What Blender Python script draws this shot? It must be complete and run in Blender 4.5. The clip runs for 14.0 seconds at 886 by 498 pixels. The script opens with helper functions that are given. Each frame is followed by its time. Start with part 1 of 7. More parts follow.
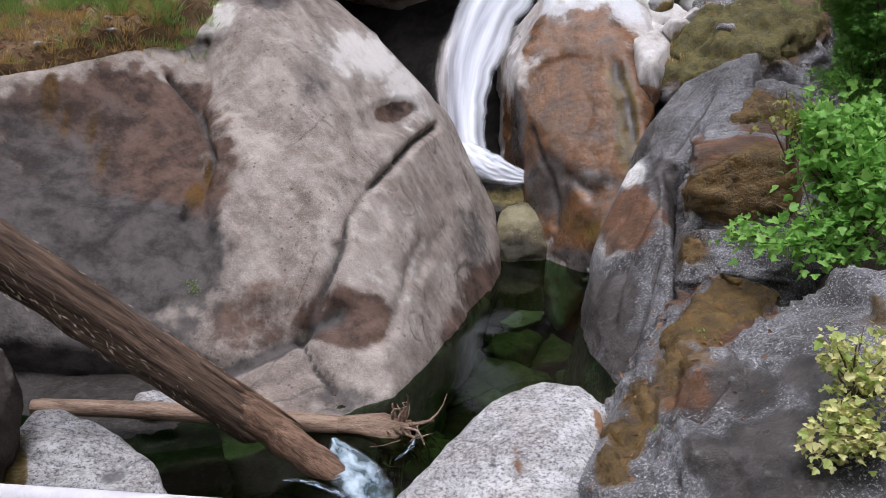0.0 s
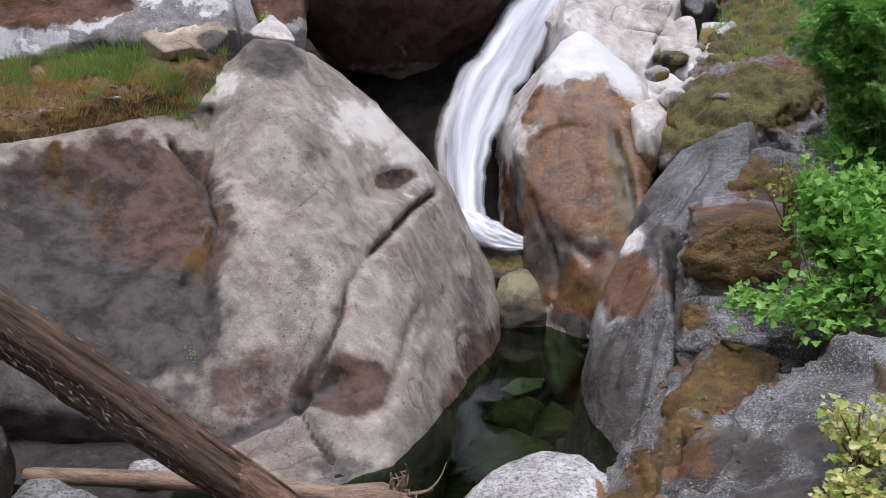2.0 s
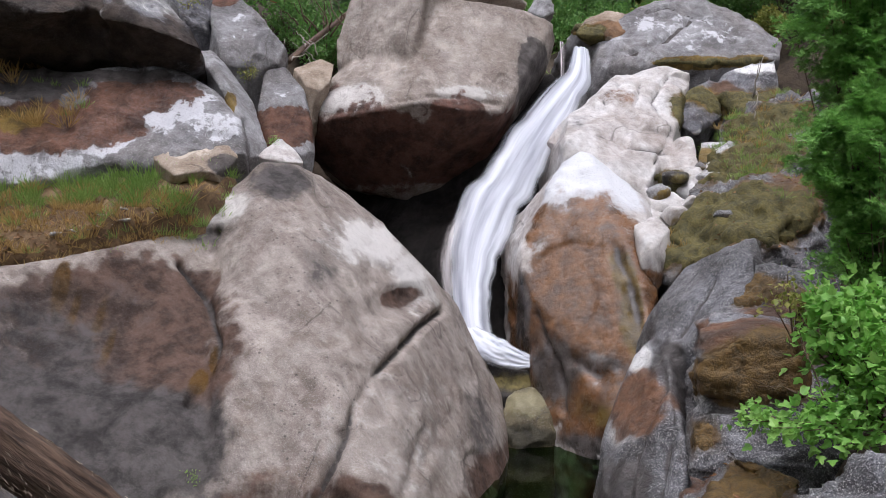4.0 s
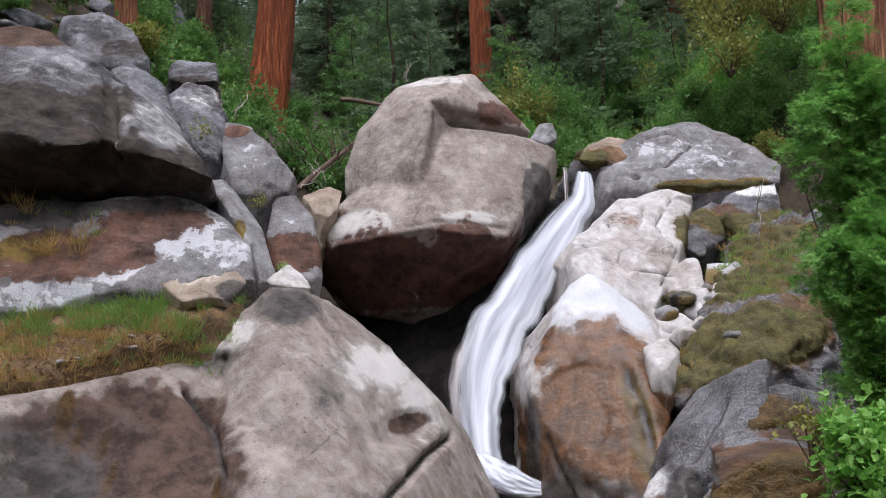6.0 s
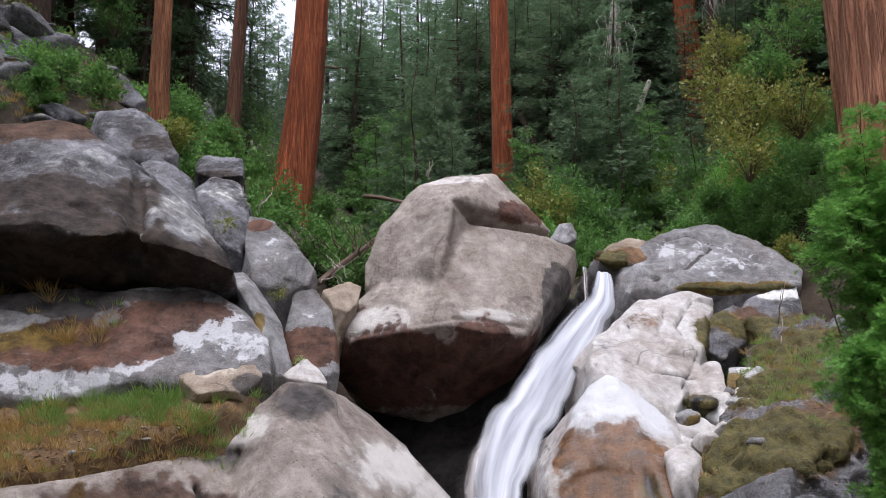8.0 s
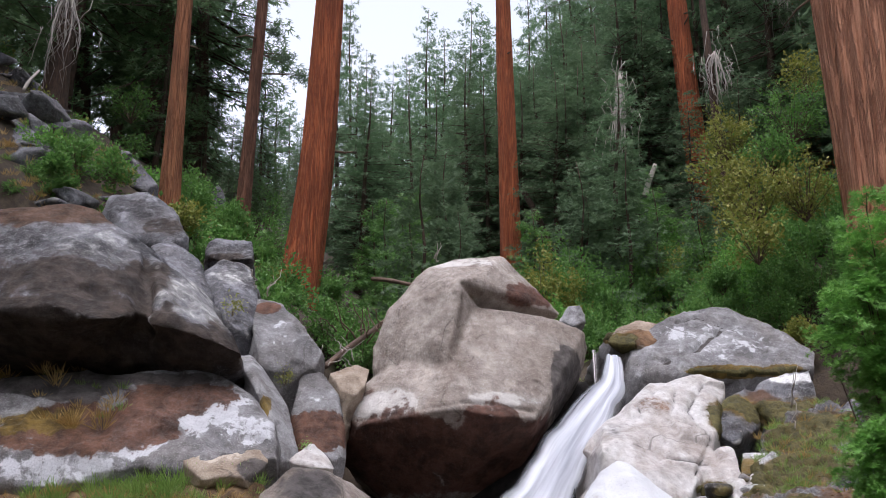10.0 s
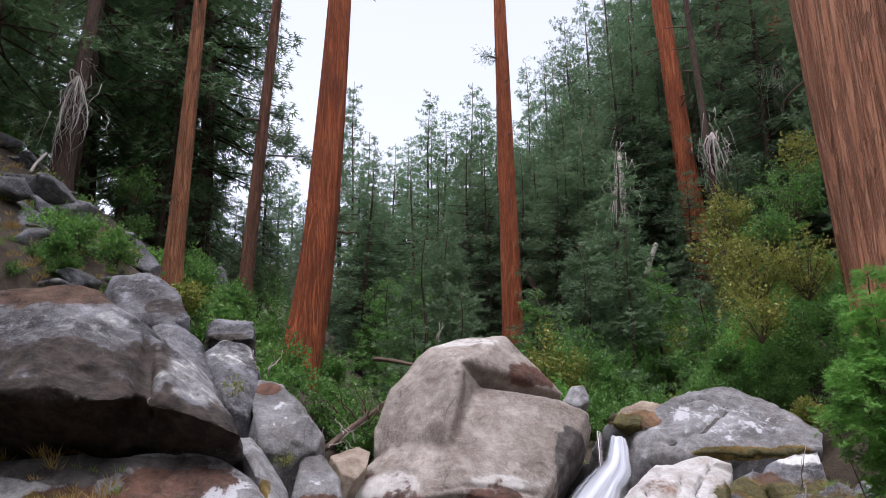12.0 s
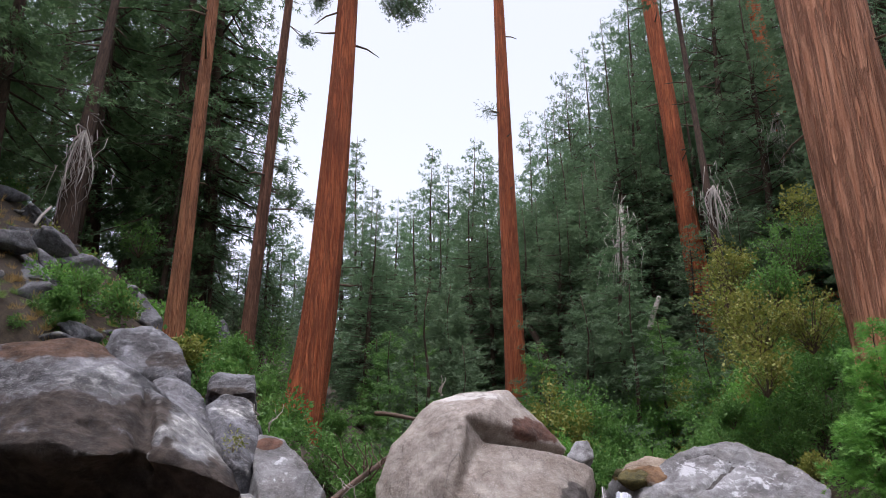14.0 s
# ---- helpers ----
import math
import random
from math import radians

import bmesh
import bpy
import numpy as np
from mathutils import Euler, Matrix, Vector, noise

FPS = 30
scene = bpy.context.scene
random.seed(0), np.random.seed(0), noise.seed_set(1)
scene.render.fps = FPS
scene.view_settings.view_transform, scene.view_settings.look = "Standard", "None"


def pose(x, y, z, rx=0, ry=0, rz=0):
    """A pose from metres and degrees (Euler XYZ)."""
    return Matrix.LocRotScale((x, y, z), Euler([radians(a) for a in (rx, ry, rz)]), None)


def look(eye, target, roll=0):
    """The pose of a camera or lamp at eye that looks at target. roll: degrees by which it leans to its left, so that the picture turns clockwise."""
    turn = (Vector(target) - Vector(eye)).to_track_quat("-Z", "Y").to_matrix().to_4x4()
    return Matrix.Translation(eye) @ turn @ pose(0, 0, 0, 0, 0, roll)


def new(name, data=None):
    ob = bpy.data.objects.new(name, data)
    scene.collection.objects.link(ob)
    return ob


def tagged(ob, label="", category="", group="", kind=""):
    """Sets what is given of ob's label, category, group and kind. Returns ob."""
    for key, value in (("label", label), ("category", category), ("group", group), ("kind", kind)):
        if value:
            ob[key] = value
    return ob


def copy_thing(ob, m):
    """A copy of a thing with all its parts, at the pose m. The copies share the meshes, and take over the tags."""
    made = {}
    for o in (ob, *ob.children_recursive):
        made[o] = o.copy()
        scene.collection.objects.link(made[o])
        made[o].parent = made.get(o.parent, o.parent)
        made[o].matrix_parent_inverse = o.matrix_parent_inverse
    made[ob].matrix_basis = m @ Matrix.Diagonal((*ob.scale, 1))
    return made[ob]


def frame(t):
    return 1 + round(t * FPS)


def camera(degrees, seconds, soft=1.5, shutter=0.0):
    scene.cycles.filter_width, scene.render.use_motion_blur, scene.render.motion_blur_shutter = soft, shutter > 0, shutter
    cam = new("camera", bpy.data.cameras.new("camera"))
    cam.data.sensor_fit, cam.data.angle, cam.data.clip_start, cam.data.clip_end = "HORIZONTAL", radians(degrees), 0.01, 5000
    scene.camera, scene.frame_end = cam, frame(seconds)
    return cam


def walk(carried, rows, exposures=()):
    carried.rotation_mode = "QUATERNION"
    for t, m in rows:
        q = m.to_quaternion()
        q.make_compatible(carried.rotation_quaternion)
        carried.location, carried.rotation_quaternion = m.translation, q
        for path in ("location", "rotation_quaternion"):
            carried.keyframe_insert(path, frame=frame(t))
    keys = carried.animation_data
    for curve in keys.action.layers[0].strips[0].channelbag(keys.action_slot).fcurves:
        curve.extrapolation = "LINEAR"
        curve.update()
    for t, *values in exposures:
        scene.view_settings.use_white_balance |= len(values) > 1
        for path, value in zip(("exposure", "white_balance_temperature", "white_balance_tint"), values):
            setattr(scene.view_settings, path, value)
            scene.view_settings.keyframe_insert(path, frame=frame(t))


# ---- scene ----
# ---- camera: stands on the footbridge and tilts up from the pool to the treetops ----
EYE = (0.0, 0.0, 4.5)
cam = camera(52.5, 14.0, soft=0.6)
TURNS = [  # seconds, tilt, turn, roll
    (0.0, -16.34, -2.56, -0.33),
    (0.5, -15.62, -2.59, -0.25),
    (1.0, -14.56, -2.62, -0.16),
    (1.5, -13.48, -2.61, -0.16),
    (2.0, -12.12, -2.62, -0.26),
    (2.5, -10.03, -2.59, -0.45),
    (3.0, -8.27, -2.53, -0.53),
    (3.2, -7.43, -2.50, -0.50),
    (5.3, -0.40, -1.96, -1.15),
    (5.5, 0.46, -2.00, -1.11),
    (6.0, 3.29, -1.99, -1.33),
    (6.5, 5.23, -1.76, -1.10),
    (7.0, 6.81, -1.43, -0.71),
    (7.5, 8.28, -1.10, -0.31),
    (8.0, 9.49, -0.83, -0.01),
    (10.3, 15.73, -0.28, 0.07),
    (10.5, 16.37, -0.31, 0.11),
    (11.0, 17.33, -0.24, 0.06),
    (11.5, 18.72, -0.19, -0.01),
    (12.0, 19.82, -0.17, -0.05),
    (12.5, 20.75, -0.11, -0.04),
    (13.0, 21.79, -0.08, -0.07),
    (13.5, 22.55, -0.03, -0.00),
    (14.0, 23.20, 0.00, -0.00),
]
walk(cam, [(t, pose(*EYE, 90 + tilt, 0, turn) @ pose(0, 0, 0, 0, 0, roll)) for t, tilt, turn, roll in TURNS],
     exposures=[(0, 0.25, 6100, 16), (6.5, 0.22, 6100, 16), (14, 0.2, 6100, 19)])

# ---- light: bright overcast sky over a forest valley ----
world = bpy.data.worlds.new("overcast_sky")
scene.world = world
world.use_nodes = True
wn = world.node_tree.nodes
sky = wn.new("ShaderNodeTexSky")
sky.sky_type, sky.sun_disc = "NISHITA", False
sky.sun_elevation, sky.sun_rotation = radians(74), radians(190)
sky.air_density, sky.dust_density, sky.ozone_density = 1.0, 3.0, 1.0
cloud = wn.new("ShaderNodeHueSaturation")
cloud.inputs["Saturation"].default_value = 0.28
cloud.inputs["Value"].default_value = 2.05
world.node_tree.links.new(sky.outputs[0], cloud.inputs["Color"])
world.node_tree.links.new(cloud.outputs[0], wn["Background"].inputs["Color"])
wn["Background"].inputs["Strength"].default_value = 0.15
sun_data = bpy.data.lights.new("sun", "SUN")
sun_data.energy, sun_data.angle, sun_data.color = 1.0, radians(35), (1.0, 0.97, 0.93)
sun = new("sun", sun_data)
sun.matrix_world = look((-2, 3, 42), (2, 14, 0))


# ---- materials ----
def material(name):
    m = bpy.data.materials.new(name)
    m.use_nodes = True
    return m, m.node_tree, m.node_tree.nodes["Principled BSDF"]


def put(nt, socket, value):
    if isinstance(value, bpy.types.NodeSocket):
        nt.links.new(value, socket)
    elif isinstance(value, tuple) and len(value) == 3 and socket.type == "RGBA":
        socket.default_value = (*value, 1)
    else:
        socket.default_value = value


def coords(nt, scale=(1, 1, 1), turn=(0, 0, 0)):
    c, m = nt.nodes.new("ShaderNodeTexCoord"), nt.nodes.new("ShaderNodeMapping")
    m.inputs["Scale"].default_value = scale
    m.inputs["Rotation"].default_value = [radians(a) for a in turn]
    nt.links.new(c.outputs["Object"], m.inputs["Vector"])
    return m.outputs[0]


def grain(nt, co, scale, detail=4.0, rough=0.55, warp=0.0):
    n = nt.nodes.new("ShaderNodeTexNoise")
    for key, v in (("Vector", co), ("Scale", scale), ("Detail", detail), ("Roughness", rough), ("Distortion", warp)):
        put(nt, n.inputs[key], v)
    return n.outputs["Fac"]


def drawn_out(nt, way, squash):
    """Object coordinates drawn out along a direction."""
    way = Vector(way).normalized()
    side = way.cross((0, 0, 1)).normalized()
    c, out = nt.nodes.new("ShaderNodeTexCoord"), nt.nodes.new("ShaderNodeCombineXYZ")
    for k, axis in enumerate((side, way.cross(side), way * squash)):
        d = nt.nodes.new("ShaderNodeVectorMath")
        d.operation = "DOT_PRODUCT"
        d.inputs[1].default_value = axis
        nt.links.new(c.outputs["Object"], d.inputs[0])
        nt.links.new(d.outputs["Value"], out.inputs[k])
    return out.outputs[0]


def math_node(nt, op, a, b=0.0, clamp=False):
    n = nt.nodes.new("ShaderNodeMath")
    n.operation, n.use_clamp = op, clamp
    put(nt, n.inputs[0], a)
    put(nt, n.inputs[1], b)
    return n.outputs[0]


def ramp(nt, fac, low, high, a=0.0, b=1.0):
    n = nt.nodes.new("ShaderNodeMapRange")
    n.interpolation_type = "SMOOTHSTEP"
    for k, v in enumerate((fac, low, high, a, b)):
        put(nt, n.inputs[k], v)
    return n.outputs[0]


def mix(nt, fac, a, b, blend="MIX"):
    n = nt.nodes.new("ShaderNodeMix")
    n.data_type, n.blend_type = "RGBA", blend
    put(nt, n.inputs[0], fac)
    put(nt, n.inputs[6], a)
    put(nt, n.inputs[7], b)
    return n.outputs[2]


def bump(nt, bsdf, height, strength=0.5, distance=0.02):
    n = nt.nodes.new("ShaderNodeBump")
    n.inputs["Strength"].default_value, n.inputs["Distance"].default_value = strength, distance
    nt.links.new(height, n.inputs["Height"])
    nt.links.new(n.outputs[0], bsdf.inputs["Normal"])


def granite(name, base, warm, specks=0.5, stretch=(1, 1, 1), turn=(0, 0, 0), streaky=False, fleck=16.0, rough=0.72, mottle=0.5, pits=0.0, worn=0.5, rust=(0.16, 0.082, 0.036),
            moss=(0.125, 0.082, 0.02), pale=(0.84, 0.83, 0.81), dark=(0.075, 0.066, 0.062), veins=0.0, glint=0.8, pepper=0.0, crisp=0.5, relief=0.55, scoured=None, wet=0.0, sheen=0.22):
    """Speckled granite. The four channels of the attribute 'stain' lay rust, moss, bare pale stone and dark film over
    it; pale and dark also hold painted light and shade.
    """
    m, nt, b = material(name)
    co, flow = coords(nt), coords(nt, stretch, turn)
    big, mid, fine = grain(nt, flow, 0.9, 5, 0.6, 0.2), grain(nt, flow, 6.0, 7, 0.7, 0.15), grain(nt, flow if streaky else co, fleck, 6, 0.85)
    blotch = grain(nt, flow, 2.6, 8, 0.68, 0.2)
    col = mix(nt, ramp(nt, big, 0.38, 0.64), base, warm)
    col = mix(nt, ramp(nt, mid, 0.35, 0.70, 0.0, mottle), col, (0.42, 0.39, 0.37), "MULTIPLY")
    col = mix(nt, ramp(nt, blotch, 0.50, 0.72, 0.0, mottle), col, tuple(min(0.85, c * 1.6) for c in base))
    drip = grain(nt, coords(nt, (1.6, 1.6, 0.22)), 2.2, 8, 0.65, 0.2)
    col = mix(nt, ramp(nt, drip, 0.50, 0.72, 0.0, 0.45), col, (0.45, 0.42, 0.40), "MULTIPLY")
    patch = grain(nt, coords(nt, (1.1, 1.1, 0.8), (20, 30, 0)), 1.1, 10, 0.68, 0.5)
    col = mix(nt, ramp(nt, patch, 0.46, 0.62, 0.0, 0.55), col, (0.66, 0.60, 0.55), "MULTIPLY")
    col = mix(nt, ramp(nt, patch, 0.36, 0.46, 0.3, 0.0), col, tuple(min(0.85, c * 1.5) for c in base))
    seam = math_node(nt, "ABSOLUTE", math_node(nt, "SUBTRACT", grain(nt, coords(nt, (1, 1, 1.3), (0, 25, 40)), 0.4, 2, 0.5, 0.25), 0.5))
    col = mix(nt, math_node(nt, "MULTIPLY", ramp(nt, seam, 0.001, 0.005, 0.5, 0.0), ramp(nt, big, 0.46, 0.54)), col, (0.06, 0.05, 0.042))
    if scoured:  # faint lines that the ice and the creek have drawn across the face
        lines = grain(nt, drawn_out(nt, scoured, 0.2), 4.2, 7, 0.62, 0.25)
        col = mix(nt, ramp(nt, lines, 0.50, 0.70, 0.0, 0.45), col, (0.58, 0.54, 0.51), "MULTIPLY")
        col = mix(nt, ramp(nt, lines, 0.32, 0.47, 0.32, 0.0), col, tuple(c * 1.4 for c in base))
    lichen = grain(nt, flow, 15.0, 6, 0.75, 0.2)
    col = mix(nt, ramp(nt, lichen, 0.60, 0.72, 0.0, mottle), col, (0.16, 0.155, 0.15))
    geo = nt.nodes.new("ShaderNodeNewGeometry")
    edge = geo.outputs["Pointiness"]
    if pits:
        hole = nt.nodes.new("ShaderNodeTexVoronoi")
        hole.inputs["Scale"].default_value = 9.0
        nt.links.new(flow, hole.inputs["Vector"])
        col = mix(nt, math_node(nt, "MULTIPLY", ramp(nt, hole.outputs["Distance"], 0.12, 0.22, pits, 0.0), ramp(nt, big, 0.42, 0.58)), col, (0.11, 0.095, 0.085))
    if veins:
        vein = grain(nt, flow, 4.5, 8, 0.7, 1.2)
        col = mix(nt, ramp(nt, math_node(nt, "ABSOLUTE", math_node(nt, "SUBTRACT", vein, 0.5)), 0.0, 0.05, veins, 0.0), col, (0.72, 0.72, 0.74))
    att = nt.nodes.new("ShaderNodeAttribute")
    att.attribute_name = "stain"
    sep = nt.nodes.new("ShaderNodeSeparateColor")
    nt.links.new(att.outputs["Color"], sep.inputs[0])
    broken = math_node(nt, "ADD", math_node(nt, "MULTIPLY", blotch, 0.75), math_node(nt, "MULTIPLY", mid, 0.45))
    streaks = grain(nt, coords(nt, (2.2, 2.2, 0.35)), 3.0, 7, 0.65, 0.15)
    film = 0.0
    for channel, tint, low, torn in ((sep.outputs[2], pale, 0.60, 1.6), (sep.outputs[0], rust, 0.52, 1.1), (sep.outputs[1], moss, 0.56, 1.1), (att.outputs["Alpha"], dark, 0.55, 0.8)):
        f = math_node(nt, "ADD", channel, math_node(nt, "MULTIPLY", math_node(nt, "SUBTRACT", broken, 0.6), torn))
        f = math_node(nt, "ADD", f, math_node(nt, "MULTIPLY", math_node(nt, "SUBTRACT", streaks, 0.5), 0.6))
        f = math_node(nt, "ADD", ramp(nt, f, low - 0.45, low + 0.22, 0.0, 1 - crisp), ramp(nt, f, low - 0.10, low + 0.05, 0.0, crisp))
        f = math_node(nt, "MULTIPLY", f, math_node(nt, "MULTIPLY", ramp(nt, lichen, 0.35, 0.65, 1.0, 0.93), ramp(nt, channel, 0.02, 0.2)))
        film = math_node(nt, "MAXIMUM", film, f) if tint is not pale else film
        col = mix(nt, f, col, mix(nt, ramp(nt, blotch, 0.34, 0.66), tuple(c * 0.55 for c in tint), tuple(c * 1.75 for c in tint)) if tint is not pale else pale)
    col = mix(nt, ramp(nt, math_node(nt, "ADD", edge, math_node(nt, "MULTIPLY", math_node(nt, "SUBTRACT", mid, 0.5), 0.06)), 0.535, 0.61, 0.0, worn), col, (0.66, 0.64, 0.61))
    # creases and hollows are coloured darker, as shade would make them
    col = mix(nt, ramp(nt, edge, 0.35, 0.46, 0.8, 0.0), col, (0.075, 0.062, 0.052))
    bare = ramp(nt, film, 0.1, 0.7, 1.0, 0.15)
    spot = mix(nt, math_node(nt, "MULTIPLY", ramp(nt, fine, 0.385 + pepper, 0.465 + pepper, specks, 0.0), bare), col, (0.05, 0.05, 0.055))
    spot = mix(nt, math_node(nt, "MULTIPLY", ramp(nt, fine, 0.535, 0.615, 0.0, specks * glint), bare), spot, (0.78, 0.77, 0.75))
    nt.links.new(spot, b.inputs["Base Color"])
    put(nt, b.inputs["Roughness"], math_node(nt, "SUBTRACT", ramp(nt, mid, 0.3, 0.7, rough - 0.12, rough + 0.15), math_node(nt, "MULTIPLY", film, wet)))
    b.inputs["Specular IOR Level"].default_value = sheen
    h = math_node(nt, "ADD", math_node(nt, "MULTIPLY", blotch, 1.3), math_node(nt, "ADD", mid, math_node(nt, "MULTIPLY", fine, 0.12)))
    h = math_node(nt, "ADD", h, math_node(nt, "MULTIPLY", lichen, 0.5))
    if scoured:
        h = math_node(nt, "SUBTRACT", h, math_node(nt, "MULTIPLY", lines, 1.6))
    bump(nt, b, h, relief, 0.06)
    return m


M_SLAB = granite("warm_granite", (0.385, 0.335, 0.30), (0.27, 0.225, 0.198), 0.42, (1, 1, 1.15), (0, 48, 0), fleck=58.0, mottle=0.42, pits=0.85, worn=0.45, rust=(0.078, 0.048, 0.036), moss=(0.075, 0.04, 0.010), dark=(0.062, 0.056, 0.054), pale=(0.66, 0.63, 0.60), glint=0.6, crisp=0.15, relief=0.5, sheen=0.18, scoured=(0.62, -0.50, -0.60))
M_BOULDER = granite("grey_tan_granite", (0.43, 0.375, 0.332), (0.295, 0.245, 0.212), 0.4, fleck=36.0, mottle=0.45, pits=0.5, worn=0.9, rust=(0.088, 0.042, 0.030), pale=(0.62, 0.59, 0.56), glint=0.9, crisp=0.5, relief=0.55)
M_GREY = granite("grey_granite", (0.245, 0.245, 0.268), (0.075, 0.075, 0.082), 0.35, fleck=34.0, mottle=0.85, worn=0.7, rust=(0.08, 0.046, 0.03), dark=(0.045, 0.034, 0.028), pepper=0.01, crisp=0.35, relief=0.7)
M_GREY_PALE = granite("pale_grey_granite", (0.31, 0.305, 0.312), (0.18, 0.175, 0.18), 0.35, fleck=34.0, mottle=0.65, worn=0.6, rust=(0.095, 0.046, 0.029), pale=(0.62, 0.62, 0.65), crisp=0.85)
# wet rock, darkened further to carry the shade below the slab
M_WET_SHADE = granite("wet_and_shaded_dark_rock", (0.05, 0.044, 0.04), (0.035, 0.03, 0.027), 0.12, rough=0.5, moss=(0.21, 0.17, 0.065), crisp=0.3, sheen=0.3)
# near black: the boulder's shade is put into the wet rock's colour
M_CAVERN = granite("shade_darkened_wet_rock", (0.03, 0.026, 0.023), (0.018, 0.016, 0.015), 0.05, rust=(0.05, 0.03, 0.02), dark=(0.015, 0.013, 0.012), worn=0.0, sheen=0.12)
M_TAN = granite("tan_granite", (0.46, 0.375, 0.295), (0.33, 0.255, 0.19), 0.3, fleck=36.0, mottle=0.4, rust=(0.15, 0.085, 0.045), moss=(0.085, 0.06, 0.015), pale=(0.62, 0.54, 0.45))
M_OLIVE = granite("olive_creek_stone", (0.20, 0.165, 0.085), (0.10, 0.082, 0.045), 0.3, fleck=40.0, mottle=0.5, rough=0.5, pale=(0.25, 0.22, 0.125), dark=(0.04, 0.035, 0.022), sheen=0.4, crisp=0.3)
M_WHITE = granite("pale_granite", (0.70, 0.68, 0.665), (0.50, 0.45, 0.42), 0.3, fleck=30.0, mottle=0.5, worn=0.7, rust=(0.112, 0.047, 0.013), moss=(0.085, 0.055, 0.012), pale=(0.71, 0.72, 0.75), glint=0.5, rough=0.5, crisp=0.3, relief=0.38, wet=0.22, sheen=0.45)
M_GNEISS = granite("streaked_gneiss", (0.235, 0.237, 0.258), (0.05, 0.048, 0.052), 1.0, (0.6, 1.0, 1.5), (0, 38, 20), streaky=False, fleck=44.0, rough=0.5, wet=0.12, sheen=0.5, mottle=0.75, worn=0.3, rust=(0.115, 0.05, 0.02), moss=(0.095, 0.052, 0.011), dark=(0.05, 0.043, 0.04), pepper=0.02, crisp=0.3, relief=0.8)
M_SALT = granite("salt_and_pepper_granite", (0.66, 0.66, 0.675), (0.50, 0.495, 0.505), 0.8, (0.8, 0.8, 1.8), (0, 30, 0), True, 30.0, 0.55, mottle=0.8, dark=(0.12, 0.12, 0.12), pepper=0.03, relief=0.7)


def plain(name, a, b2, scale=8.0, rough=0.8, stretch=(1, 1, 1), relief=0.3, random_mix=0.0, translucent=0.0, distance=0.02):
    m, nt, b = material(name)
    co = coords(nt, stretch)
    n, n2 = grain(nt, co, scale, 5, 0.6, 0.4), grain(nt, co, scale * 6, 4, 0.6)
    f = ramp(nt, math_node(nt, "ADD", math_node(nt, "MULTIPLY", n, 0.6), math_node(nt, "MULTIPLY", n2, 0.4)), 0.34, 0.66)
    if random_mix:
        g = nt.nodes.new("ShaderNodeNewGeometry")
        f = math_node(nt, "ADD", math_node(nt, "MULTIPLY", f, 1 - random_mix), math_node(nt, "MULTIPLY", g.outputs["Random Per Island"], random_mix))
    nt.links.new(mix(nt, f, a, b2), b.inputs["Base Color"])
    b.inputs["Roughness"].default_value = rough
    if relief:
        bump(nt, b, math_node(nt, "ADD", n, math_node(nt, "MULTIPLY", n2, 0.5)), relief, distance)
    if translucent:
        out = nt.nodes["Material Output"]
        t, s = nt.nodes.new("ShaderNodeBsdfTranslucent"), nt.nodes.new("ShaderNodeMixShader")
        nt.links.new(mix(nt, f, tuple(c * 1.3 for c in a), tuple(c * 1.3 for c in b2)), t.inputs[0])
        s.inputs[0].default_value = translucent
        nt.links.new(b.outputs[0], s.inputs[1])
        nt.links.new(t.outputs[0], s.inputs[2])
        nt.links.new(s.outputs[0], out.inputs["Surface"])
    return m


M_SOIL = plain("forest_soil", (0.07, 0.042, 0.022), (0.22, 0.14, 0.07), 5.0, 0.95, relief=0.6)
M_LITTER = plain("needle_litter", (0.036, 0.026, 0.018), (0.09, 0.066, 0.044), 6.0, 0.95, relief=0.8, distance=0.05)
M_MOSS = plain("ochre_moss", (0.045, 0.028, 0.008), (0.17, 0.098, 0.024), 5.0, 0.6, relief=1.0, distance=0.05)
M_MOSS_GREEN = plain("olive_green_moss", (0.035, 0.032, 0.008), (0.14, 0.115, 0.03), 5.0, 0.75, relief=1.0, distance=0.05)


def fibrous_bark(name, crack, mid, high, size=1.0):
    """Long fibrous plates of bark with dark wavy furrows between them."""
    m, nt, b = material(name)
    wide, thin = coords(nt, (2.6 * size, 2.6 * size, 0.15 * size)), coords(nt, (9 * size, 9 * size, 0.3 * size))
    plate, fibre, patch = grain(nt, wide, 3.0, 5, 0.6, 0.9), grain(nt, thin, 3.2, 6, 0.7, 0.5), grain(nt, coords(nt, (1, 1, 0.35)), 1.3, 4, 0.6, 0.3)
    furrow = ramp(nt, math_node(nt, "ABSOLUTE", math_node(nt, "SUBTRACT", plate, 0.5)), 0.005, 0.07)
    col = mix(nt, ramp(nt, fibre, 0.34, 0.68), mid, high)
    col = mix(nt, ramp(nt, patch, 0.4, 0.7, 0.0, 0.4), col, tuple(c * 0.6 for c in mid))
    col = mix(nt, ramp(nt, fibre, 0.30, 0.42, 0.3, 0.0), col, crack)
    col = mix(nt, math_node(nt, "SUBTRACT", 0.4, math_node(nt, "MULTIPLY", furrow, 0.4)), col, crack)
    nt.links.new(col, b.inputs["Base Color"])
    b.inputs["Roughness"].default_value = 0.92
    bump(nt, b, math_node(nt, "ADD", math_node(nt, "MULTIPLY", furrow, 0.6), math_node(nt, "ADD", plate, math_node(nt, "MULTIPLY", fibre, 0.7))), 1.0, 0.10 / size)
    return m


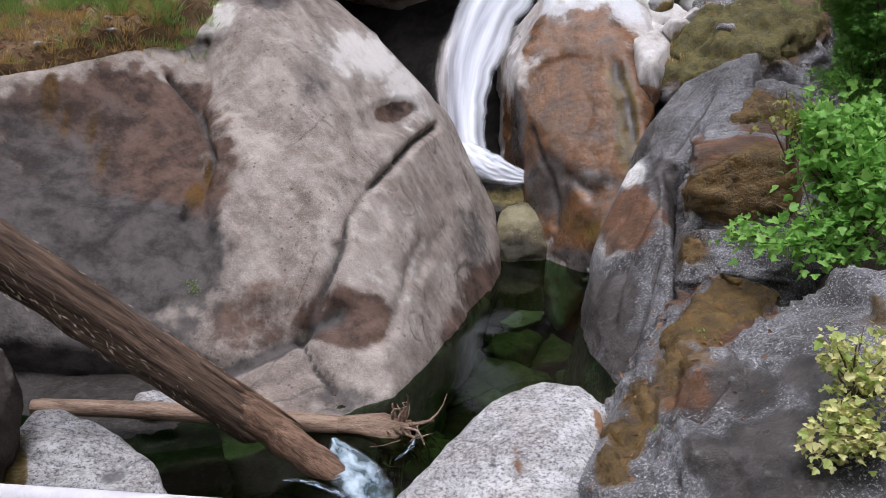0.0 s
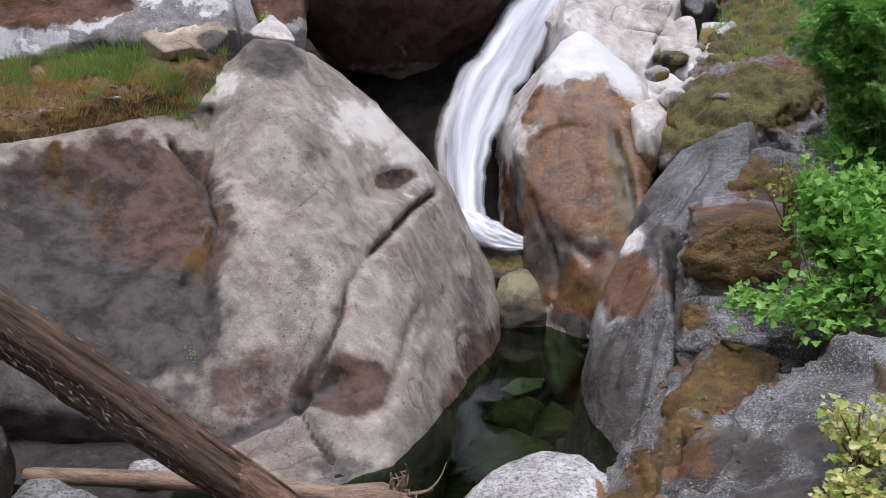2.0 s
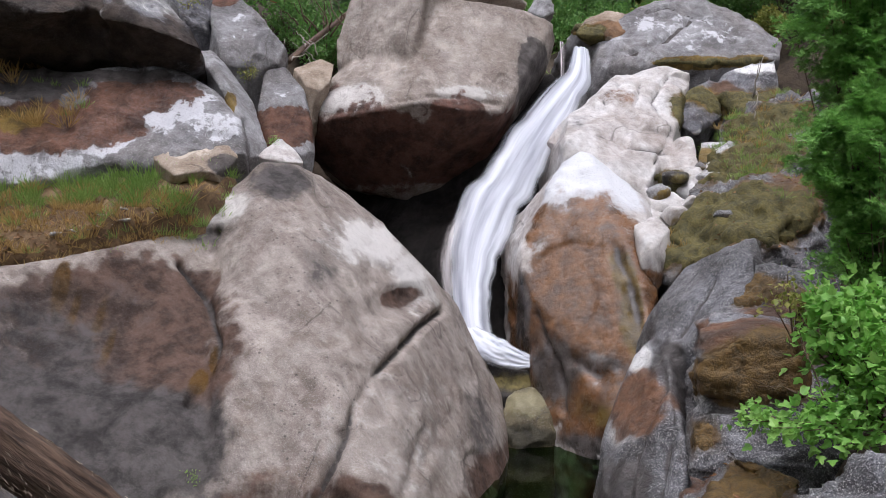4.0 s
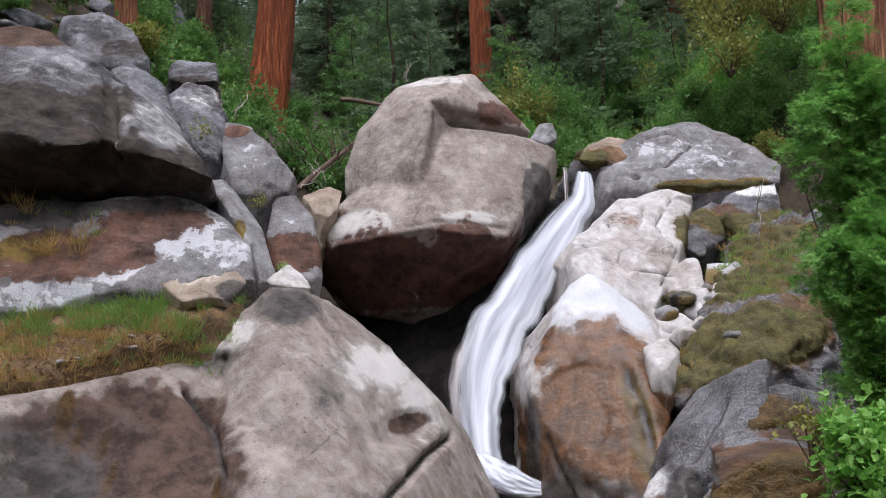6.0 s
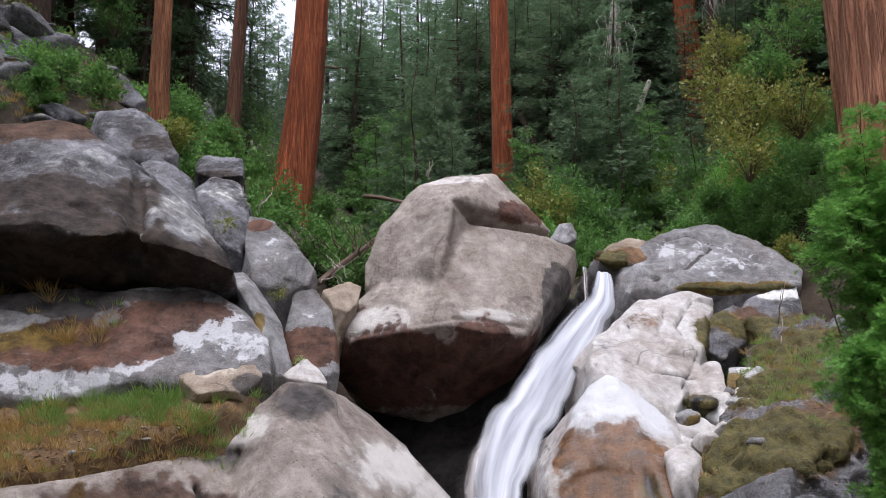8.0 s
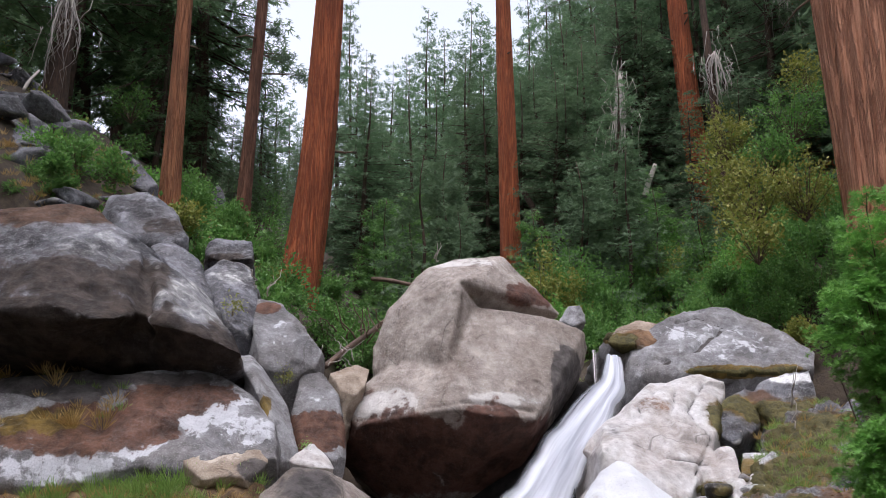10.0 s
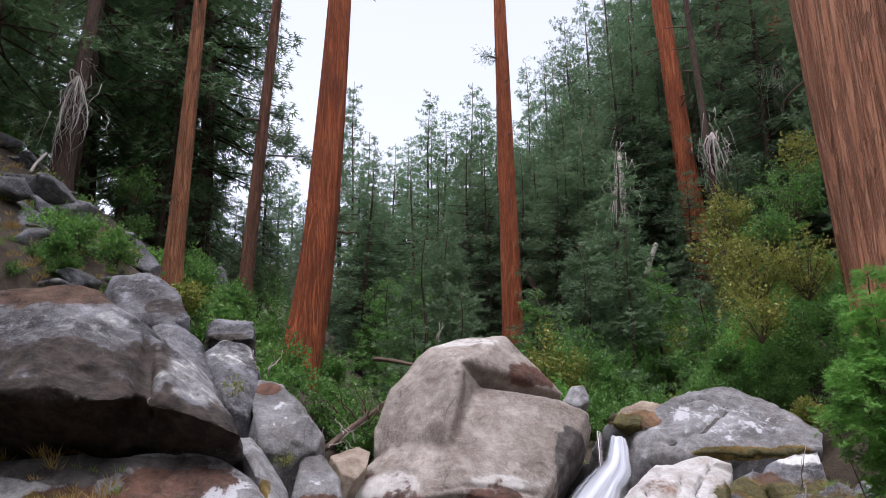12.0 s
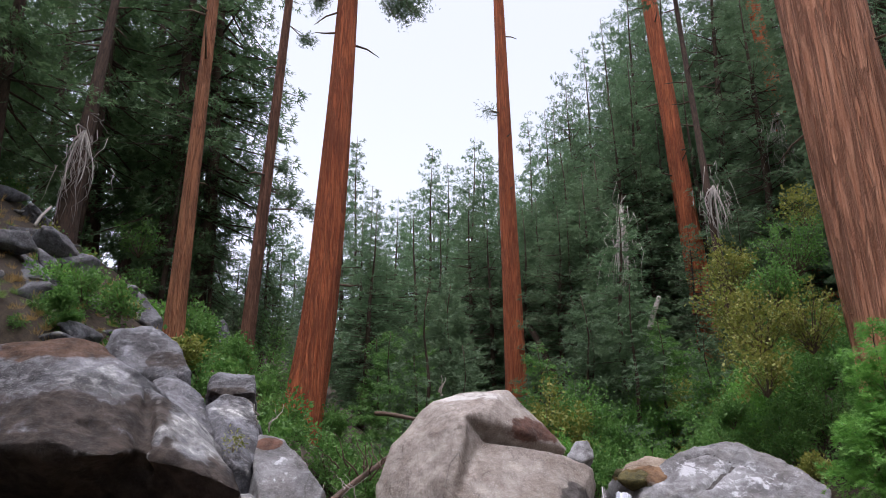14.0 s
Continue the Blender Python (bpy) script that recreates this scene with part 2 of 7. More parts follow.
M_BARK_RED = fibrous_bark("red_sequoia_bark", (0.07, 0.018, 0.009), (0.47, 0.098, 0.028), (0.65, 0.195, 0.075))
M_BARK_GREAT = fibrous_bark("fibrous_sequoia_bark", (0.20, 0.072, 0.038), (0.56, 0.215, 0.108), (0.82, 0.41, 0.25), 0.55)
M_BARK_CEDAR = fibrous_bark("orange_cedar_bark", (0.07, 0.025, 0.012), (0.32, 0.105, 0.042), (0.55, 0.235, 0.11), 1.3)
M_BARK_UMBER = fibrous_bark("umber_conifer_bark", (0.04, 0.018, 0.012), (0.19, 0.078, 0.045), (0.32, 0.15, 0.09), 1.3)
M_BARK_DARK = plain("dark_fir_bark", (0.045, 0.030, 0.024), (0.13, 0.08, 0.056), 7.0, 0.95, (2, 2, 0.4), 0.8, distance=0.05)
M_TWIG = plain("brown_twig_bark", (0.09, 0.06, 0.04), (0.17, 0.12, 0.08), 20.0, 0.9)
M_DEAD = plain("bleached_dead_wood", (0.30, 0.26, 0.23), (0.50, 0.45, 0.41), 12.0, 0.85, (2, 2, 0.5))
M_NEEDLE = plain("dark_fir_needles", (0.086, 0.146, 0.077), (0.176, 0.25, 0.136), 1.2, 0.7, relief=0, random_mix=0.4, translucent=0.42)
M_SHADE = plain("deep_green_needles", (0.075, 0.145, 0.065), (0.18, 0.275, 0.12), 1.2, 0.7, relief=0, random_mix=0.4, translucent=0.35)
# lighter than the near needles: the haze of distance is put into the colour
M_NEEDLE_HAZE = plain("hazy_fir_needles", (0.11, 0.19, 0.105), (0.21, 0.32, 0.165), 0.8, 0.75, relief=0, random_mix=0.5, translucent=0.35)
M_CEDAR = plain("cedar_sprays", (0.10, 0.26, 0.05), (0.26, 0.50, 0.11), 2.0, 0.65, relief=0, random_mix=0.5, translucent=0.4)
M_LEAF = plain("shrub_leaves", (0.07, 0.18, 0.045), (0.2, 0.36, 0.09), 2.5, 0.55, relief=0, random_mix=0.55, translucent=0.4)
M_LEAF_BRIGHT = plain("bright_maple_leaves", (0.14, 0.36, 0.06), (0.32, 0.55, 0.13), 3.0, 0.5, relief=0, random_mix=0.55, translucent=0.35)
M_LEAF_YELLOW = plain("yellowing_leaves", (0.14, 0.20, 0.035), (0.40, 0.37, 0.10), 2.0, 0.55, relief=0, random_mix=0.6, translucent=0.3)
M_LEAF_PALE = plain("pale_autumn_leaves", (0.26, 0.40, 0.06), (0.85, 0.74, 0.40), 3.0, 0.55, relief=0, random_mix=0.7, translucent=0.3)
M_GRASS = plain("green_grass", (0.17, 0.32, 0.065), (0.38, 0.50, 0.16), 2.5, 0.7, relief=0, random_mix=0.5, translucent=0.3)
M_STRAW = plain("dry_straw_grass", (0.40, 0.26, 0.09), (0.62, 0.46, 0.20), 2.5, 0.8, relief=0, random_mix=0.5, translucent=0.25)
M_FLECK = plain("pale_bark_flecks", (0.38, 0.30, 0.22), (0.55, 0.46, 0.36), 20.0, 0.9)
M_DRY_LEAF = plain("fallen_brown_leaves", (0.13, 0.06, 0.03), (0.34, 0.19, 0.09), 4.0, 0.85, relief=0, random_mix=0.7)
M_LOG = plain("weathered_log", (0.035, 0.021, 0.015), (0.20, 0.128, 0.088), 6.0, 0.7, (0.3, 3.0, 3.0), 0.9)
M_CORE = plain("tan_split_wood", (0.06, 0.03, 0.017), (0.34, 0.205, 0.135), 6.0, 0.7, (0.3, 3, 3), 0.8)
M_DRIFT = plain("tan_driftwood", (0.12, 0.07, 0.045), (0.37, 0.26, 0.19), 7.0, 0.75, (0.4, 3, 3), 0.5)
M_BED = plain("olive_bed_stone", (0.06, 0.06, 0.03), (0.19, 0.175, 0.09), 3.0, 0.8)
M_RAIL = plain("painted_handrail", (0.62, 0.60, 0.64), (0.72, 0.70, 0.74), 10.0, 0.55)


def water_surface():
    m, nt, b = material("clear_green_water")
    nt.nodes.remove(b)
    out = nt.nodes["Material Output"]
    t, g, s, fr = (nt.nodes.new(k) for k in ("ShaderNodeBsdfTransparent", "ShaderNodeBsdfGlossy", "ShaderNodeMixShader", "ShaderNodeFresnel"))
    t.inputs[0].default_value = (0.27, 0.39, 0.23, 1)
    g.inputs["Roughness"].default_value = 0.06
    fr.inputs[0].default_value = 1.22
    bn = nt.nodes.new("ShaderNodeBump")
    bn.inputs["Strength"].default_value, bn.inputs["Distance"].default_value = 0.12, 0.02
    nt.links.new(grain(nt, coords(nt, (1, 1, 1)), 5.0, 3, 0.5, 0.5), bn.inputs["Height"])
    nt.links.new(bn.outputs[0], g.inputs["Normal"])
    nt.links.new(bn.outputs[0], fr.inputs["Normal"])
    for a, c in ((fr.outputs[0], s.inputs[0]), (t.outputs[0], s.inputs[1]), (g.outputs[0], s.inputs[2]), (s.outputs[0], out.inputs["Surface"])):
        nt.links.new(a, c)
    return m


def white_water(name, cover, along=0.10, tone=(0.60, 0.63, 0.72), torn=1.5, peak=(0.76, 0.785, 0.84)):
    """Foaming water: streaks along the flow, with clear gaps between them towards the edges."""
    m, nt, b = material(name)
    uv = nt.nodes.new("ShaderNodeUVMap")
    mp = nt.nodes.new("ShaderNodeMapping")
    mp.inputs["Scale"].default_value = (1, along, 1)
    nt.links.new(uv.outputs[0], mp.inputs["Vector"])
    n, n2 = grain(nt, mp.outputs[0], 4.0, 3, 0.5, 0.3), grain(nt, mp.outputs[0], 14.0, 4, 0.6, 0.3)
    both = math_node(nt, "ADD", math_node(nt, "MULTIPLY", n, 0.82), math_node(nt, "MULTIPLY", n2, 0.18))
    nt.links.new(mix(nt, ramp(nt, both, 0.28, 0.64), tone, peak), b.inputs["Base Color"])
    b.inputs["Roughness"].default_value = 0.5
    sx = nt.nodes.new("ShaderNodeSeparateXYZ")
    nt.links.new(uv.outputs[0], sx.inputs[0])
    edge = math_node(nt, "ABSOLUTE", math_node(nt, "SUBTRACT", sx.outputs[0], 0.5))
    a = math_node(nt, "ADD", math_node(nt, "MULTIPLY", math_node(nt, "SUBTRACT", both, 0.5), torn), cover)
    a = math_node(nt, "SUBTRACT", a, math_node(nt, "MULTIPLY", math_node(nt, "POWER", math_node(nt, "MULTIPLY", edge, 2.0), 3.6), 0.95))
    nt.links.new(ramp(nt, a, -0.05, 0.62), b.inputs["Alpha"])
    bump(nt, b, both, 0.15, 0.05)
    return m


M_FOAM = white_water("white_foam", 0.70, 0.6, (0.62, 0.66, 0.76))
M_RIFFLE = white_water("riffle", 0.34, 0.8, (0.20, 0.32, 0.40), 1.2, (0.56, 0.68, 0.78))
M_TRACE = white_water("foam_traces", 0.16, 2.0, (0.20, 0.32, 0.40), 1.2, (0.56, 0.68, 0.78))
M_WATER = water_surface()
M_FALL = white_water("white_falling_water", 0.50, 0.04, (0.44, 0.46, 0.55), 1.1)
M_VEIL = white_water("thin_water_veil", 0.28, 0.07, (0.30, 0.25, 0.24), 1.5, (0.62, 0.58, 0.58))


# ---- shaping tools ----
def lattice(p, salt=0):
    """Smooth value noise in -1..1 at the places p (n x 3)."""
    i = np.floor(p).astype(np.int64)
    f = p - i
    u = f * f * (3 - 2 * f)
    total = np.zeros(len(p))
    for dx in (0, 1):
        for dy in (0, 1):
            for dz in (0, 1):
                h = ((i[:, 0] + dx) * 73856093) ^ ((i[:, 1] + dy) * 19349663) ^ ((i[:, 2] + dz) * 83492791) ^ (salt * 2654435)
                h = (h * 1103515245 + 12345) & 0x7FFFFFFF
                h = ((h ^ (h >> 13)) * 1274126177) & 0x7FFFFFFF
                w = (u[:, 0] if dx else 1 - u[:, 0]) * (u[:, 1] if dy else 1 - u[:, 1]) * (u[:, 2] if dz else 1 - u[:, 2])
                total += w * ((h & 0xFFFFF) / 0xFFFFF * 2 - 1)
    return total


def rough_noise(p, octaves=4, salt=0, gain=0.5):
    total, amp, p = np.zeros(len(p)), 1.0, np.array(p, float)
    for k in range(octaves):
        total += amp * lattice(p, salt + k * 17)
        p, amp = p * 2.03 + 7.1, amp * gain
    return total


def mesh_of(name, verts, faces, mat, smooth=True):
    me = bpy.data.meshes.new(name)
    me.from_pydata([tuple(v) for v in verts] if not isinstance(verts, np.ndarray) else verts.tolist(), [], faces if not isinstance(faces, np.ndarray) else faces.tolist())
    me.materials.append(mat)
    me.polygons.foreach_set("use_smooth", [smooth] * len(me.polygons))
    me.update()
    return me


def part(name, me, parent, label=""):
    ob = new(name, me)
    ob.parent = parent
    return tagged(ob, label)


def smoothed(v, e, times):
    n = len(v)
    deg = np.maximum(np.bincount(e.ravel(), minlength=n), 1)[:, None]
    for _ in range(times):
        s = np.stack([np.bincount(e[:, 0], v[e[:, 1], k], n) + np.bincount(e[:, 1], v[e[:, 0], k], n) for k in range(3)], 1)
        v = v * 0.4 + 0.6 * s / deg
    return v


def normals_of(me):
    n = np.empty(len(me.vertices) * 3)
    me.vertices.foreach_get("normal", n)
    return n.reshape(-1, 3)


def to_line(v, pts):
    """Distance of each place from a polyline."""
    best = np.full(len(v), 1e9)
    pts = np.array(pts, float)
    for a, b in zip(pts[:-1], pts[1:]):
        s = np.clip(((v - a) @ (b - a)) / max(1e-9, (b - a) @ (b - a)), 0, 1)[:, None]
        best = np.minimum(best, np.linalg.norm(v - a - s * (b - a), axis=1))
    return best


def rock(name, hulls, mat, label, category="boulder", voxel=0.07, soft=14, lumps=0.10, size=1.1, stains=(), cuts=(), bowls=(), salt=0,
         layers=(1, 1, 1), grow=0.5, kind="", group="", chips=36, chip=0.05, reach=0.8, growth=None):
    """A rock: the hulls of a few corners each, melted together, rounded, and worn. stains: (channel, centre, radii, strength) with the channels
    r rust, m moss, p pale, d dark. cuts: (places, width, depth) along a line; bowls: (centre, radii, depth)."""
    bm = bmesh.new()
    for corners in hulls:
        vs = [bm.verts.new(c) for c in corners]
        got = bmesh.ops.convex_hull(bm, input=vs)
        loose = [g for g in got["geom_interior"] if isinstance(g, bmesh.types.BMVert)]
        bmesh.ops.delete(bm, geom=loose, context="VERTS")
    me = bpy.data.meshes.new(name)
    bm.to_mesh(me)
    bm.free()
    ob = new(name, me)
    mod = ob.modifiers.new("melt", "REMESH")
    mod.mode, mod.voxel_size = "VOXEL", voxel
    done = bpy.data.meshes.new_from_object(ob.evaluated_get(bpy.context.evaluated_depsgraph_get()))
    ob.modifiers.clear()
    ob.data = done
    n = len(done.vertices)
    v = np.empty(n * 3)
    done.vertices.foreach_get("co", v)
    v = v.reshape(-1, 3)
    e = np.empty(len(done.edges) * 2, np.int64)
    done.edges.foreach_get("vertices", e)
    e = e.reshape(-1, 2)
    flat = v
    v = smoothed(v, e, 3 + round(soft * 0.35))
    done.vertices.foreach_set("co", v.ravel())
    done.update()
    nrm = normals_of(done)
    q = v * np.array(layers) / size
    away = 0.7 * lumps * (rough_noise(q, 3, salt) * 0.8 + 0.55 * (0.35 - np.abs(rough_noise(q * 1.5, 3, salt + 5))) + 0.30 * (0.5 - np.abs(rough_noise(q * 3.3, 3, salt + 7, 0.6))) + 0.22 * rough_noise(q * 7, 3, salt + 9))
    lost = np.clip(((flat - v) * nrm).sum(1), -0.1, 0.3)  # what rounding took from the edges, without the steps of the grid
    away += grow * smoothed(np.stack([lost] * 3, 1), e, 4)[:, 0]
    rnd = np.random.default_rng(salt + 900)
    v, away = v + nrm * away[:, None], np.zeros(n)
    extent = np.linalg.norm(v.max(0) - v.min(0))
    reach, chip = min(reach, extent * 0.16), min(chip, extent * 0.012)
    struck = 0
    for _ in range(chips * 5):  # flat flakes struck off the surface
        k = rnd.integers(0, n)
        w = nrm[k] + rnd.normal(0, 0.14, 3)
        w /= np.linalg.norm(w)
        off = v - (v[k] - w * chip * rnd.uniform(0.2, 1.0))
        h = off @ w
        r2 = (off * off).sum(1) / (reach * rnd.uniform(0.4, 1.3)) ** 2
        hit = (h > 0) & (r2 < 1)
        if struck < chips and hit.any() and h[hit].max() < 1.6 * chip:
            struck += 1
            v[hit] -= (h[hit] * np.clip((1 - r2[hit]) * 5, 0, 1))[:, None] * w
    crack_shade = np.zeros(n)
    for pts, width, depth in cuts:
        d = to_line(v + 0.35 * width * np.stack([rough_noise(v * 3.0, 2, k + 31) for k in range(3)], 1), pts)
        away -= depth * np.exp(-(d / width) ** 2)
        # cracks too narrow for the mesh get their shade painted in dark
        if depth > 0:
            crack_shade = np.maximum(crack_shade, min(1.0, depth * 9) * np.exp(-(d / (0.75 * width)) ** 2))
    for c, r, depth in bowls:
        d = np.linalg.norm((v - np.array(c)) / np.array(r), axis=1)
        away -= depth * np.clip(1 - d * d, 0, 1)
    v = v + nrm * away[:, None]
    done.vertices.foreach_set("co", v.ravel())
    stain = np.zeros((n, 4))
    stain[:, 3] = crack_shade
    wob = 0.40 * rough_noise(v * 1.0, 4, salt + 40, 0.6) + 0.15 * rough_noise(v * (5, 5, 1.2), 2, salt + 44)
    for channel, c, r, strength in stains:
        d = np.linalg.norm((v - np.array(c)) / np.array(r), axis=1) + wob
        k = "rmpd".index(channel)
        stain[:, k] = np.maximum(stain[:, k], 1.25 * strength * np.clip((1.5 - d) / 0.85, 0, 1))
    a = done.attributes.new("stain", "FLOAT_COLOR", "POINT")
    a.data.foreach_set("color", stain.ravel())
    done.materials.clear()
    done.materials.append(mat)
    done.polygons.foreach_set("use_smooth", [True] * len(done.polygons))
    done.update()
    bpy.data.meshes.remove(me)
    done.name = name
    if growth:  # cushions of moss where the moss stain is strong
        thick = stain[:, 1] + 0.34 * rough_noise(v * 2.2, 4, salt + 61, 0.6) - 0.50
        q = np.array([p.vertices[:] for p in done.polygons if len(p.vertices) == 4])
        on = (thick[q] > 0).all(1)
        used = np.zeros(n, bool)
        used[q[on]] = True
        rim = np.zeros(n, bool)
        rim[q[~on]] = True
        lift = 0.012 + 0.05 * np.clip(thick, 0, 0.6) + 0.016 * rough_noise(v * 11, 2, salt + 63)
        lift[rim] = -0.02
        own = np.where(used, np.arange(n), n)
        for _ in range(400):  # the lowest vertex number spreads through each cushion
            low = own[q[on]].min(1)
            was = own.copy()
            np.minimum.at(own, q[on].ravel(), np.repeat(low, 4))
            if (own == was).all():
                break
        high = v + normals_of(done) * lift[:, None]
        for key, size in zip(*np.unique(own[q[on][:, 0]], return_counts=True)):
            if size > 24:
                mine = q[on][own[q[on][:, 0]] == key]
                ids, faces = np.unique(mine, return_inverse=True)
                part("moss", mesh_of("moss", high[ids], faces.reshape(-1, 4), growth), ob, "damp moss cushion")
    return tagged(ob, label, category, group, kind)


def tube(pts, radii, sides=10, ridges=0.0, salt=0, closed=True, twist=0.0):
    """Vertices and faces of a bent, tapering round bar."""
    pts = [Vector(p) for p in pts]
    verts, faces = [], []
    side = None
    for k, p in enumerate(pts):
        ahead = (pts[min(k + 1, len(pts) - 1)] - pts[max(k - 1, 0)]).normalized()
        if side is None:
            side = ahead.cross(Vector((0.31, 0.17, 0.93)) if abs(ahead.z) < 0.9 else Vector((1, 0, 0))).normalized()
        side = (side - ahead * side.dot(ahead)).normalized()
        up = ahead.cross(side)
        for s in range(sides):
            a = 2 * math.pi * s / sides + twist * k
            r = radii[k]
            if ridges:
                r *= 1 + ridges * (0.6 * noise.noise((math.cos(a) * 2.1, math.sin(a) * 2.1, salt + k * 0.05)) + 0.5 * noise.noise((math.cos(a) * 6, math.sin(a) * 6, salt + 9 + k * 0.12)) + 0.35 * noise.noise((math.cos(a) * 13, math.sin(a) * 13, salt + 3 + k * 0.2)))
            verts.append(p + (side * math.cos(a) + up * math.sin(a)) * r)
    for k in range(len(pts) - 1):
        for s in range(sides):
            a, b = k * sides + s, k * sides + (s + 1) % sides
            faces.append((a, b, b + sides, a + sides))
    if closed:
        faces.append(tuple(range(sides))[::-1])
        faces.append(tuple(range((len(pts) - 1) * sides, len(pts) * sides)))
    return verts, faces


def join(pieces):
    verts, faces = [], []
    for v, f in pieces:
        o = len(verts)
        verts.extend(v)
        faces.extend(tuple(i + o for i in g) for g in f)
    return verts, faces


def leaves(places, ways, lengths, widths, rng, lobed=False, fold=0.25, fan=False):
    """Vertices and faces of many small leaves, each folded along its midrib."""
    places, ways = np.asarray(places, float), np.asarray(ways, float)
    n = len(places)
    ways = ways / np.maximum(np.linalg.norm(ways, axis=1, keepdims=True), 1e-6)
    up = rng.normal(0, 0.45, (n, 3)) + (0, 0, 1)
    side = np.cross(ways, up)
    side /= np.maximum(np.linalg.norm(side, axis=1, keepdims=True), 1e-6)
    up = np.cross(side, ways)
    lengths, widths = np.broadcast_to(lengths, n)[:, None], np.broadcast_to(widths, n)[:, None]
    if lobed:
        shape = ((0, 0), (-0.30, 0.08), (-0.5, 0.42), (-0.24, 0.52), (-0.22, 0.78), (0, 1.0), (0.22, 0.78), (0.24, 0.52), (0.5, 0.42), (0.30, 0.08))
        faces1 = ((0, 1, 2, 3, 4, 5), (0, 5, 6, 7, 8, 9))
    elif fan:
        shape, faces1 = [], []
        for turn, reach in ((-1.0, 0.7), (-0.5, 0.9), (0.0, 1.0), (0.5, 0.88), (1.0, 0.66)):
            c, q = math.sin(turn), math.cos(turn)
            i = len(shape)
            shape += [(-0.10 * q + 0.28 * c, 0.10 * c + 0.28 * q), (0.10 * q + 0.28 * c, -0.10 * c + 0.28 * q), (reach * c, reach * q)]
            faces1.append((i, i + 1, i + 2))
    else:
        shape = ((0, 0), (-0.5, 0.45), (0, 1.0), (0.5, 0.45))
        faces1 = ((0, 1, 2), (0, 2, 3))
    v = np.stack([places + side * (a * widths) + ways * (b * lengths) + up * (abs(a) * fold * widths - 0.12 * b * b * lengths) for a, b in shape], 1).reshape(-1, 3)
    k = len(shape)
    faces = [tuple(i + k * j for i in f) for j in range(n) for f in faces1]
    return v, faces


# ---- the ground: a steep creek valley, one sheet to the horizon ----
def lerp(y, at, to):
    return np.interp(y, at, to)


def creek_x(y):
    return lerp(y, (0, 8, 14, 17, 21, 30, 60), (-0.5, 0.0, 1.4, 1.2, 3.4, 4.0, 3.0))


def ground_height(x, y):
    x, y = np.asarray(x, float), np.asarray(y, float)
    bed = lerp(y, (-40, 6, 8, 15.5, 17, 20, 22, 26, 35, 50, 80, 150, 400), (-2.5, -1.3, -1.2, -1.4, -1.2, 1.5, 6.0, 7.9, 10.0, 14.2, 23, 46, 84))
    d = x - creek_x(y)
    right = np.maximum(0, d - lerp(y, (0, 12, 16, 21, 26, 40), (2.3, 2.6, 4, 4.5, 4, 4)))
    left = np.maximum(0, -d - lerp(y, (0, 6, 10, 15, 20, 26), (4.6, 4.6, 5.5, 7, 7, 6.4)))
    slope_r = lerp(y, (0, 12, 16, 20, 24, 40, 80), (1.3, 1.3, 0.9, 0.62, 0.66, 0.6, 0.5))
    slope_l = lerp(y, (0, 7, 13, 18, 22, 34, 48, 80), (1.3, 1.2, 0.55, 0.75, 0.82, 0.82, 0.6, 0.4))
    return bed + 70 * (1 - np.exp(-(right * slope_r + left * slope_l) / 70))


def stretch_axis(low, high, step, far):
    mid = np.arange(low, high + 1e-6, step)
    out = step * 1.25 ** np.arange(1, 60)
    out = np.cumsum(out)
    out = out[out < far]
    return np.concatenate([(low - out)[::-1], mid, high + out])


gx, gy = stretch_axis(-26, 26, 0.4, 1500), stretch_axis(-8, 60, 0.4, 1500)
GX, GY = np.meshgrid(gx, gy, indexing="ij")
GZ = ground_height(GX, GY) + 0.16 * rough_noise(np.stack([GX.ravel(), GY.ravel(), 0 * GX.ravel()], 1) / 2.0, 4, 3).reshape(GX.shape)
gi = np.arange(GX.size).reshape(GX.shape)
quads = np.stack([gi[:-1, :-1], gi[1:, :-1], gi[1:, 1:], gi[:-1, 1:]], -1).reshape(-1, 4)
ground = tagged(new("ground", mesh_of("ground", np.stack([GX.ravel(), GY.ravel(), GZ.ravel()], 1), quads, M_LITTER)),
                "steep forest floor of brown soil and needle litter", "ground", kind="structure")

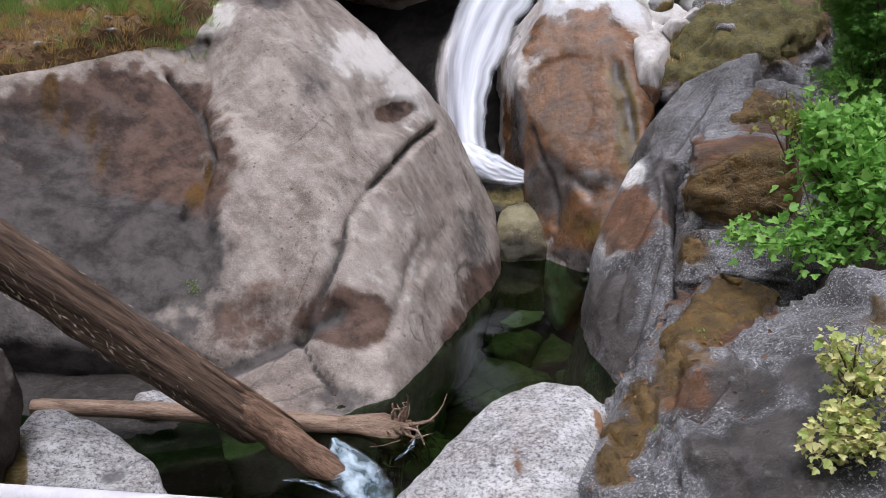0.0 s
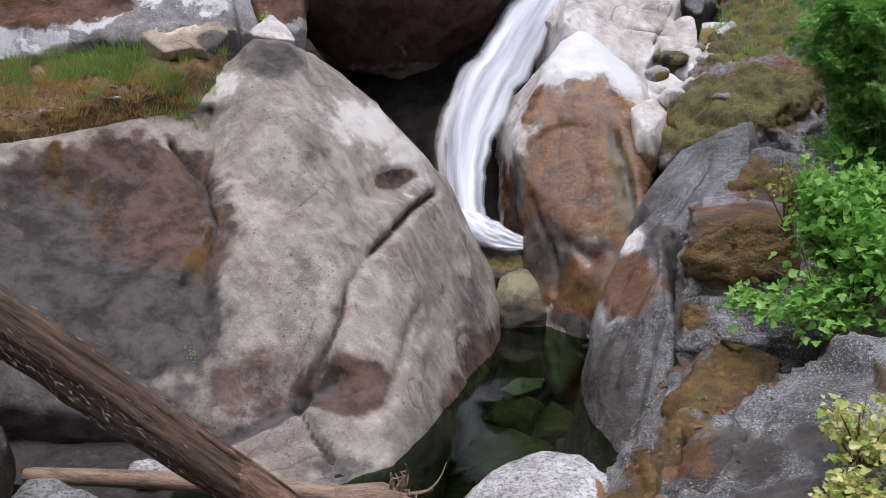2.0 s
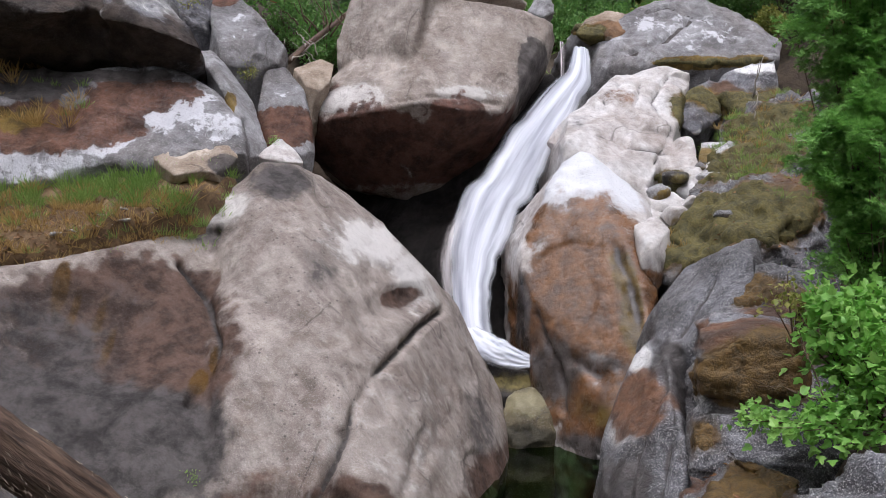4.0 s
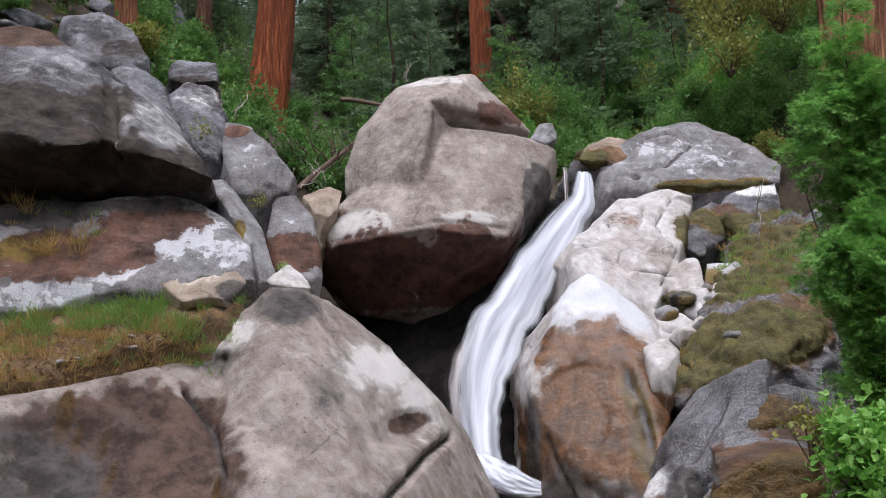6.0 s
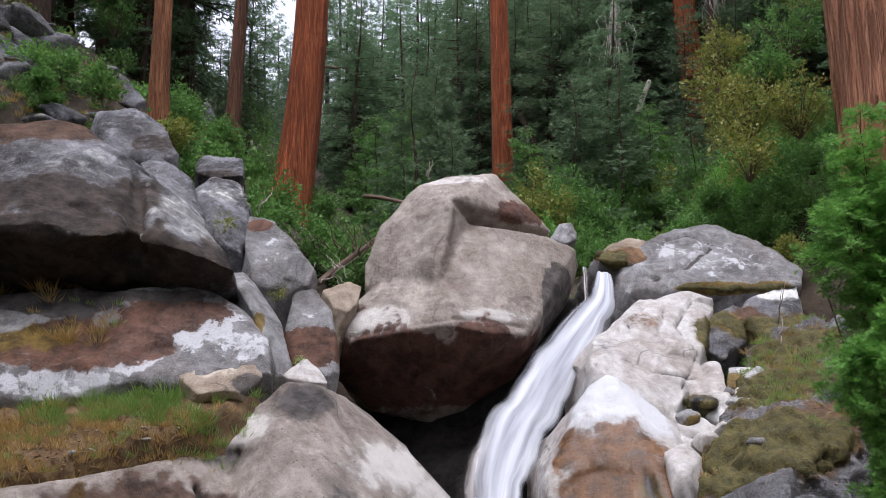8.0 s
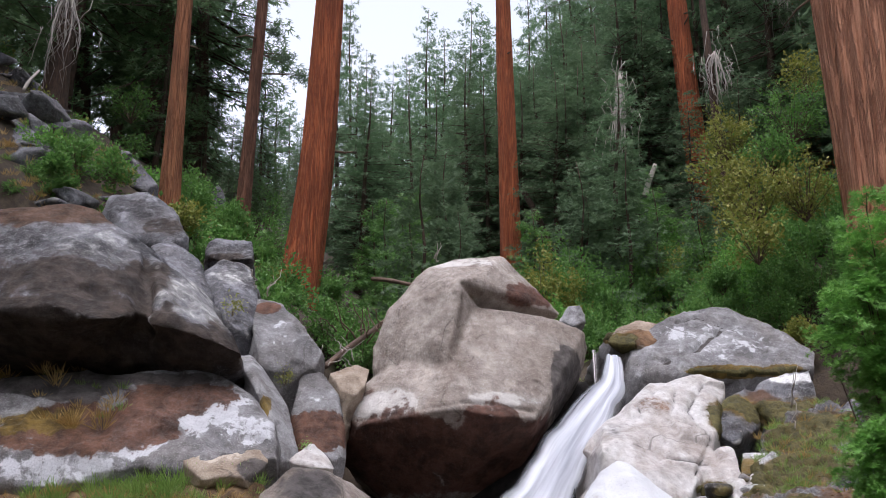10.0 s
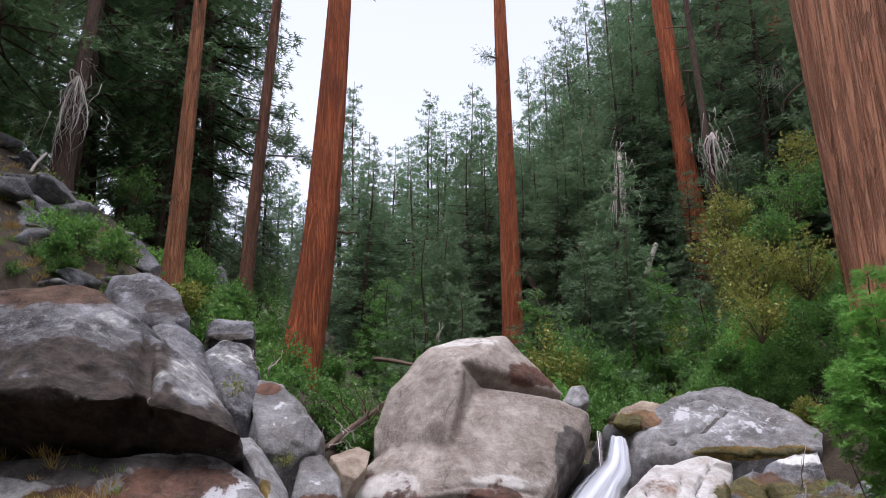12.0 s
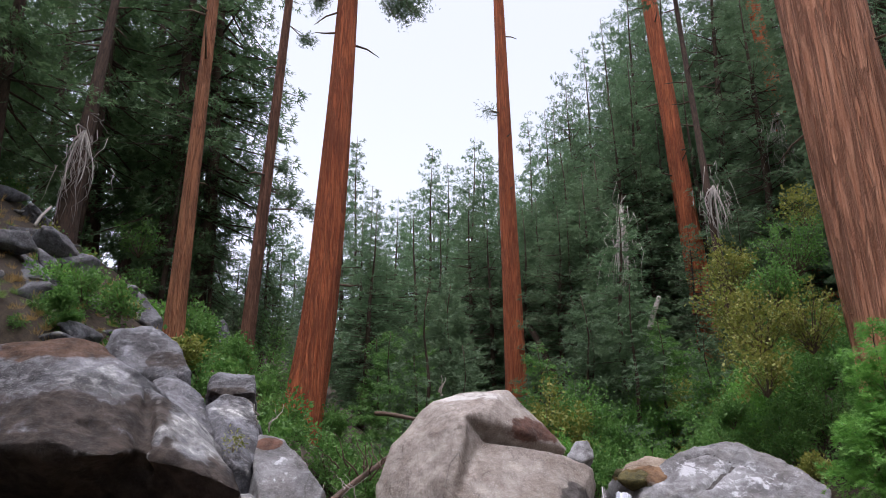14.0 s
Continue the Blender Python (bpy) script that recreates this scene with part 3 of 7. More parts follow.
# ---- rocks round the pool ----
slab = rock("granite_slab", [
    # the proud right-hand face with the crack
    [(-2.38, 14.80, 4.84), (-1.80, 15.00, 4.77), (-1.31, 15.20, 4.41), (-0.18, 15.20, 3.52), (0.51, 15.20, 2.68), (0.99, 15.20, 1.56), (1.59, 15.00, 0.50),
     (1.58, 13.90, 0.05), (1.51, 13.50, -0.03), (0.67, 12.20, -0.10), (0.32, 11.50, -0.09), (-0.13, 9.39, 0.00), (-0.76, 9.16, -0.10), (-2.17, 9.60, 0.25), (-2.45, 11.30, 1.40), (-2.72, 13.20, 3.15),
     (-2.89, 14.10, 3.82), (-1.2, 18.0, 4.2), (1.4, 17.0, 1.5), (1.4, 16.5, -1.2), (-3.5, 9.6, -1.2), (0.0, 9.8, -1.2), (0.9, 12.4, -1.2)],
    # the scooped left-hand face below the grassy ledge
    [(-2.98, 14.30, 3.81), (-3.81, 13.40, 3.64), (-4.93, 12.70, 3.42), (-5.61, 12.30, 3.28), (-6.46, 12.20, 3.15), (-2.19, 9.90, 0.26), (-2.90, 10.60, 0.88), (-3.71, 10.10, 0.79), (-4.47, 9.70, 0.69),
     (-5.59, 9.70, 0.71), (-2.57, 12.20, 2.11), (-3.76, 9.90, 0.30), (-3.81, 10.60, -1.18), (-2.27, 10.20, -1.01), (-7.5, 16.5, 3.2), (-1.5, 17.0, 3.8), (-7.5, 12, -1.2), (-1.5, 16, -1.2), (-2.5, 10.8, -1.2), (-6.5, 11.0, -1.0)],
    [(-1.84, 8.22, -0.10), (-1.53, 8.40, -0.05), (-0.80, 8.83, 0.00), (-0.20, 9.35, 0.00), (-2.13, 9.90, 0.19), (-1.11, 10.40, 0.32), (-2.62, 9.90, -0.16), (-2.4, 9.6, -1.2), (-0.4, 9.4, -1.2), (-1.8, 8.6, -1.2)],
    [(-3.40, 14.20, 3.92), (-2.87, 14.60, 4.31), (-3.13, 14.00, 3.75), (-2.45, 14.00, 3.82), (-2.39, 14.90, 4.82), (-2.2, 16.0, 4.2), (-3.5, 15.5, 3.0)],
], M_SLAB, "huge smooth tan granite slab, cracked and water-stained, above the pool", "boulder", voxel=0.055, soft=7, lumps=0.09, size=1.5, chips=60, chip=0.04, reach=1.0,
    cuts=[([(-1.21, 9.99, 0.60), (-0.96, 10.46, 1.00), (-0.79, 10.92, 1.33), (-0.66, 11.35, 1.62), (-0.41, 12.07, 1.91), (-0.11, 12.77, 2.04), (0.20, 13.69, 2.22), (0.59, 14.85, 2.28)], 0.055, 0.17),
          ([(-2.77, 9.87, 0.29), (-2.08, 9.64, 0.27), (-1.64, 9.85, 0.47), (-1.19, 9.99, 0.60), (-0.80, 10.21, 0.79)], 0.14, 0.20),
          ([(-5.25, 12.55, 3.15), (-5.12, 12.30, 2.80), (-4.95, 11.95, 2.40), (-4.60, 11.50, 2.00)], 0.15, 0.22),
          ([(-3.33, 13.27, 3.27), (-2.91, 13.04, 2.85), (-2.51, 11.98, 2.23), (-2.80, 11.38, 1.69)], 0.06, 0.15),
          ([(-1.29, 9.98, 0.57), (-1.04, 9.64, 0.28), (-0.84, 9.43, 0.09)], 0.05, 0.13),
          ([(-0.90, 10.94, 1.36), (-0.55, 11.11, 1.38)], 0.04, 0.05),
          ([(-2.58, 12.74, 2.81), (-2.34, 11.81, 2.19), (-2.28, 11.05, 1.47)], 0.28, -0.09), ([(-2.13, 12.67, 2.97), (-1.15, 11.78, 2.17), (-0.55, 11.31, 1.51)], 0.10, 0.035),
          ([(-1.23, 13.40, 3.44), (-0.58, 12.61, 2.32), (0.05, 12.57, 1.75)], 0.12, 0.035), ([(-1.77, 11.25, 1.70), (-1.24, 10.74, 1.24), (-1.02, 10.53, 0.86)], 0.12, -0.05),
          ([(-1.02, 10.36, 0.80), (-0.70, 10.42, 0.83), (-0.42, 10.28, 0.74)], 0.035, 0.09), ([(0.72, 13.06, 1.03), (0.35, 12.06, 0.97), (0.10, 11.20, 0.70)], 0.10, 0.03),
          ([(-4.60, 11.40, 1.95), (-4.20, 11.10, 1.75), (-3.70, 11.10, 1.70)], 0.05, 0.10),
          ([(0.23, 12.05, 1.14), (0.02, 11.08, 0.81), (-0.19, 10.06, 0.51)], 0.08, 0.04)],
    bowls=[((-0.12, 13.95, 2.58), (0.72, 1.3, 0.27), 0.14), ((-1.74, 10.13, 0.66), (0.65, 0.6, 0.32), 0.16), ((-0.39, 9.84, 0.46), (0.22, 0.25, 0.16), 0.10), ((-4.06, 12.02, 2.55), (1.4, 1.5, 1.1), 0.22), ((-0.66, 10.17, 0.73), (0.55, 0.5, 0.3), 0.06)],
    # d at the lower left is dark film plus shade put into the colour
    stains=[("r", (-3.70, 12.24, 2.55), (1.3, 1.6, 0.9), 1.2), ("m", (-4.77, 12.46, 3.14), (0.09, 0.5, 0.5), 0.75), ("m", (-4.55, 12.15, 2.80), (0.07, 0.5, 0.3), 0.75), ("m", (-4.22, 12.14, 2.68), (0.08, 0.5, 0.3), 0.75), ("m", (-4.00, 11.79, 2.37), (0.08, 0.5, 0.3), 1.1), ("m", (-2.57, 11.94, 2.16), (0.08, 0.3, 0.2), 1.0), ("m", (-2.74, 11.70, 1.88), (0.1, 0.3, 0.15), 1.0), ("d", (-3.47, 10.59, 1.26), (1.0, 1.3, 0.7), 0.9), ("r", (-3.40, 11.80, 2.15), (0.9, 1.2, 0.9), 0.9),
            ("d", (-4.38, 10.34, 1.29), (1.5, 1.6, 1.2), 0.85), ("d", (-4.12, 9.82, 0.35), (1.4, 1.3, 0.8), 1.0), ("r", (-0.66, 10.14, 0.71), (0.50, 0.6, 0.22), 0.85), ("r", (-1.88, 10.18, 0.72), (0.5, 0.6, 0.25), 0.4),
            ("p", (-3.28, 14.03, 4.08), (0.7, 0.8, 0.35), 0.9), ("p", (-0.62, 14.41, 3.44), (1.2, 1.0, 0.5), 0.66), ("p", (0.08, 14.62, 2.89), (0.6, 0.9, 0.5), 0.6), ("d", (-1.98, 14.61, 4.52), (0.5, 0.6, 0.45), 0.66),
            ("r", (-0.15, 14.05, 2.62), (0.40, 1.0, 0.13), 1.0), ("r", (-1.93, 10.02, 0.57), (0.5, 0.6, 0.2), 0.4), ("d", (-2.73, 7.37, 0.66), (1.5, 1.0, 0.4), 0.8), ("d", (-4.63, 11.27, 2.11), (1.2, 1.5, 1.2), 0.5), ("r", (1.10, 12.80, 0.10), (0.8, 1.4, 0.26), 0.8), ("d", (1.10, 13.49, 0.73), (0.3, 0.8, 0.5), 0.45), ("d", (-0.77, 9.23, 0.00), (0.5, 0.6, 0.12), 0.5),
            ("r", (-2.85, 11.68, 1.84), (0.2, 0.4, 0.6), 0.7), ("r", (-1.70, 10.40, 0.89), (0.4, 0.5, 0.18), 0.35), ("p", (-0.12, 11.55, 1.29), (1.0, 1.5, 1.3), 0.2), ("r", (-4.30, 12.20, 2.70), (0.8, 1.2, 0.7), 0.9),
            ("d", (-1.21, 13.03, 3.16), (0.35, 0.5, 0.3), 0.5), ("d", (-3.04, 14.08, 3.67), (0.6, 0.6, 0.3), 0.45)], salt=2)

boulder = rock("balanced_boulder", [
    # the body with its front lip, painted pale as if lit from above, and undercut belly
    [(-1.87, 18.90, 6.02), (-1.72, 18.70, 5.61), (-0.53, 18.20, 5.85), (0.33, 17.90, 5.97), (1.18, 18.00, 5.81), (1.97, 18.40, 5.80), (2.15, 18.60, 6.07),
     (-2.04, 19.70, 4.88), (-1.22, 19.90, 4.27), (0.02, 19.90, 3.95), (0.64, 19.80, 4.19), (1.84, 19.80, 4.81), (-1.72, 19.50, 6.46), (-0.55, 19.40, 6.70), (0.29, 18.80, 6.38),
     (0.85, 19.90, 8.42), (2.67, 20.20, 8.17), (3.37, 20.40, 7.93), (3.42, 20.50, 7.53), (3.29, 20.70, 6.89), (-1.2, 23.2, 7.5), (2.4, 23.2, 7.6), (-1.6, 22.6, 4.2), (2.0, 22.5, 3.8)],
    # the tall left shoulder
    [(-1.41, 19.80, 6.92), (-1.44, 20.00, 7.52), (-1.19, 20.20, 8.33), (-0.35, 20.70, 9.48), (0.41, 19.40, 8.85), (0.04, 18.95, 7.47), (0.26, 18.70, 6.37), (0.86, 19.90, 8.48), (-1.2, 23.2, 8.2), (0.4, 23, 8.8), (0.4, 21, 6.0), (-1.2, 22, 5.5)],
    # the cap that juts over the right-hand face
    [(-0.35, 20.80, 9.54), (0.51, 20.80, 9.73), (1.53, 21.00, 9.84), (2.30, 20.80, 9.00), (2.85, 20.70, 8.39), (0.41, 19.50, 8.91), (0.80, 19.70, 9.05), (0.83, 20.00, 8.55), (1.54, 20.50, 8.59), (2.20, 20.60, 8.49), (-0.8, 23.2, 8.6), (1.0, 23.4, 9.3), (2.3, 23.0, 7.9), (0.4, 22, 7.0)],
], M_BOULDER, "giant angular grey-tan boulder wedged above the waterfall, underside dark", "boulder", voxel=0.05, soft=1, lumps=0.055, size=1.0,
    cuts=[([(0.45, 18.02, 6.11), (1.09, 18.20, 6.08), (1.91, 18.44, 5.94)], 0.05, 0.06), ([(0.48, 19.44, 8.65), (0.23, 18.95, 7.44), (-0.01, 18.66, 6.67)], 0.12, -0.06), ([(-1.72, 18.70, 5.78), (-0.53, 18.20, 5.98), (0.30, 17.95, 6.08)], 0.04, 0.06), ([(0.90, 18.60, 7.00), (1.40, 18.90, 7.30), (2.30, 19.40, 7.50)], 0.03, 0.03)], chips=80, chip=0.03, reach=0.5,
    # r colours the underside dark brown; p lightens the lip as light would
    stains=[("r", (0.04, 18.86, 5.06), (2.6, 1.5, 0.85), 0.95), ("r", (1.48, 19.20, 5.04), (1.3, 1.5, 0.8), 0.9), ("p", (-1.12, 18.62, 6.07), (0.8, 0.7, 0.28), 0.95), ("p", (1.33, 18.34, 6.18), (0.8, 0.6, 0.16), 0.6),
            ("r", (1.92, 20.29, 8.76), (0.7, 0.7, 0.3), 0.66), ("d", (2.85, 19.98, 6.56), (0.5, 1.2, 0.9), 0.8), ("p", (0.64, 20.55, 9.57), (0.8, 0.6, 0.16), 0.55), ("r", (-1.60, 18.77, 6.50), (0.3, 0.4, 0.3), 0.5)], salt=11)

bulge = rock("brown_boulder", [
    [(3.31, 17.00, 5.00), (2.73, 16.60, 4.32), (2.28, 16.40, 3.57), (1.94, 15.90, 3.02), (2.03, 15.60, 2.17), (2.46, 15.20, 1.44), (2.61, 14.80, 0.53), (2.70, 14.40, 0.25), (3.03, 13.90, 0.08),
     (3.18, 13.60, 0.56), (3.89, 14.00, 1.84), (3.86, 14.60, 2.67), (4.52, 15.40, 3.23), (4.66, 16.60, 3.97), (4.09, 17.00, 4.40), (2.83, 14.90, 1.98), (4.6, 18.5, 3.4), (1.9, 19.0, 3.2), (1.8, 18.5, -1.2), (4.6, 18.5, -1.2), (2.6, 14.2, -1.2)],
], M_WHITE, "rounded granite boulder with rust-brown flank and pale top", "boulder", voxel=0.06, soft=20, lumps=0.10, size=1.2,
    cuts=[([(3.60, 15.21, 3.25), (3.70, 14.70, 2.66), (3.77, 14.25, 1.98)], 0.10, 0.10), ([(2.21, 15.28, 2.12), (2.54, 14.78, 1.23), (2.56, 14.52, 0.61)], 0.08, 0.08), ([(2.69, 14.57, 1.47), (3.09, 14.17, 1.26), (3.16, 12.62, 1.69)], 0.1, 0.08)],
    stains=[("r", (2.83, 15.02, 2.44), (1.4, 1.6, 1.5), 1.0), ("r", (2.90, 14.06, 0.72), (0.8, 1.0, 0.7), 0.75), ("r", (2.92, 15.72, 3.51), (0.45, 0.5, 0.4), 0.8), ("m", (3.66, 14.43, 2.14), (0.16, 0.5, 0.7), 0.7), ("r", (3.34, 14.69, 2.29), (0.6, 0.9, 0.9), 0.9), ("m", (2.97, 13.96, 0.75), (0.4, 0.6, 0.25), 0.45), ("r", (3.03, 14.43, 1.68), (0.8, 1.0, 0.7), 0.8),
            # p on the top is bare pale stone, whitened further like skylight sheen
            ("p", (3.43, 16.40, 4.41), (1.0, 1.0, 0.6), 0.95), ("p", (2.68, 15.67, 3.27), (0.16, 0.3, 0.1), 1.0), ("d", (2.46, 14.86, 1.22), (0.35, 0.8, 0.5), 0.55), ("d", (3.01, 14.29, 1.43), (0.7, 0.8, 0.15), 0.5), ("m", (3.71, 13.55, 2.19), (0.2, 0.5, 0.6), 0.6), ("p", (4.16, 15.14, 3.16), (0.3, 0.6, 0.5), 0.8), ("d", (2.01, 15.64, 2.36), (0.15, 0.5, 0.9), 0.6), ("m", (3.62, 14.88, 2.83), (0.16, 0.5, 0.6), 0.6), ("d", (2.81, 13.97, 0.17), (0.5, 0.7, 0.2), 0.6)], salt=23)

rock("white_rock_face", [
    [(3.15, 17.60, 5.24), (3.40, 18.60, 5.70), (4.18, 19.40, 6.23), (5.01, 20.40, 6.90), (5.86, 20.60, 7.04), (6.51, 20.40, 6.81), (5.97, 19.20, 5.94), (5.34, 18.20, 5.17),
     (4.57, 17.00, 4.17), (4.04, 17.20, 4.56), (6.0, 22, 5.5), (2.6, 21.5, 5.0), (2.6, 18, 1.0), (5.2, 18, 1.0)],
    [(4.60, 17.10, 4.28), (5.05, 16.80, 4.17), (5.49, 16.40, 3.85), (5.08, 16.00, 3.48), (4.39, 15.90, 3.40), (4.4, 17.5, 1.0), (5.6, 17.8, 1.2)],
    [(5.28, 18.20, 5.06), (5.88, 18.40, 5.41), (5.81, 17.40, 4.69), (5.45, 16.90, 4.05), (5.07, 17.20, 4.27), (5.8, 19, 2.5), (5.0, 19, 2.5)],
    [(5.49, 17.00, 4.15), (6.74, 18.20, 5.15), (6.58, 18.40, 5.22), (5.48, 17.30, 4.26), (6.52, 17.40, 4.46), (6.5, 19, 2.5), (6.0, 18.5, 2.0)],
], M_WHITE, "fractured pale granite face beside the waterfall", "boulder", voxel=0.06, soft=2, lumps=0.07, size=0.8,
    cuts=[([(3.33, 17.66, 5.19), (3.94, 17.22, 4.72), (4.40, 16.57, 4.08), (4.78, 16.47, 3.87)], 0.07, 0.16), ([(4.21, 19.51, 6.24), (4.32, 18.24, 5.66), (5.19, 18.45, 5.54)], 0.05, 0.08), ([(4.95, 20.17, 6.81), (4.44, 19.18, 6.21), (3.79, 18.43, 5.80)], 0.05, 0.07),
          ([(6.04, 20.35, 6.81), (5.31, 19.24, 6.07), (5.56, 18.52, 5.42), (4.94, 17.68, 4.71)], 0.05, 0.08), ([(3.72, 18.13, 5.54), (4.43, 17.82, 5.06), (5.26, 17.96, 4.94)], 0.05, 0.08), ([(5.34, 20.18, 6.80), (4.80, 18.73, 5.80), (4.25, 17.58, 4.94)], 0.04, 0.07)],
    stains=[("m", (5.21, 17.29, 4.37), (0.35, 0.5, 0.3), 1.0), ("m", (6.13, 19.33, 5.82), (0.4, 0.6, 0.4), 0.8), ("r", (4.55, 19.14, 6.20), (0.5, 0.6, 0.3), 0.4), ("m", (4.97, 15.78, 3.69), (0.5, 0.5, 0.25), 0.6), ("d", (3.53, 18.34, 5.68), (0.3, 0.5, 0.3), 0.4)], growth=M_MOSS_GREEN, salt=31, chips=150, chip=0.09, reach=0.8)

rock("grey_top_slab", [
    [(4.74, 22.20, 8.05), (5.63, 22.40, 8.53), (6.20, 22.60, 8.83), (7.07, 22.80, 9.03), (8.10, 22.60, 8.73), (8.65, 22.00, 8.08), (9.04, 21.20, 7.55), (8.74, 20.80, 7.12), (6.62, 20.90, 7.07),
     (5.30, 21.00, 7.20), (4.68, 21.00, 6.98), (4.58, 21.40, 7.37), (4.2, 24.5, 6.5), (8.2, 25, 7.0), (8.6, 22, 5.5), (4.0, 21.5, 5.5)],
    [(4.28, 22.60, 8.24), (5.11, 23.00, 8.55), (5.80, 22.80, 8.58), (5.20, 22.20, 8.04), (4.63, 22.20, 8.02), (3.6, 24, 6.8), (5.0, 24, 6.8)],
], M_GREY_PALE, "low rounded grey granite outcrop at the head of the waterfall", "boulder", voxel=0.08, soft=4, lumps=0.13, size=1.0,
    cuts=[([(5.36, 21.22, 7.33), (6.27, 21.49, 7.70), (7.03, 22.05, 8.28)], 0.07, 0.12), ([(5.94, 22.24, 8.47), (6.55, 22.34, 8.63), (7.31, 22.03, 8.27), (8.20, 21.42, 7.73)], 0.06, 0.08)],
    stains=[("p", (6.91, 21.73, 7.94), (1.6, 1.2, 0.6), 0.4), ("p", (5.99, 21.93, 8.13), (0.7, 0.7, 0.4), 0.5), ("m", (4.55, 22.51, 8.18), (0.5, 0.6, 0.2), 0.8), ("m", (6.88, 20.89, 7.06), (0.9, 0.4, 0.14), 0.8), ("m", (8.06, 20.79, 7.10), (0.6, 0.5, 0.2), 0.6)], growth=M_MOSS_GREEN, salt=37)

rock("brown_ledge_rock", [
    [(6.96, 20.20, 6.52), (7.58, 20.60, 7.01), (8.51, 20.40, 7.11), (8.30, 19.60, 6.18), (7.88, 19.20, 5.66), (7.24, 19.30, 5.74), (7.0, 22, 5.0), (8.6, 22, 5.0), (7.4, 20, 3.6)],
    [(5.59, 19.60, 5.85), (7.01, 20.50, 6.81), (6.91, 19.60, 5.83), (6.16, 18.90, 5.43), (6.0, 21, 4.2), (7.0, 21, 4.4)],
], M_GREY, "angular grey rock with brown mossy side", "boulder", voxel=0.06, soft=6, lumps=0.12, size=0.7,
    stains=[("m", (7.47, 19.37, 6.05), (0.8, 0.7, 0.4), 0.9), ("r", (7.20, 19.99, 6.36), (0.35, 0.4, 0.3), 0.8), ("p", (7.88, 20.35, 6.85), (0.5, 0.5, 0.15), 0.6), ("m", (6.40, 19.91, 6.24), (0.5, 0.6, 0.3), 0.6)], growth=M_MOSS_GREEN, salt=41)

rock("mossy_stone", [[(6.17, 18.60, 5.18), (6.65, 18.60, 5.23), (6.79, 18.20, 5.03), (6.22, 17.80, 4.63), (5.83, 17.80, 4.70), (6.2, 19.6, 3.6), (7.0, 19.6, 3.8)]],
     M_SALT, "small pale boulder with a mossy side", "stone", voxel=0.05, soft=5, lumps=0.08, size=0.5, stains=[("m", (6.14, 18.03, 4.87), (0.3, 0.4, 0.25), 0.9)], salt=43)

foot = rock("grey_streaked_rock", [
    [(5.24, 13.20, 3.60), (4.67, 12.80, 3.28), (4.35, 13.60, 3.23), (3.79, 13.60, 2.53), (3.62, 12.90, 2.18), (3.72, 12.20, 2.02), (4.19, 11.90, 2.38), (4.93, 12.40, 3.24), (5.6, 14.5, 1.0), (3.6, 15.0, 1.0), (3.5, 13, -1.2), (5.5, 12, -1.0)],
    [(3.49, 13.00, 2.05), (3.04, 12.60, 1.58), (2.69, 12.20, 0.97), (2.58, 11.80, 0.68), (2.48, 10.90, 0.35), (2.49, 10.20, 0.01), (2.42, 9.39, 0.00), (2.82, 10.00, 0.24), (3.16, 10.00, 0.82),
     (3.32, 10.40, 1.18), (3.38, 11.20, 1.63), (3.60, 12.20, 2.02), (4.2, 13.0, 1.2), (3.4, 13.8, -1.2), (2.2, 11.9, -1.2), (2.0, 9.7, -1.2), (3.6, 10.2, -1.2)],
], M_GNEISS, "smooth grey streaked rock rib running down into the pool", "boulder", voxel=0.06, soft=8, lumps=0.10, size=0.9, layers=(1, 1, 0.6),
    cuts=[([(3.54, 12.57, 2.03), (3.40, 11.55, 1.69), (2.86, 11.03, 0.92), (2.59, 10.44, 0.44)], 0.06, 0.10), ([(3.75, 12.18, 2.02), (3.37, 11.01, 1.52), (3.03, 10.43, 0.96), (2.70, 9.86, 0.38)], 0.07, 0.09), ([(5.62, 14.47, 3.47), (4.42, 12.71, 2.97), (3.81, 12.43, 2.22)], 0.07, 0.08)],
    stains=[("r", (3.10, 11.99, 1.43), (0.45, 0.7, 0.4), 0.95), ("p", (3.28, 12.65, 1.85), (0.22, 0.4, 0.25), 1.0), ("p", (4.64, 14.78, 3.01), (0.35, 0.5, 0.2), 0.75), ("d", (3.64, 12.01, 1.82), (0.3, 0.8, 0.5), 0.6), ("d", (2.53, 10.77, 0.40), (0.35, 0.8, 0.8), 0.75),
            ("d", (2.53, 9.67, 0.17), (0.5, 0.8, 0.4), 0.7), ("m", (4.61, 15.03, 3.17), (0.2, 0.4, 0.3), 0.7), ("p", (2.83, 11.77, 1.09), (0.3, 0.5, 0.2), 0.5)], salt=47)

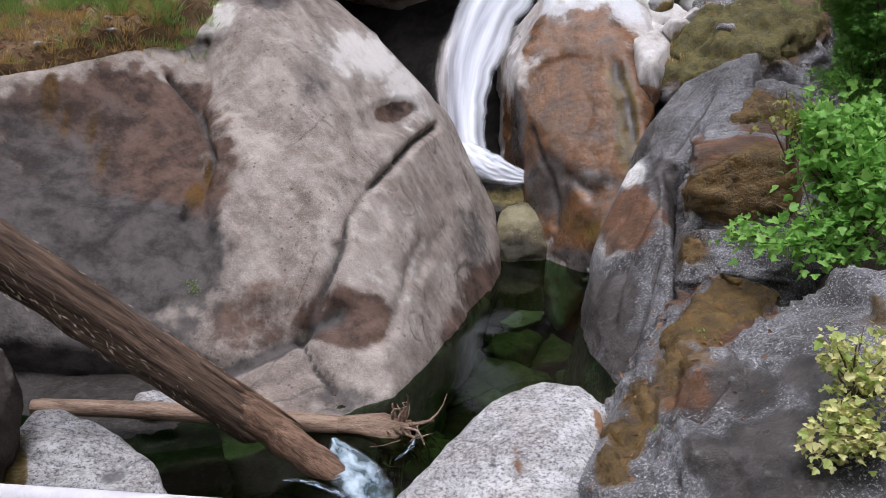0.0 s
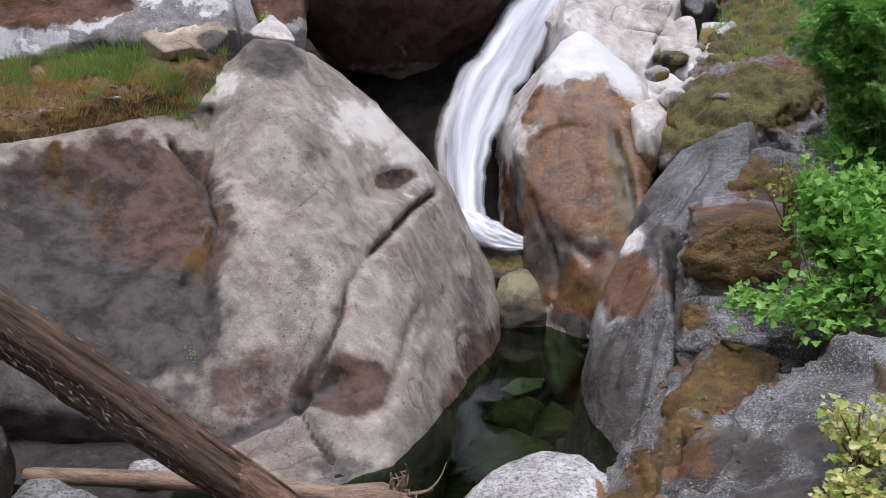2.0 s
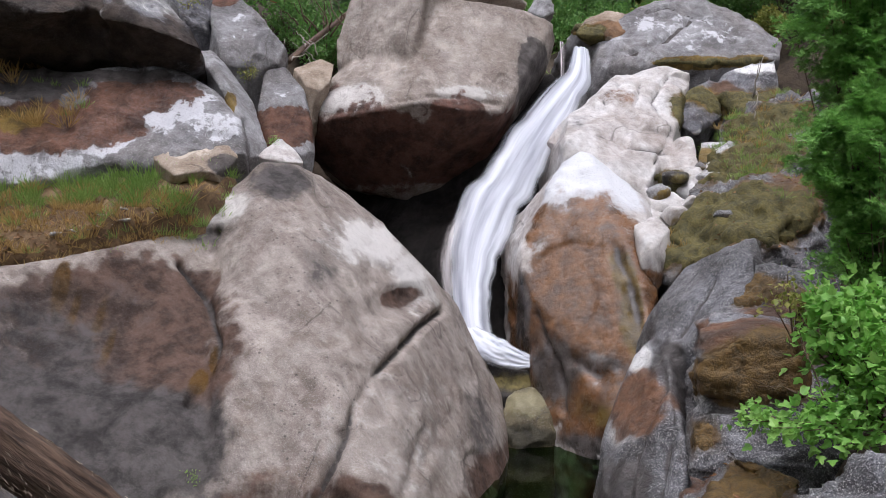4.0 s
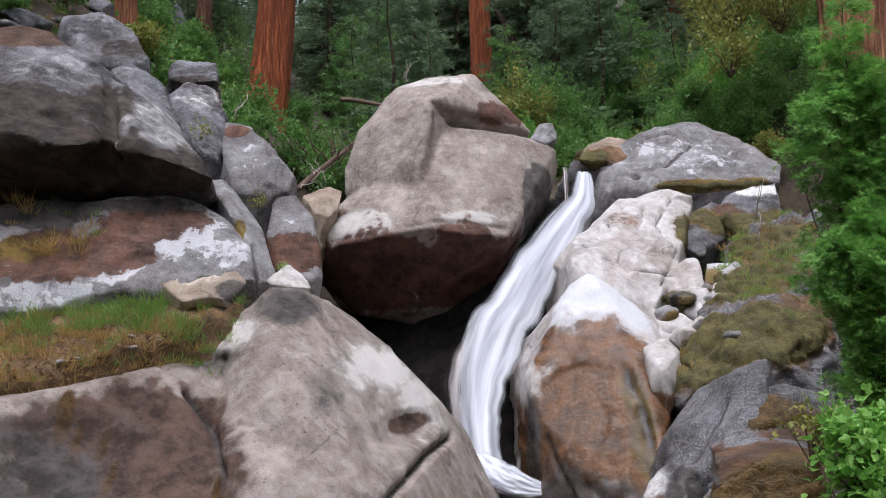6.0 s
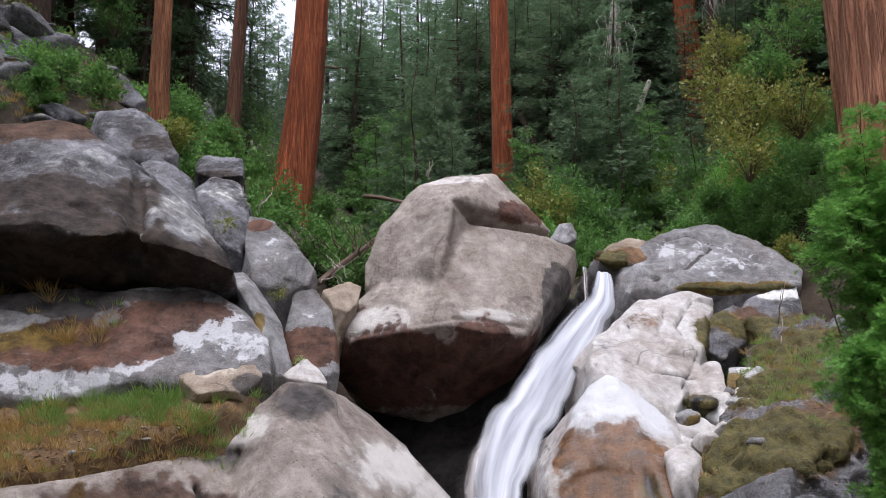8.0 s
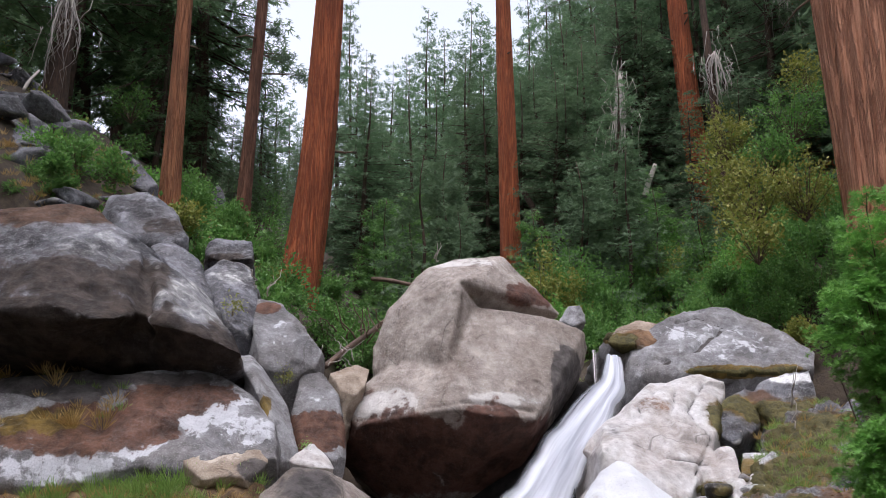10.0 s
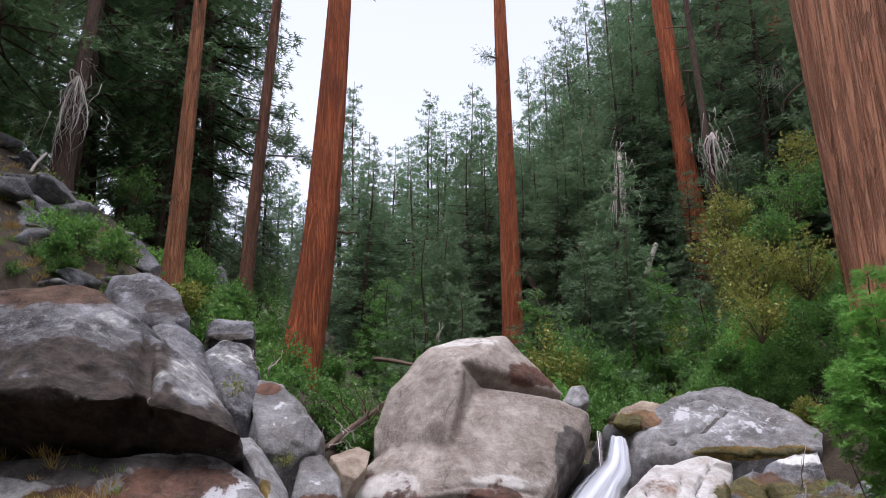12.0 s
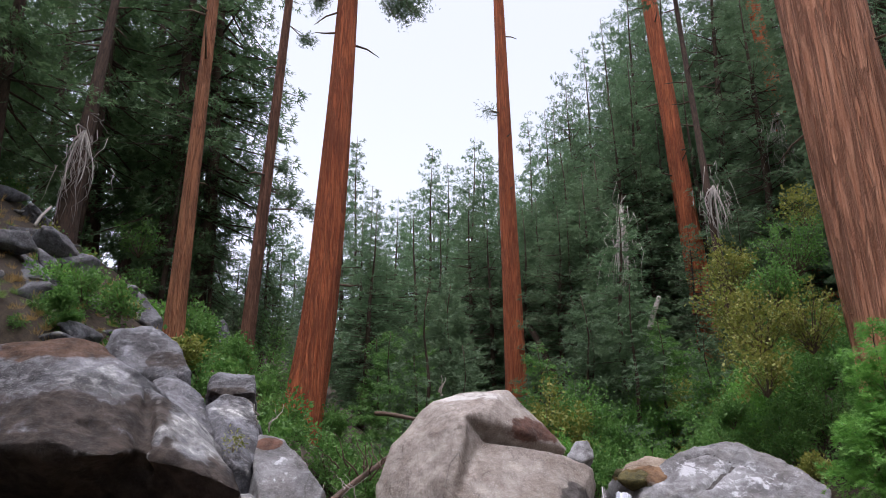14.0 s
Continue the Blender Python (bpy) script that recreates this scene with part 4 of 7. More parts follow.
rock("mossy_rock_shoulder", [
    [(5.05, 12.60, 3.14), (4.07, 11.80, 2.56), (3.55, 11.00, 2.04), (3.33, 10.40, 1.54), (3.18, 9.90, 1.13), (3.62, 9.80, 1.50), (4.22, 9.20, 1.54), (4.92, 10.40, 2.36), (5.47, 12.00, 3.19), (4.04, 10.60, 2.26),
     (6.6, 13.5, 2.5), (4.2, 13.5, 1.0), (3.6, 10.0, -1.0), (5.5, 9.5, -1.0), (6.8, 11, 2.0)],
], M_GNEISS, "grey and brown mossy rock shoulder under the bushes", "boulder", voxel=0.05, soft=4, lumps=0.2, size=0.6, layers=(0.7, 1, 1.7), chips=90, chip=0.08, reach=0.6,
    cuts=[([(3.93, 12.08, 1.96), (3.97, 10.58, 2.20), (4.61, 10.48, 2.35)], 0.08, 0.14), ([(3.42, 10.50, 1.66), (3.86, 10.00, 1.82), (4.37, 9.79, 1.90)], 0.07, 0.10)],
    stains=[("r", (4.04, 11.23, 2.36), (0.4, 0.5, 0.25), 0.85), ("m", (3.88, 10.28, 2.06), (0.8, 0.7, 0.3), 1.0), ("r", (4.83, 10.88, 2.55), (0.5, 0.7, 0.5), 0.8), ("m", (3.34, 10.17, 1.47), (0.3, 0.5, 0.3), 0.5), ("r", (4.24, 10.79, 2.36), (0.6, 0.6, 0.2), 0.7),
            ("m", (4.66, 12.24, 2.87), (0.5, 0.6, 0.15), 0.7), ("p", (3.50, 10.55, 1.79), (0.12, 0.3, 0.2), 0.7)], growth=M_MOSS, salt=53)

rock("stepped_rock_ledge", [[(3.47, 10.50, 2.53), (3.91, 10.30, 2.64), (4.41, 10.10, 2.57), (3.47, 10.30, 1.91), (3.90, 10.10, 1.88), (4.44, 9.90, 2.02), (3.93, 11.50, 2.67), (4.93, 11.20, 2.68), (5.31, 11.50, 2.07), (4.09, 11.80, 1.31), (5.27, 11.60, 1.34)]], M_GNEISS, "brown stepped rock ledge, rusty above and mossy below", "rock ledge", voxel=0.045, soft=3, lumps=0.12, size=0.45, layers=(0.6, 0.8, 1.8),
     stains=[("r", (3.91, 10.3, 2.6), (0.8, 0.8, 0.22), 1.1), ("m", (3.88, 10.1, 2.1), (0.9, 0.8, 0.30), 1.2), ("m", (4.36, 10.0, 2.25), (0.5, 0.6, 0.4), 1.1)], growth=M_MOSS, salt=401)
rock("pale_boulder", [[(3.91, 15.30, 3.62), (4.32, 15.60, 3.80), (4.57, 15.30, 3.52), (4.49, 15.00, 3.04), (4.13, 14.70, 2.53), (3.85, 14.85, 2.95), (4.09, 14.70, 3.26), (4.60, 16.20, 3.55), (4.14, 16.00, 3.36), (4.57, 16.00, 2.54)]], M_WHITE, "pale rounded granite lobe between mossy clefts", "boulder", voxel=0.045, soft=8, lumps=0.06, size=0.6, stains=[("r", (4.04, 14.8, 2.69), (0.3, 0.4, 0.25), 0.8)], salt=403)
for k, (at, size, mat, label) in enumerate((
        ((4.88, 16.1, 3.7), (0.36, 0.3, 0.26), M_WHITE, "white granite stone lodged in the mossy bank"),
        ((5.26, 16.4, 3.92), (0.3, 0.3, 0.22), M_WHITE, "white granite stone lodged in the mossy bank"),
        ((5.5, 15.3, 3.74), (0.26, 0.25, 0.17), M_GNEISS, "grey stone sunk in the mossy bank"),
        ((6.46, 17.9, 4.96), (0.32, 0.3, 0.26), M_SALT, "pale speckled stone in the moss"),
        ((5.83, 17.3, 4.32), (0.42, 0.3, 0.24), M_SALT, "pale streaked stone in the moss"),
        ((5.19, 17.2, 4.39), (0.3, 0.3, 0.26), M_WET_SHADE, "dark mossy stone between pale rocks"),
        ((4.76, 16.8, 4.15), (0.28, 0.3, 0.24), M_GREY_PALE, "smooth grey stone below the pale face"),
        ((5.81, 17.6, 4.62), (0.2, 0.2, 0.18), M_GREY_PALE, "smooth grey stone below the pale face"))):
    turn = np.random.default_rng(420 + k)
    way = turn.normal(0, 1, (14, 3))
    way /= np.linalg.norm(way, axis=1, keepdims=True)
    rock("bank_stone", [(np.array(at) + way * size).tolist()], mat, label, "stone", voxel=0.04, soft=3, lumps=0.06, size=0.4, salt=420 + k, group="bank stones",
         stains=[("m", (at[0], at[1] - size[1], at[2] - size[2] * 0.5), size, 1.1 if mat is M_WET_SHADE else 0.5)])

rock("tan_boulder", [[(4.16, 21.90, 7.91), (4.40, 22.20, 8.28), (5.05, 22.50, 8.59), (5.55, 22.40, 8.46), (5.50, 21.90, 7.99), (4.82, 21.70, 7.85), (4.32, 22.00, 7.74), (5.36, 21.80, 7.68), (4.82, 23.60, 8.41), (5.86, 23.60, 8.55), (5.11, 23.20, 7.63)]], M_TAN, "tan mossy boulder at the lip of the waterfall", "boulder", voxel=0.05, soft=5, lumps=0.07, size=0.6, growth=M_MOSS_GREEN, salt=431,
     stains=[("m", (4.45, 21.9, 7.86), (0.35, 0.5, 0.25), 1.0), ("r", (5.01, 21.9, 7.99), (0.5, 0.6, 0.2), 0.7)])
near = rock("sloping_rock_bank", [
    [(1.48, 6.50, 0.38), (1.77, 7.20, 0.45), (2.14, 8.20, 0.39), (2.65, 9.20, 0.58), (3.12, 9.70, 1.06), (3.58, 9.70, 1.50), (3.91, 8.60, 1.52), (3.19, 8.00, 1.19), (2.47, 7.20, 0.88), (1.73, 6.20, 0.56), (3.5, 9.8, -1.0), (1.7, 9.3, -1.2), (1.1, 6.4, -1.2), (3.0, 6, -1.2)],
    [(2.69, 7.50, 1.18), (2.26, 6.70, 0.92), (1.72, 6.00, 0.68), (1.49, 5.60, 0.66), (3.47, 7.70, 1.64), (3.87, 7.60, 1.91), (4.29, 7.20, 2.22), (4.64, 6.60, 2.30), (3.56, 5.60, 1.72), (3.31, 4.80, 1.13), (2.87, 6.50, 1.31), (5.0, 8.5, 1.0), (5.0, 6, -1.0), (1.2, 5.5, -1.0), (2.0, 4.6, -0.5), (3.5, 9.0, -1.0)],
], M_GNEISS, "sloping grey gneiss bank with an ochre mossy seep", "rock ledge", voxel=0.05, soft=5, lumps=0.2, size=0.55, layers=(0.8, 0.8, 1.5), chips=130, chip=0.09, reach=0.6,
    cuts=[([(3.70, 8.32, 1.29), (2.79, 6.93, 1.32), (2.33, 6.63, 1.06)], 0.05, 0.09), ([(2.30, 6.68, 1.04), (2.13, 6.41, 0.88), (1.99, 5.79, 0.90)], 0.05, 0.08), ([(2.68, 6.13, 1.31), (2.42, 5.75, 1.14), (2.18, 5.60, 0.96)], 0.04, 0.06), ([(3.59, 6.88, 1.83), (3.17, 6.52, 1.59)], 0.05, 0.06)],
    stains=[("m", (3.43, 8.90, 1.42), (0.45, 0.6, 0.35), 1.0), ("m", (3.09, 8.72, 1.29), (0.35, 0.5, 0.4), 1.0), ("r", (3.15, 8.20, 1.32), (0.5, 0.6, 0.3), 1.0), ("m", (2.87, 8.38, 1.17), (0.35, 0.5, 0.4), 1.1), ("m", (2.50, 7.67, 1.00), (0.30, 0.5, 0.4), 1.2), ("m", (2.19, 7.48, 0.75), (0.26, 0.5, 0.4), 1.2),
            ("m", (1.95, 7.15, 0.62), (0.20, 0.4, 0.35), 1.2), ("m", (1.72, 6.75, 0.50), (0.16, 0.35, 0.3), 1.2), ("r", (3.66, 8.55, 1.50), (0.4, 0.5, 0.2), 0.9), ("m", (3.75, 6.90, 1.95), (0.22, 0.4, 0.15), 0.9), ("d", (2.55, 5.75, 1.22), (0.5, 0.45, 0.25), 1.0), ("d", (2.75, 6.70, 1.32), (0.25, 0.5, 0.15), 0.6), ("r", (2.45, 7.20, 1.05), (0.35, 0.5, 0.25), 0.8), ("r", (3.30, 8.00, 1.42), (0.35, 0.5, 0.2), 0.9), ("d", (3.15, 6.30, 1.60), (0.5, 0.6, 0.15), 0.6),
            ("r", (3.22, 9.90, 0.99), (0.3, 0.5, 0.3), 0.7), ("p", (3.76, 9.64, 1.48), (0.3, 0.5, 0.15), 0.6)], growth=M_MOSS, salt=59)

front = rock("pale_boulder", [
    [(1.42, 8.60, 0.52), (1.82, 8.50, 0.51), (2.00, 8.10, 0.48), (1.79, 7.50, 0.40), (1.51, 6.90, 0.35), (1.12, 6.60, 0.27), (-0.17, 7.00, 0.12), (0.42, 7.70, 0.27), (0.80, 8.30, 0.38), (1.05, 8.50, 0.47), (1.13, 7.40, 0.53),
     (0.2, 8.4, -1.2), (1.6, 8.9, -1.2), (1.5, 6.4, -1.2), (-0.4, 6.4, -1.2), (0.2, 5.7, -0.9), (1.3, 5.8, -0.9)],
], M_SALT, "smooth pale salt-and-pepper granite boulder in the creek", "boulder", voxel=0.045, soft=16, lumps=0.05, size=0.9, chips=0,
    cuts=[([(1.51, 7.78, 0.53), (1.34, 7.22, 0.45), (1.05, 6.80, 0.31)], 0.035, 0.03)],
    stains=[("r", (0.97, 7.16, 0.41), (0.05, 0.2, 0.07), 0.5), ("r", (1.84, 7.73, 0.46), (0.06, 0.3, 0.15), 0.6)], salt=61)

rock("pale_boulder", [
    [(-3.39, 7.60, 0.84), (-3.18, 7.70, 0.80), (-2.67, 7.50, 0.65), (-2.25, 7.20, 0.52), (-2.00, 6.80, 0.36), (-3.44, 7.20, 0.78), (-3.45, 6.80, 0.52), (-2.76, 7.00, 0.70), (-2.6, 8.4, -1.2), (-4.0, 8.2, -1.0), (-2.2, 6.2, -1.2), (-4.0, 6.2, -1.0)],
], M_SALT, "rounded pale granite boulder beside the fallen log", "boulder", voxel=0.045, soft=12, lumps=0.06, size=0.8, chips=0, cuts=[([(-3.34, 7.04, 0.70), (-3.00, 6.83, 0.54)], 0.03, 0.04)],
    stains=[("d", (-2.51, 6.90, 0.51), (0.15, 0.3, 0.05), 0.5), ("m", (-3.34, 6.89, 0.62), (0.15, 0.3, 0.2), 0.7)], salt=67)

rock("dark_boulder", [
    [(-3.97, 7.30, 1.95), (-3.50, 7.20, 1.72), (-3.23, 7.00, 1.55), (-3.14, 6.90, 1.24), (-3.21, 6.70, 0.98), (-3.36, 6.20, 0.88), (-5.6, 8.0, 2.4), (-5.5, 6.0, 2.0), (-5.2, 6, -1.0), (-3.6, 6.2, -1.0), (-3.9, 8.0, -1.0)],
], M_GREY, "dark grey boulder supporting the fallen log", "boulder", voxel=0.06, soft=10, lumps=0.08, size=0.7, stains=[("d", (-3.25, 6.84, 1.42), (1.5, 1.5, 1.5), 0.7)], salt=71)

# its dark colour stands for the shade below the slab
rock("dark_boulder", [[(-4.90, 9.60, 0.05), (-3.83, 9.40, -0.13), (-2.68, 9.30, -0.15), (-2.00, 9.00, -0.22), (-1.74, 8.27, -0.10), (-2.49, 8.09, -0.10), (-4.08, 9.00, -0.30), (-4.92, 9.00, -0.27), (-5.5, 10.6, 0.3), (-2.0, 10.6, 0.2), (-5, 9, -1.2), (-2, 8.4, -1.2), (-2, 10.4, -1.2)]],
     M_WET_SHADE, "rock under the overhang of the slab, coloured dark for its shade", "boulder", voxel=0.07, soft=8, lumps=0.06, size=0.9, salt=75, chips=10)

rock("chockstone", [[(1.53, 14.90, 0.51), (1.70, 15.10, 0.75), (2.09, 15.20, 0.87), (2.46, 15.00, 0.65), (2.55, 14.70, 0.26), (2.36, 14.50, 0.06), (1.78, 14.50, 0.05), (1.54, 14.70, 0.20), (1.83, 14.75, 0.64), (2.25, 14.65, 0.58), (1.93, 16.00, 0.55), (2.61, 16.00, 0.32), (1.3, 15.8, -1.2), (2.6, 15.8, -1.2), (1.4, 14.6, -1.2), (2.4, 14.6, -1.2)]], M_OLIVE, "rounded olive-brown chockstone below the waterfall", "boulder", voxel=0.04, soft=4, lumps=0.07, size=0.6,
     # p and d paint a skylit top and a shaded foot onto the stone
     stains=[("p", (2.03, 14.8, 0.69), (0.45, 0.5, 0.18), 0.8), ("d", (1.76, 14.5, 0.18), (0.6, 0.5, 0.2), 0.8)], salt=73)
rock("wet_ledge_stone", [[(1.17, 15.60, 1.26), (1.54, 15.50, 0.95), (2.16, 15.60, 1.08), (2.49, 15.50, 0.95), (2.53, 15.30, 0.53), (1.69, 15.30, 0.58), (1.33, 15.40, 0.73), (1.49, 17.00, 0.76), (2.59, 17.00, 0.69), (0.8, 17, -1.2), (2.4, 17, -1.2), (2.2, 15.7, -1.2), (1.0, 15.7, -1.2)]], M_WET_SHADE, "dark wet ledge stone under the falling water", "boulder", voxel=0.04, soft=3, lumps=0.08, size=0.5, salt=79, stains=[("m", (1.85, 15.4, 0.9), (0.4, 0.5, 0.15), 0.5)])

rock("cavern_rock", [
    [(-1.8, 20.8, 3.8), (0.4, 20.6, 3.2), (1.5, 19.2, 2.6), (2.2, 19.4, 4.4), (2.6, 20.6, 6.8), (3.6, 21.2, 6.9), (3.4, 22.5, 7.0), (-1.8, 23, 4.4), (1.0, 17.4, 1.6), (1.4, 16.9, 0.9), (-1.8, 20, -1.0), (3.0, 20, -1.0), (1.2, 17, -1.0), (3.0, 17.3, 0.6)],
], M_CAVERN, "wet rock bed of the waterfall, coloured dark for the shade beneath the boulder", "boulder", voxel=0.11, soft=8, lumps=0.16, size=0.8, stains=[("d", (0.5, 19.5, 3.5), (4, 4, 4), 0.8), ("r", (1.05, 18.88, 3.44), (0.8, 1.5, 0.8), 0.6)], salt=83)

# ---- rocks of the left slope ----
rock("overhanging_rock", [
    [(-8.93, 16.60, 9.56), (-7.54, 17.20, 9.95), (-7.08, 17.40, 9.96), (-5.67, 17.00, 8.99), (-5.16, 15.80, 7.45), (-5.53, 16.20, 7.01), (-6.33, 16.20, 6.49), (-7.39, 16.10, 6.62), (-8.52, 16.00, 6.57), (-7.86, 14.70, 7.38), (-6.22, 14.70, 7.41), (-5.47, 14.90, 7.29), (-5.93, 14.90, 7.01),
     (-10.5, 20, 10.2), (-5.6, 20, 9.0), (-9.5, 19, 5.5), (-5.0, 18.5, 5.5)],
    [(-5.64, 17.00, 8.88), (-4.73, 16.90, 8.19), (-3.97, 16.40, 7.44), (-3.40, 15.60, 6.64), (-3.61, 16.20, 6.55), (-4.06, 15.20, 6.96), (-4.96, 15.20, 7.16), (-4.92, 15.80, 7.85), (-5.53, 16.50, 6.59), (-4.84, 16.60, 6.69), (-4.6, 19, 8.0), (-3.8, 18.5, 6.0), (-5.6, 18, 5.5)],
], M_GREY, "overhanging grey granite outcrop, the hollow beneath painted dark as shade", "boulder", voxel=0.065, soft=3, lumps=0.12, size=1.2, chips=90, chip=0.07, reach=0.8,
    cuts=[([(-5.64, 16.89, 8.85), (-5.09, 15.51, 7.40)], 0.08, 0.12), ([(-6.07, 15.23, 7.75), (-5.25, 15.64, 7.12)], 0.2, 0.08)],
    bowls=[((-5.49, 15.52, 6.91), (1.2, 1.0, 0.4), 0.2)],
    # d on the underside puts the shade of the hollow into the colour
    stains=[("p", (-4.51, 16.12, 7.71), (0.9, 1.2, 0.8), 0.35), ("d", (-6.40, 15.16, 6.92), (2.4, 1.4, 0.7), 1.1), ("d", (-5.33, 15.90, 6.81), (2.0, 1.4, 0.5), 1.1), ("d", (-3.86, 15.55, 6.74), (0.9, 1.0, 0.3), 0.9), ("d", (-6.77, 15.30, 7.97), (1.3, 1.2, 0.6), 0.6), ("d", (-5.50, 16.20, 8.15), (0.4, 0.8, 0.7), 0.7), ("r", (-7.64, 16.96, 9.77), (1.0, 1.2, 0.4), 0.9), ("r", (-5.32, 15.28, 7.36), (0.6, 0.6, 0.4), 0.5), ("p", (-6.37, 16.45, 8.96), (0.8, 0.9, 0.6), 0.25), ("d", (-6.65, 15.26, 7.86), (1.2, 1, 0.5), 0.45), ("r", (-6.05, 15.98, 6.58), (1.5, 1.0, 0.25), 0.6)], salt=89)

ledge = rock("stained_ledge_rock", [
    [(-8.47, 15.40, 6.16), (-7.24, 15.80, 6.38), (-5.56, 16.00, 6.38), (-4.12, 16.20, 6.48), (-3.37, 16.00, 6.14), (-2.81, 15.40, 5.49), (-2.58, 14.90, 4.94), (-3.70, 14.60, 4.82), (-4.57, 14.50, 4.79), (-5.47, 14.30, 4.58), (-6.47, 14.20, 4.51), (-7.65, 14.00, 4.45), (-7.89, 14.40, 5.25), (-5.01, 15.00, 5.41),
     (-9.5, 18, 5.8), (-3.0, 18.5, 5.6), (-9.5, 15, 2.0), (-2.6, 16, 2.5)],
], M_GREY_PALE, "low granite ledge with a brown stain and pale lichen", "boulder", voxel=0.065, soft=4, lumps=0.10, size=0.8, chips=70, chip=0.08,
    # d at the back and left paints in the shade of the overhang
    stains=[("r", (-4.54, 15.60, 6.02), (0.95, 1.2, 0.35), 1.0), ("r", (-5.89, 14.88, 5.42), (1.3, 1.0, 0.42), 1.1), ("d", (-6.55, 15.55, 6.15), (1.5, 1.0, 0.3), 0.9), ("m", (-6.59, 14.82, 5.52), (0.9, 0.8, 0.3), 0.7), ("p", (-3.95, 15.55, 5.81), (0.9, 1.0, 0.6), 0.62), ("p", (-5.97, 14.25, 4.77), (1.2, 1.0, 0.25), 0.5), ("p", (-4.85, 14.79, 5.21), (0.5, 0.7, 0.4), 0.6), ("p", (-3.21, 15.26, 5.39), (0.6, 0.8, 0.5), 0.5), ("d", (-5.31, 15.86, 6.31), (2.0, 0.8, 0.16), 0.7)], salt=97)

rock("grey_rock", [[(-8.02, 21.00, 11.42), (-7.16, 21.20, 11.55), (-6.43, 21.00, 11.13), (-5.76, 20.00, 10.03), (-6.42, 19.60, 9.86), (-7.38, 20.00, 10.31), (-9, 23, 10), (-6.4, 22.5, 9.5), (-8.5, 20, 8), (-6.0, 20, 8)]],
     M_GREY, "grey granite block on the wooded slope", "boulder", voxel=0.07, soft=5, lumps=0.10, size=0.9, salt=101, stains=[("d", (-6.32, 20.23, 10.36), (0.6, 0.8, 0.3), 0.5)])
rock("grey_rock", [[(-6.34, 19.00, 9.58), (-6.05, 19.40, 9.81), (-5.26, 19.20, 9.31), (-4.64, 18.20, 8.29), (-4.81, 17.60, 8.20), (-5.72, 18.00, 8.96), (-6.4, 20, 7), (-4.6, 20, 7.2), (-4.6, 18.4, 6)]],
     M_GREY, "slanting grey granite slab among the slope boulders", "boulder", voxel=0.06, soft=4, lumps=0.08, size=0.8, salt=103)
rock("grey_rock", [[(-5.92, 22.00, 10.41), (-5.72, 22.40, 10.73), (-4.75, 22.20, 10.55), (-4.58, 21.60, 9.96), (-5.19, 21.40, 9.81), (-5.75, 21.60, 10.05), (-6.2, 23, 9), (-4.8, 23, 9)]],
     M_GREY, "flat grey stone perched below the redwood trunk", "stone", voxel=0.05, soft=5, lumps=0.07, size=0.6, salt=107, stains=[("d", (-5.36, 21.55, 9.96), (0.6, 0.6, 0.12), 0.6)])
rock("grey_rock", [[(-5.37, 19.60, 9.22), (-4.91, 20.00, 9.50), (-4.28, 20.00, 9.39), (-3.83, 19.20, 8.55), (-3.79, 18.00, 7.49), (-4.47, 18.00, 8.02), (-4.31, 17.80, 7.69), (-5.4, 21, 7.5), (-4.0, 21, 7.5), (-3.8, 18.6, 5), (-5, 18.6, 5.5)]],
     M_GREY, "broken grey granite block among the slope boulders", "boulder", voxel=0.075, soft=3, lumps=0.12, size=0.6, salt=109, stains=[("p", (-4.54, 19.26, 8.94), (0.4, 0.4, 0.3), 0.4)])
rock("grey_rock", [[(-3.89, 18.60, 8.06), (-3.88, 19.00, 8.48), (-3.27, 18.90, 8.29), (-2.86, 18.60, 7.87), (-2.29, 18.20, 6.98), (-2.34, 18.00, 6.76), (-3.26, 17.60, 6.72), (-3.65, 17.60, 6.97), (-4.2, 20.4, 6.5), (-2.9, 20.2, 6.0), (-2.6, 18.6, 4), (-4.2, 18.4, 4.5)]],
     M_GREY_PALE, "rounded grey boulder with a small rusty patch", "boulder", voxel=0.07, soft=4, lumps=0.09, size=0.8, salt=113, stains=[("r", (-3.61, 18.68, 8.14), (0.22, 0.3, 0.16), 1.0), ("p", (-3.26, 18.21, 7.52), (0.6, 0.6, 0.5), 0.4)],
     cuts=[([(-4.00, 25.95, 9.12), (-2.82, 17.90, 6.83)], 0.05, 0.08)])
rock("grey_rock", [[(-3.88, 17.40, 6.93), (-3.70, 17.60, 7.03), (-3.19, 17.20, 6.58), (-2.80, 16.80, 6.00), (-2.34, 15.80, 4.96), (-2.73, 15.50, 4.91), (-2.90, 15.90, 5.62), (-3.33, 16.30, 6.27), (-3.8, 18.4, 4), (-2.6, 17.6, 3), (-2.6, 16.2, 2.6)]],
     M_GREY_PALE, "long slanting grey granite wedge", "boulder", voxel=0.055, soft=5, lumps=0.07, size=0.8, salt=127, stains=[("m", (-3.08, 16.08, 5.84), (0.12, 0.3, 0.4), 0.6)])
